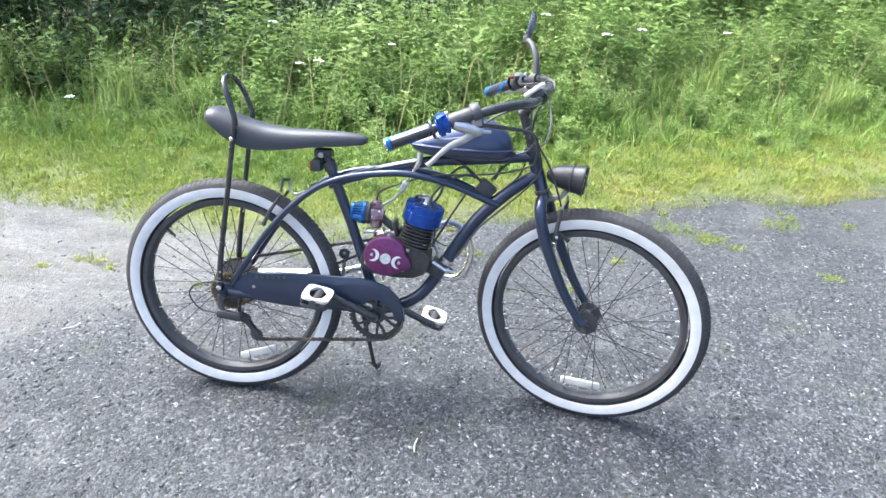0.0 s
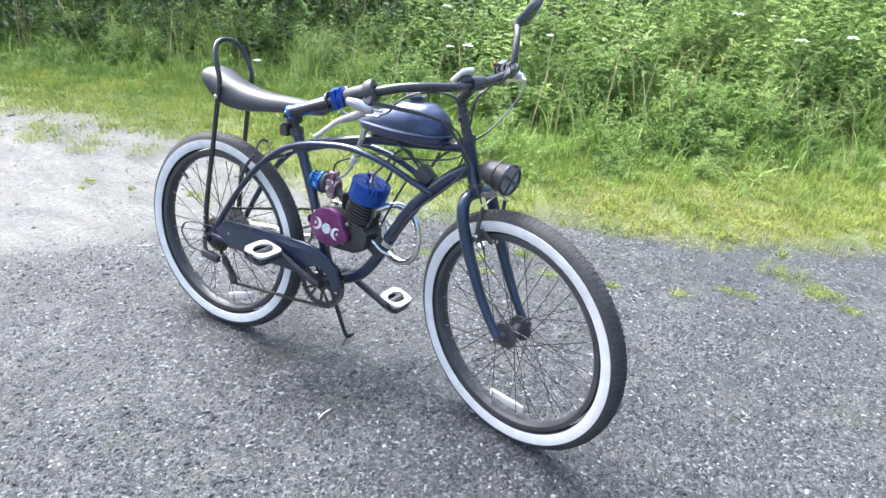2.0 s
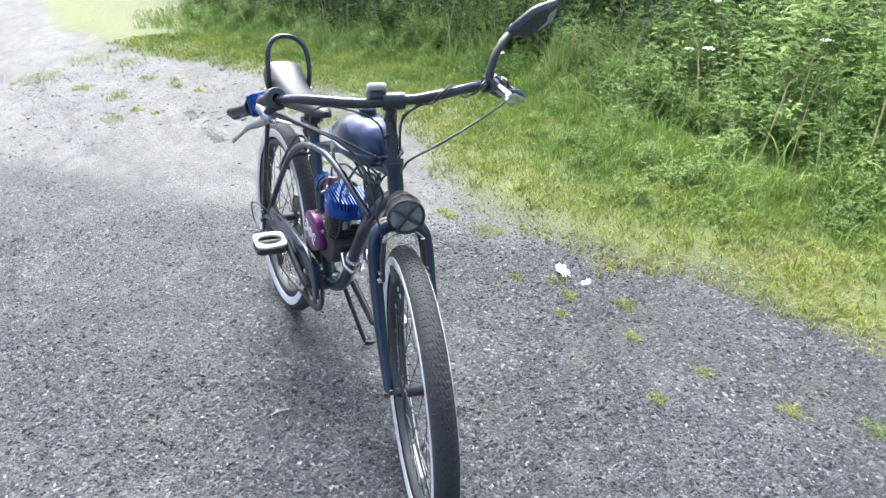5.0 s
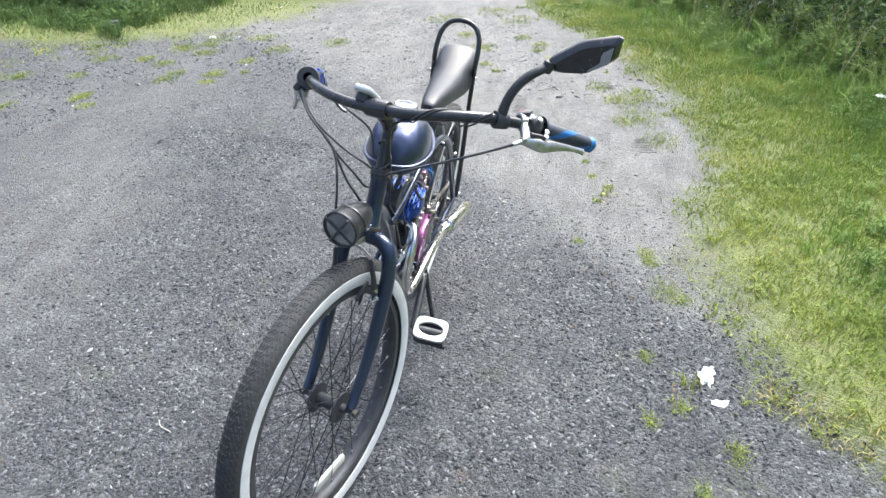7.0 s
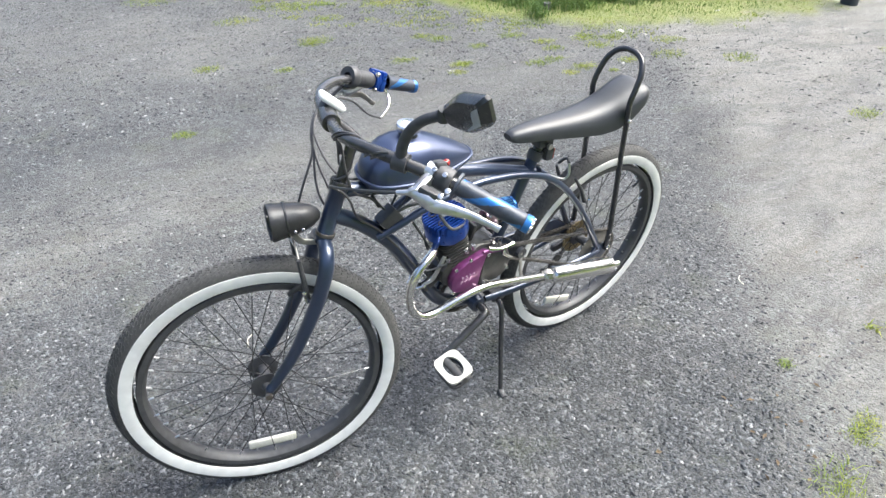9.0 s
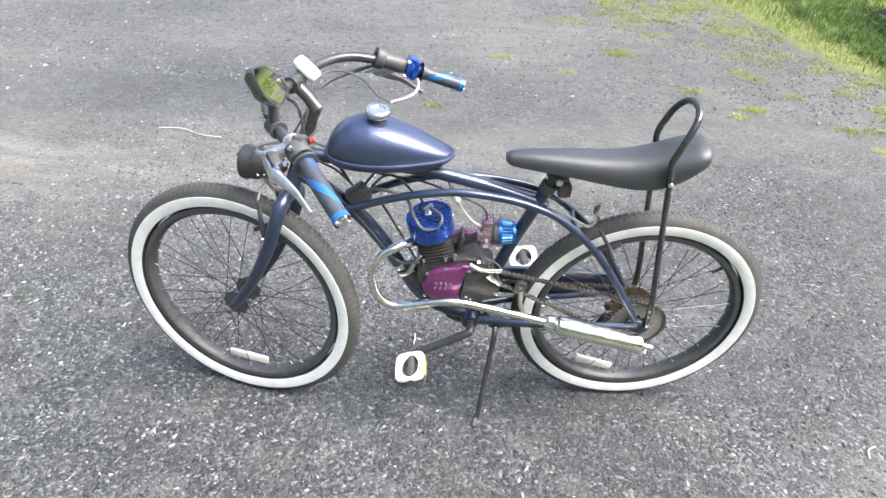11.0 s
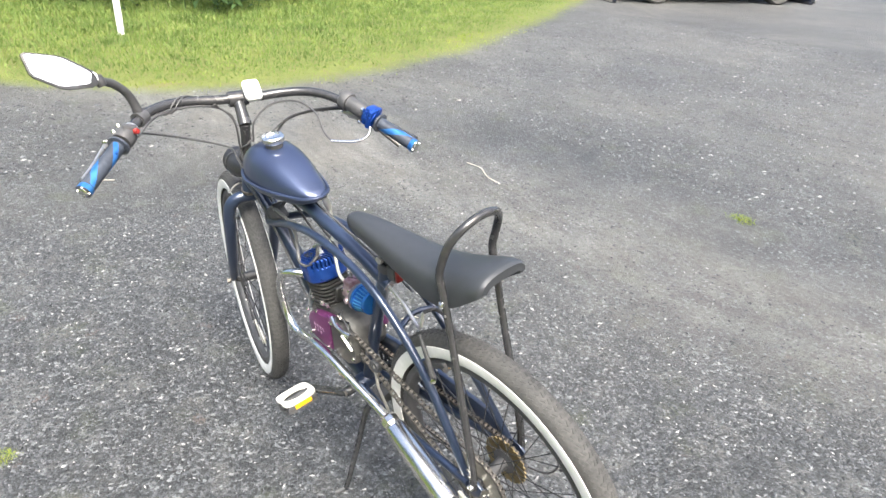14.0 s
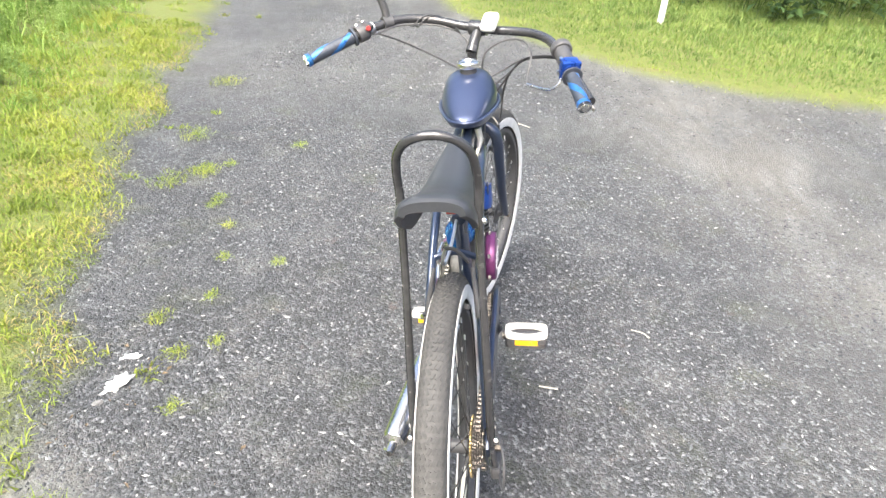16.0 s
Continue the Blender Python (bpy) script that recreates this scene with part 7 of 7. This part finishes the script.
for x0, y0, k in spots:
    m = pose(x0, y0, float(rise(np.array([x0]), np.array([y0]))[0]), 0, 0, r0.uniform(0, 360))
    if k not in used:
        used.add(k)
        kinds[k].matrix_basis = m
        t0 = kinds[k]
    else:
        t0 = copy_thing(kinds[k], m)
    tagged(t0, "leafy green tree at the edge of the wood", "tree", "trees round the driveway")

CAR_BLUE = mottled("dark_blue_car_paint", (0.008, 0.01, 0.018), (0.014, 0.018, 0.032), 0.25, 0.1, 8, 0.0, 0.8)
CAR_WHITE = mottled("white_car_paint", (0.45, 0.46, 0.46), (0.52, 0.53, 0.53), 0.3, 0.0, 8, 0.0, 0.8)
CAR_GLASS, cgn, cgb = surface("car_glass", 0.05, 0.0)
cgb.inputs["Base Color"].default_value = (0.015, 0.018, 0.02, 1)


def car(m, paint, label, low=0.0):
    """A saloon car, 4.4 m long along its x, standing on z = 0."""
    thing = new("car")
    thing.matrix_basis = m
    tagged(thing, label, "car", "parked cars")
    prof = [(-2.2, 0.42, 0.7, 0.72), (-2.12, 0.3, 0.88, 0.84), (-1.7, 0.24, 0.95, 0.88), (-1.0, 0.22, 0.96, 0.89), (0, 0.22, 0.95, 0.9), (0.9, 0.22, 0.93, 0.89), (1.5, 0.24, 0.88, 0.87), (2.0, 0.28, 0.8, 0.82), (2.18, 0.36, 0.66, 0.7)]
    sec = []
    for x0, low, top, w in prof:
        ring = []
        for a in np.linspace(0, 2 * math.pi, 28, endpoint=False):
            c, s = math.cos(a), math.sin(a)
            ring.append((x0, w * math.copysign(abs(c) ** 0.35, c), (low + top) / 2 + (top - low) / 2 * math.copysign(abs(s) ** 0.45, s)))
        sec.append(ring)
    body = part("body", loft(sec), paint, thing)
    sec = []
    for x0, top, w in ((-1.75, 0.94, 0.74), (-1.2, 1.32, 0.64), (-0.6, 1.43, 0.6), (0.1, 1.43, 0.6), (0.6, 1.32, 0.64), (1.15, 0.94, 0.74)):
        sec.append([(x0, w * sx, z) for sx, z in ((-1.08, 0.9), (1.08, 0.9), (1, top - 0.02), (0.85, top), (-0.85, top), (-1, top - 0.02))])
    part("roof", loft(sec), paint, body)
    for s in (1, -1):
        for xa, xb in ((-1.15, -0.35), (-0.28, 0.55)):
            out = [(xa - 0.12, 0.97), (xb + 0.16 if xb > 0 else xb, 0.97), (xb - 0.08 if xb > 0 else xb, 1.31), (xa + 0.06, 1.31)]
            part("window", plate(out, 0.012, frame_of((0, s * 0.705, 0), (0, -1, 0)) @ Matrix.Rotation(radians(-13 * s), 4, "X"), 0.002), CAR_GLASS, thing)
        part("side_trim", block((3.6, 0.02, 0.05), Matrix.Translation((-0.05, s * 0.895, 0.4)), 0.006), CHROME, thing, "bright strip along the sill")
        for x0 in (-1.35, 1.32):
            wm = Matrix.Translation((x0, s * 0.8, 0.31)) @ ACROSS
            wh = part("wheel", lathe([(0.2, -0.09), (0.28, -0.1), (0.31, -0.07), (0.31, 0.07), (0.28, 0.1), (0.2, 0.09)], wm, 32, closed=True), TYRE, thing)
            part("hubcap", lathe([(0, s * 0.085), (0.1, s * 0.09), (0.2, s * 0.085), (0.2, s * 0.07), (0, s * 0.07)], wm, 24), STEEL, wh)
        for x0, mt, nm in ((-2.15, RED, "tail_light"), (2.12, WHITE_PLASTIC, "headlight")):
            part(nm, block((0.08, 0.3, 0.12), Matrix.Translation((x0, s * 0.58, 0.66)), 0.02), mt, thing)
    for x0 in (-2.2, 2.17):
        bumper = part("bumper", block((0.12, 1.66, 0.17), Matrix.Translation((x0, 0, 0.42 - low)), 0.04), paint, thing)
        if x0 < 0:
            for s in (1, -1):
                part("bumper_reflector", block((0.02, 0.2, 0.04), Matrix.Translation((x0 - 0.055, s * 0.6, 0.39 - low)), 0.005), RED, bumper, "red reflector strip")
        if low:
            part("bumper_trim", block((0.03, 1.7, 0.08), Matrix.Translation((x0 * 1.03, 0, 0.42 - low)), 0.012), CHROME, bumper, "bright strip along the bumper")
    return thing


def level(x0, y0):
    return float(rise(np.array([x0]), np.array([y0]))[0])


car(pose(-5.85, -5.25, level(-5.85, -5.25), 0, 0, 3), CAR_BLUE, "dark blue car with a bright bumper strip parked on the grass", 0.07)
car(pose(0.05, -11.9, 0.0, 0, 0, -90), CAR_WHITE, "white car parked at the end of the driveway")
car(pose(7.2, -11.8, level(7.2, -11.8), 0, 0, 68), CAR_BLUE, "dark car parked where the driveway turns off")

# rank grass and weeds growing round the blue car, shade included in their dark colour
x, y = scatter(900, (-4.9, -7.6), (-2.75, -3.7))
ok = (verges(x, y)[2] > 0.12) & (x > -3.75 - 1.1 * (y > -4.3)) & (rng.uniform(0, 1, len(x)) < np.where(y > -4.5, 0.75, 0.5))
x, y = x[ok], y[ok]
h = np.interp(y, [-7.6, -4.6, -4.0, -3.7], [0.12, 0.14, 0.3, 0.1]) * np.where(x > -3.2, 0.55, 1.0) * rng.uniform(0.6, 1.3, len(x))
weeds(x, y, rise(x, y), h, 0.03 + 0.12 * h, 30, 0.16, "car_side_weeds", RANK_SHADED, "rank weeds growing beside the parked blue car, shade put into their dark green", small=True)
x, y = (x[:, None] + rng.normal(0, 0.06, (len(x), 20))).ravel(), (y[:, None] + rng.normal(0, 0.06, (len(y), 20))).ravel()
u = rng.uniform(0, 1, len(x))
blades(x, y, rise(x, y), 0.05 + 0.12 * u, 0.004 + 0.003 * u, rng.uniform(0.2, 1.1, len(x)), "rank_grass", RANK_SHADED, "green grass grown up beside the parked blue car, darkened in colour as shade")

# dark post on the far grass, and a small black block at the lawn's edge
z0 = level(-5.96, -2.65)
tagged(part("dark_post", tube([(-5.96, -2.65, z0 - 0.05), (-5.96, -2.65, z0 + 1.3), (-5.96, -2.65, z0 + 1.33)], [0.085, 0.082, 0.06], 14), DARK_WOOD), "dark weathered round post standing in the grass", "post")
tagged(part("plastic_block", block((0.1, 0.07, 0.07), pose(-3.05, -4.0, level(-3.05, -4.0) + 0.03, 0, 0, 30), 0.008), BLACK_MATT), "small black plastic block lying at the lawn edge", "block")

# marker post on the east lawn
z0 = level(7.03, -1.07)
post_thing = part("marker_post", tube([(7.03, -1.07, z0 - 0.05), (7.03, -1.07, z0 + 1.25), (7.03, -1.07, z0 + 1.27)], [0.035, 0.035, 0.025], 12), WHITE_PLASTIC)
tagged(post_thing, "white round marker post standing in the lawn", "post")

# black battery case left on the gravel
m = pose(-1.25, -8.5, level(-1.25, -8.5) + 0.145, 0, 0, 35) @ Matrix.Scale(0.86, 4)
box = part("battery_case", block((0.4, 0.24, 0.34), m, 0.012), BLACK_MATT)
tagged(box, "black battery case with a small pale label standing on gravel", "battery")
part("lid", block((0.41, 0.25, 0.04), m @ Matrix.Translation((0, 0, 0.17)), 0.01), BLACK, box)
for dx, w, dz in ((-0.08, 0.09, 0.06), (0.06, 0.12, 0.06), (0.0, 0.2, 0.02)):
    part("label_bar", block((w, 0.003, 0.022), m @ Matrix.Translation((dx, 0.1215, dz))), WHITE_MARK if dz > 0.03 else AMBER, box)


# white crumpled paper at the edge of the grass
def paper(x0, y0, size, seed, stuff=WHITE_PLASTIC):
    r = random.Random(seed)
    bm = bmesh.new()
    bmesh.ops.create_icosphere(bm, subdivisions=3, radius=1)
    for v in bm.verts:
        k = 0.8 + 0.9 * noise.noise(v.co * 1.9 + Vector((seed, 0, 0))) + 0.5 * noise.noise(v.co * 5 + Vector((0, seed, 0)))
        v.co = Vector((v.co.x * k * 1.6, v.co.y * k * 0.8, max(v.co.z * k * 0.35 + 0.12 * noise.noise(v.co * 4), -0.15)))
    bm.transform(pose(x0, y0, level(x0, y0) + size * 0.15, 0, 0, r.uniform(0, 180)) @ Matrix.Diagonal((size, size, size, 1)))
    return tagged(part("crumpled_paper", bm, stuff, smooth=20), "crumpled scrap of white paper lying at the grass edge", "paper", "paper scraps")


paper(0.331, 0.996, 0.028, 2)
paper(0.446, 1.027, 0.017, 5)
for x0, y0, size in ((-3.13, -3.04, 0.045), (-3.24, -2.85, 0.016), (-2.42, -2.28, 0.014), (-4.43, -3.06, 0.022), (-2.52, -2.35, 0.012)):
    tagged(paper(x0, y0, size * 0.8, int(size * 1000), OLD_PAPER), "pale scrap of paper lying among thin grass on the gravel")


def stick(points, r, label):
    return tagged(part("stick", tube(points, r, 6, steps=4), PALE_STALK), label, "stick", "dry stalks on the gravel")


stick([(2.23, -1.8, 0.006), (2.1, -1.8, 0.012), (1.98, -1.745, 0.008), (1.86, -1.735, 0.006)], 0.0032, "long thin dry stalk lying on the gravel")
stick([(3.09, 0.177, 0.006), (3.06, 0.11, 0.008), (3.03, 0.05, 0.006)], 0.003, "short pale straw lying on the gravel")
stick([(0.652, -0.225, 0.005), (0.648, -0.2, 0.007), (0.65, -0.17, 0.005)], 0.0026, "short pale straw lying on the gravel")
stick([(1.0, -0.52, 0.004), (1.02, -0.5, 0.006), (1.03, -0.46, 0.005)], 0.002, "short pale straw lying on the gravel")
stick([(-0.72, 0.1, 0.004), (-0.69, 0.12, 0.006), (-0.68, 0.15, 0.005)], 0.002, "short pale straw lying on the gravel")


def cobble(x0, y0, size, seed):
    bm = bmesh.new()
    bmesh.ops.create_icosphere(bm, subdivisions=2, radius=size)
    for v in bm.verts:
        k = 0.85 + 0.5 * noise.noise(v.co * (1.2 / size) + Vector((seed, 0, 0)))
        v.co = Vector((v.co.x * k * 1.4, v.co.y * k, v.co.z * k * 0.6))
    bm.transform(pose(x0, y0, level(x0, y0) + size * 0.3, 0, 0, seed * 47))
    return tagged(part("stone", bm, COBBLE, smooth=25), "loose grey stone lying on the dusty track", "stone", "loose stones")


COBBLE = mottled("grey_stone", (0.1, 0.1, 0.1), (0.26, 0.255, 0.245), 0.8, 0.0, 60, 0.4)
for k, (x0, y0, size) in enumerate(((-2.49, -0.07, 0.014), (-2.62, 0.08, 0.02), (-2.57, 0.12, 0.012), (-2.7, 0.02, 0.009), (-1.2, 0.72, 0.009), (-0.75, 0.85, 0.008), (0.25, 1.0, 0.011), (-3.4, -2.2, 0.02), (-1.7, -2.7, 0.016), (-2.39, 0.16, 0.02), (-2.32, 0.04, 0.015), (-4.02, 0.22, 0.03), (-2.99, 0.68, 0.02), (-2.21, -2.05, 0.017), (-3.2, -2.5, 0.02), (-2.85, -1.61, 0.014))):
    cobble(x0, y0, size, k + 1)
stick([(-2.5, -0.0, 0.006), (-2.55, 0.05, 0.009), (-2.63, 0.09, 0.008)], 0.004, "short pale broken twig lying on the dusty track")


# ridges that a tyre pressed into the dust
def tyre_print(x0, y0, turn, rows):
    bm = bmesh.new()
    for k in range(rows):
        block((0.009, 0.1 - 0.02 * (k % 3), 0.004), Matrix.Translation((0.026 * k, 0.006 * (k % 2), 0)) @ Matrix.Rotation(radians(8), 4, "Z"), 0.0015, bm, 1)
    bm.transform(pose(x0, y0, level(x0, y0) + 0.001, 0, 0, turn))
    return tagged(part("tyre_print", bm, PRINT), "ridged tyre print pressed into the pale dust", "tyre print", "tyre prints in the dust")


PRINT = mottled("pressed_dust", (0.085, 0.082, 0.074), (0.19, 0.185, 0.168), 0.85, 0.0, 70, 0.4)
for x0, y0, turn, rows in ((-2.0, -0.04, 189, 12), (-2.62, -0.14, 189, 8), (-1.55, 0.77, 194, 9), (-2.7, 0.48, 194, 7)):
    tyre_print(x0, y0, turn, rows)


# tufts rooted in the gravel
def tuft(x0, y0, size, count):
    n = count
    r, a = size * rng.uniform(0, 1, n) ** 0.75, rng.uniform(0, 6.28, n)
    xx, yy = x0 + r * np.cos(a), y0 + r * np.sin(a) * 0.75
    u = rng.uniform(0, 1, n)
    ob = blades(xx, yy, rise(xx, yy), (0.2 + 0.6 * u) * min(size, 0.12) * 0.4 + 0.012, 0.0016 + 0.0016 * u, rng.uniform(0.5, 1.8, n), "grass_tuft", GRASS_LOW, "small yellow-green grass tuft rooted in the gravel", "grass tuft")
    del ob["kind"]
    return tagged(ob, group="tufts in the gravel")


TUFTS_SOUTH = [(-0.67, -4.13, 0.2), (-0.14, -3.44, 0.1), (0.79, -2.5, 0.1), (-1.21, -2.71, 0.1), (-1.86, -2.6, 0.14), (-1.33, -2.87, 0.12), (0.33, -3.75, 0.14), (-0.3, -5.2, 0.3), (-0.9, -5.6, 0.35), (0.2, -6.6, 0.4), (-1.1, -4.9, 0.22), (-2.2, -3.4, 0.18), (-2.9, -2.9, 0.16), (-1.92, -2.29, 0.1), (-2.24, -2.18, 0.08), (-1.02, -3.2, 0.14), (-2.73, -3.64, 0.16), (-1.74, -3.26, 0.12), (-2.1, -2.35, 0.15), (-2.52, -2.32, 0.12), (-3.25, -2.6, 0.22), (-2.91, -2.27, 0.2), (-2.68, -3.02, 0.18), (-2.63, -2.77, 0.18), (-2.23, -2.88, 0.14), (-2.04, -2.62, 0.12), (-1.6, -3.64, 0.16), (-1.38, -2.88, 0.1), (-0.6, -4.05, 0.16), (-2.3, -3.1, 0.14), (-1.52, -3.79, 0.14)]
TUFTS_WEST = [(-2.88, -0.68, 0.14), (-2.4, 0.66, 0.3), (-2.1, 0.72, 0.24), (-1.75, 0.84, 0.2), (-2.7, 0.4, 0.16), (-3.3, -1.9, 0.2), (-4.6, -1.3, 0.35), (-0.33, 0.81, 0.09), (0.29, 0.81, 0.06), (-1.12, 0.5, 0.05), (-1.55, 0.37, 0.07), (-1.5, 0.3, 0.05), (-1.3, 0.45, 0.05), (-1.01, 0.59, 0.07), (-0.42, 0.51, 0.05), (-0.4, 0.79, 0.08), (-0.13, 0.87, 0.1), (-0.08, 0.93, 0.09), (-3.98, -0.91, 0.16), (-4.04, -0.4, 0.14), (-3.64, -0.19, 0.1), (-2.03, 0.61, 0.14), (-2.45, 0.54, 0.16), (-3.05, -0.51, 0.1), (-3.56, -0.65, 0.2), (-2.88, -0.39, 0.09), (-3.84, -0.2, 0.14), (-3.37, -0.04, 0.12), (-2.61, 0.67, 0.22), (-4.77, -0.57, 0.35), (-5.2, -0.9, 0.4)]
TUFTS_NORTH = [(1.09, 0.84, 0.06), (0.81, 0.97, 0.06), (0.65, 1.06, 0.09), (1.06, 1.05, 0.06), (0.58, 0.83, 0.06), (1.6, 1.6, 0.14), (1.76, 1.5, 0.1), (2.24, 1.22, 0.09), (2.18, 1.78, 0.14), (3.15, 2.1, 0.18), (1.45, 1.3, 0.07), (1.3, 1.15, 0.06), (1.78, 1.53, 0.1), (1.89, 1.44, 0.08), (1.52, 1.31, 0.08), (0.5, 0.92, 0.08)]
for x0, y0, size in TUFTS_SOUTH + TUFTS_WEST + TUFTS_NORTH:
    size *= 0.8 if size > 0.09 else 0.6
    tuft(x0, y0, size, int(50 + 1200 * size))


# white wild flowers over the weeds
FLOWER = mottled("white_petals", (0.75, 0.76, 0.7), (0.85, 0.86, 0.8), 0.6, 0.0, 200)


def umbel(x0, y0, z, size):
    base = level(x0, y0)
    thing = part("wildflower", tube([(x0 + 0.04, y0, base), (x0 + 0.02, y0, base + (z - base) * 0.6), (x0, y0, z)], [0.004, 0.003, 0.002], 6, steps=2), WEED)
    tagged(thing, "tall wild flower with a flat white head", "flower", "wild flowers in the verge")
    bm = bmesh.new()
    r = random.Random(int(x0 * 100))
    for k in range(26):
        d, a = size * math.sqrt(r.random()), r.uniform(0, 6.28)
        c = Vector((x0 + d * math.cos(a), y0 + d * math.sin(a), z + 0.012 - d * d * 3 + r.uniform(-0.003, 0.003)))
        lathe([(0, 0.003), (size * 0.16, 0.001), (size * 0.13, -0.002), (0, -0.004)], frame_of(c, (r.uniform(-0.3, 0.3), r.uniform(-0.3, 0.3), 1)), 6, bm)
    part("flower_head", bm, FLOWER, thing)


for x0, y0, z, size in ((-0.58, 2.48, 0.52, 0.035), (-0.7, 2.46, 0.5, 0.025), (-2.0, 1.95, 0.3, 0.03), (0.8, 3.6, 0.75, 0.04), (1.25, 3.3, 0.68, 0.04), (1.5, 3.5, 0.7, 0.035), (0.5, 3.9, 0.85, 0.04), (2.1, 3.6, 0.7, 0.03), (-0.2, 2.9, 0.58, 0.03), (-1.1, 3.0, 0.66, 0.035)):
    umbel(x0, y0, z, size)
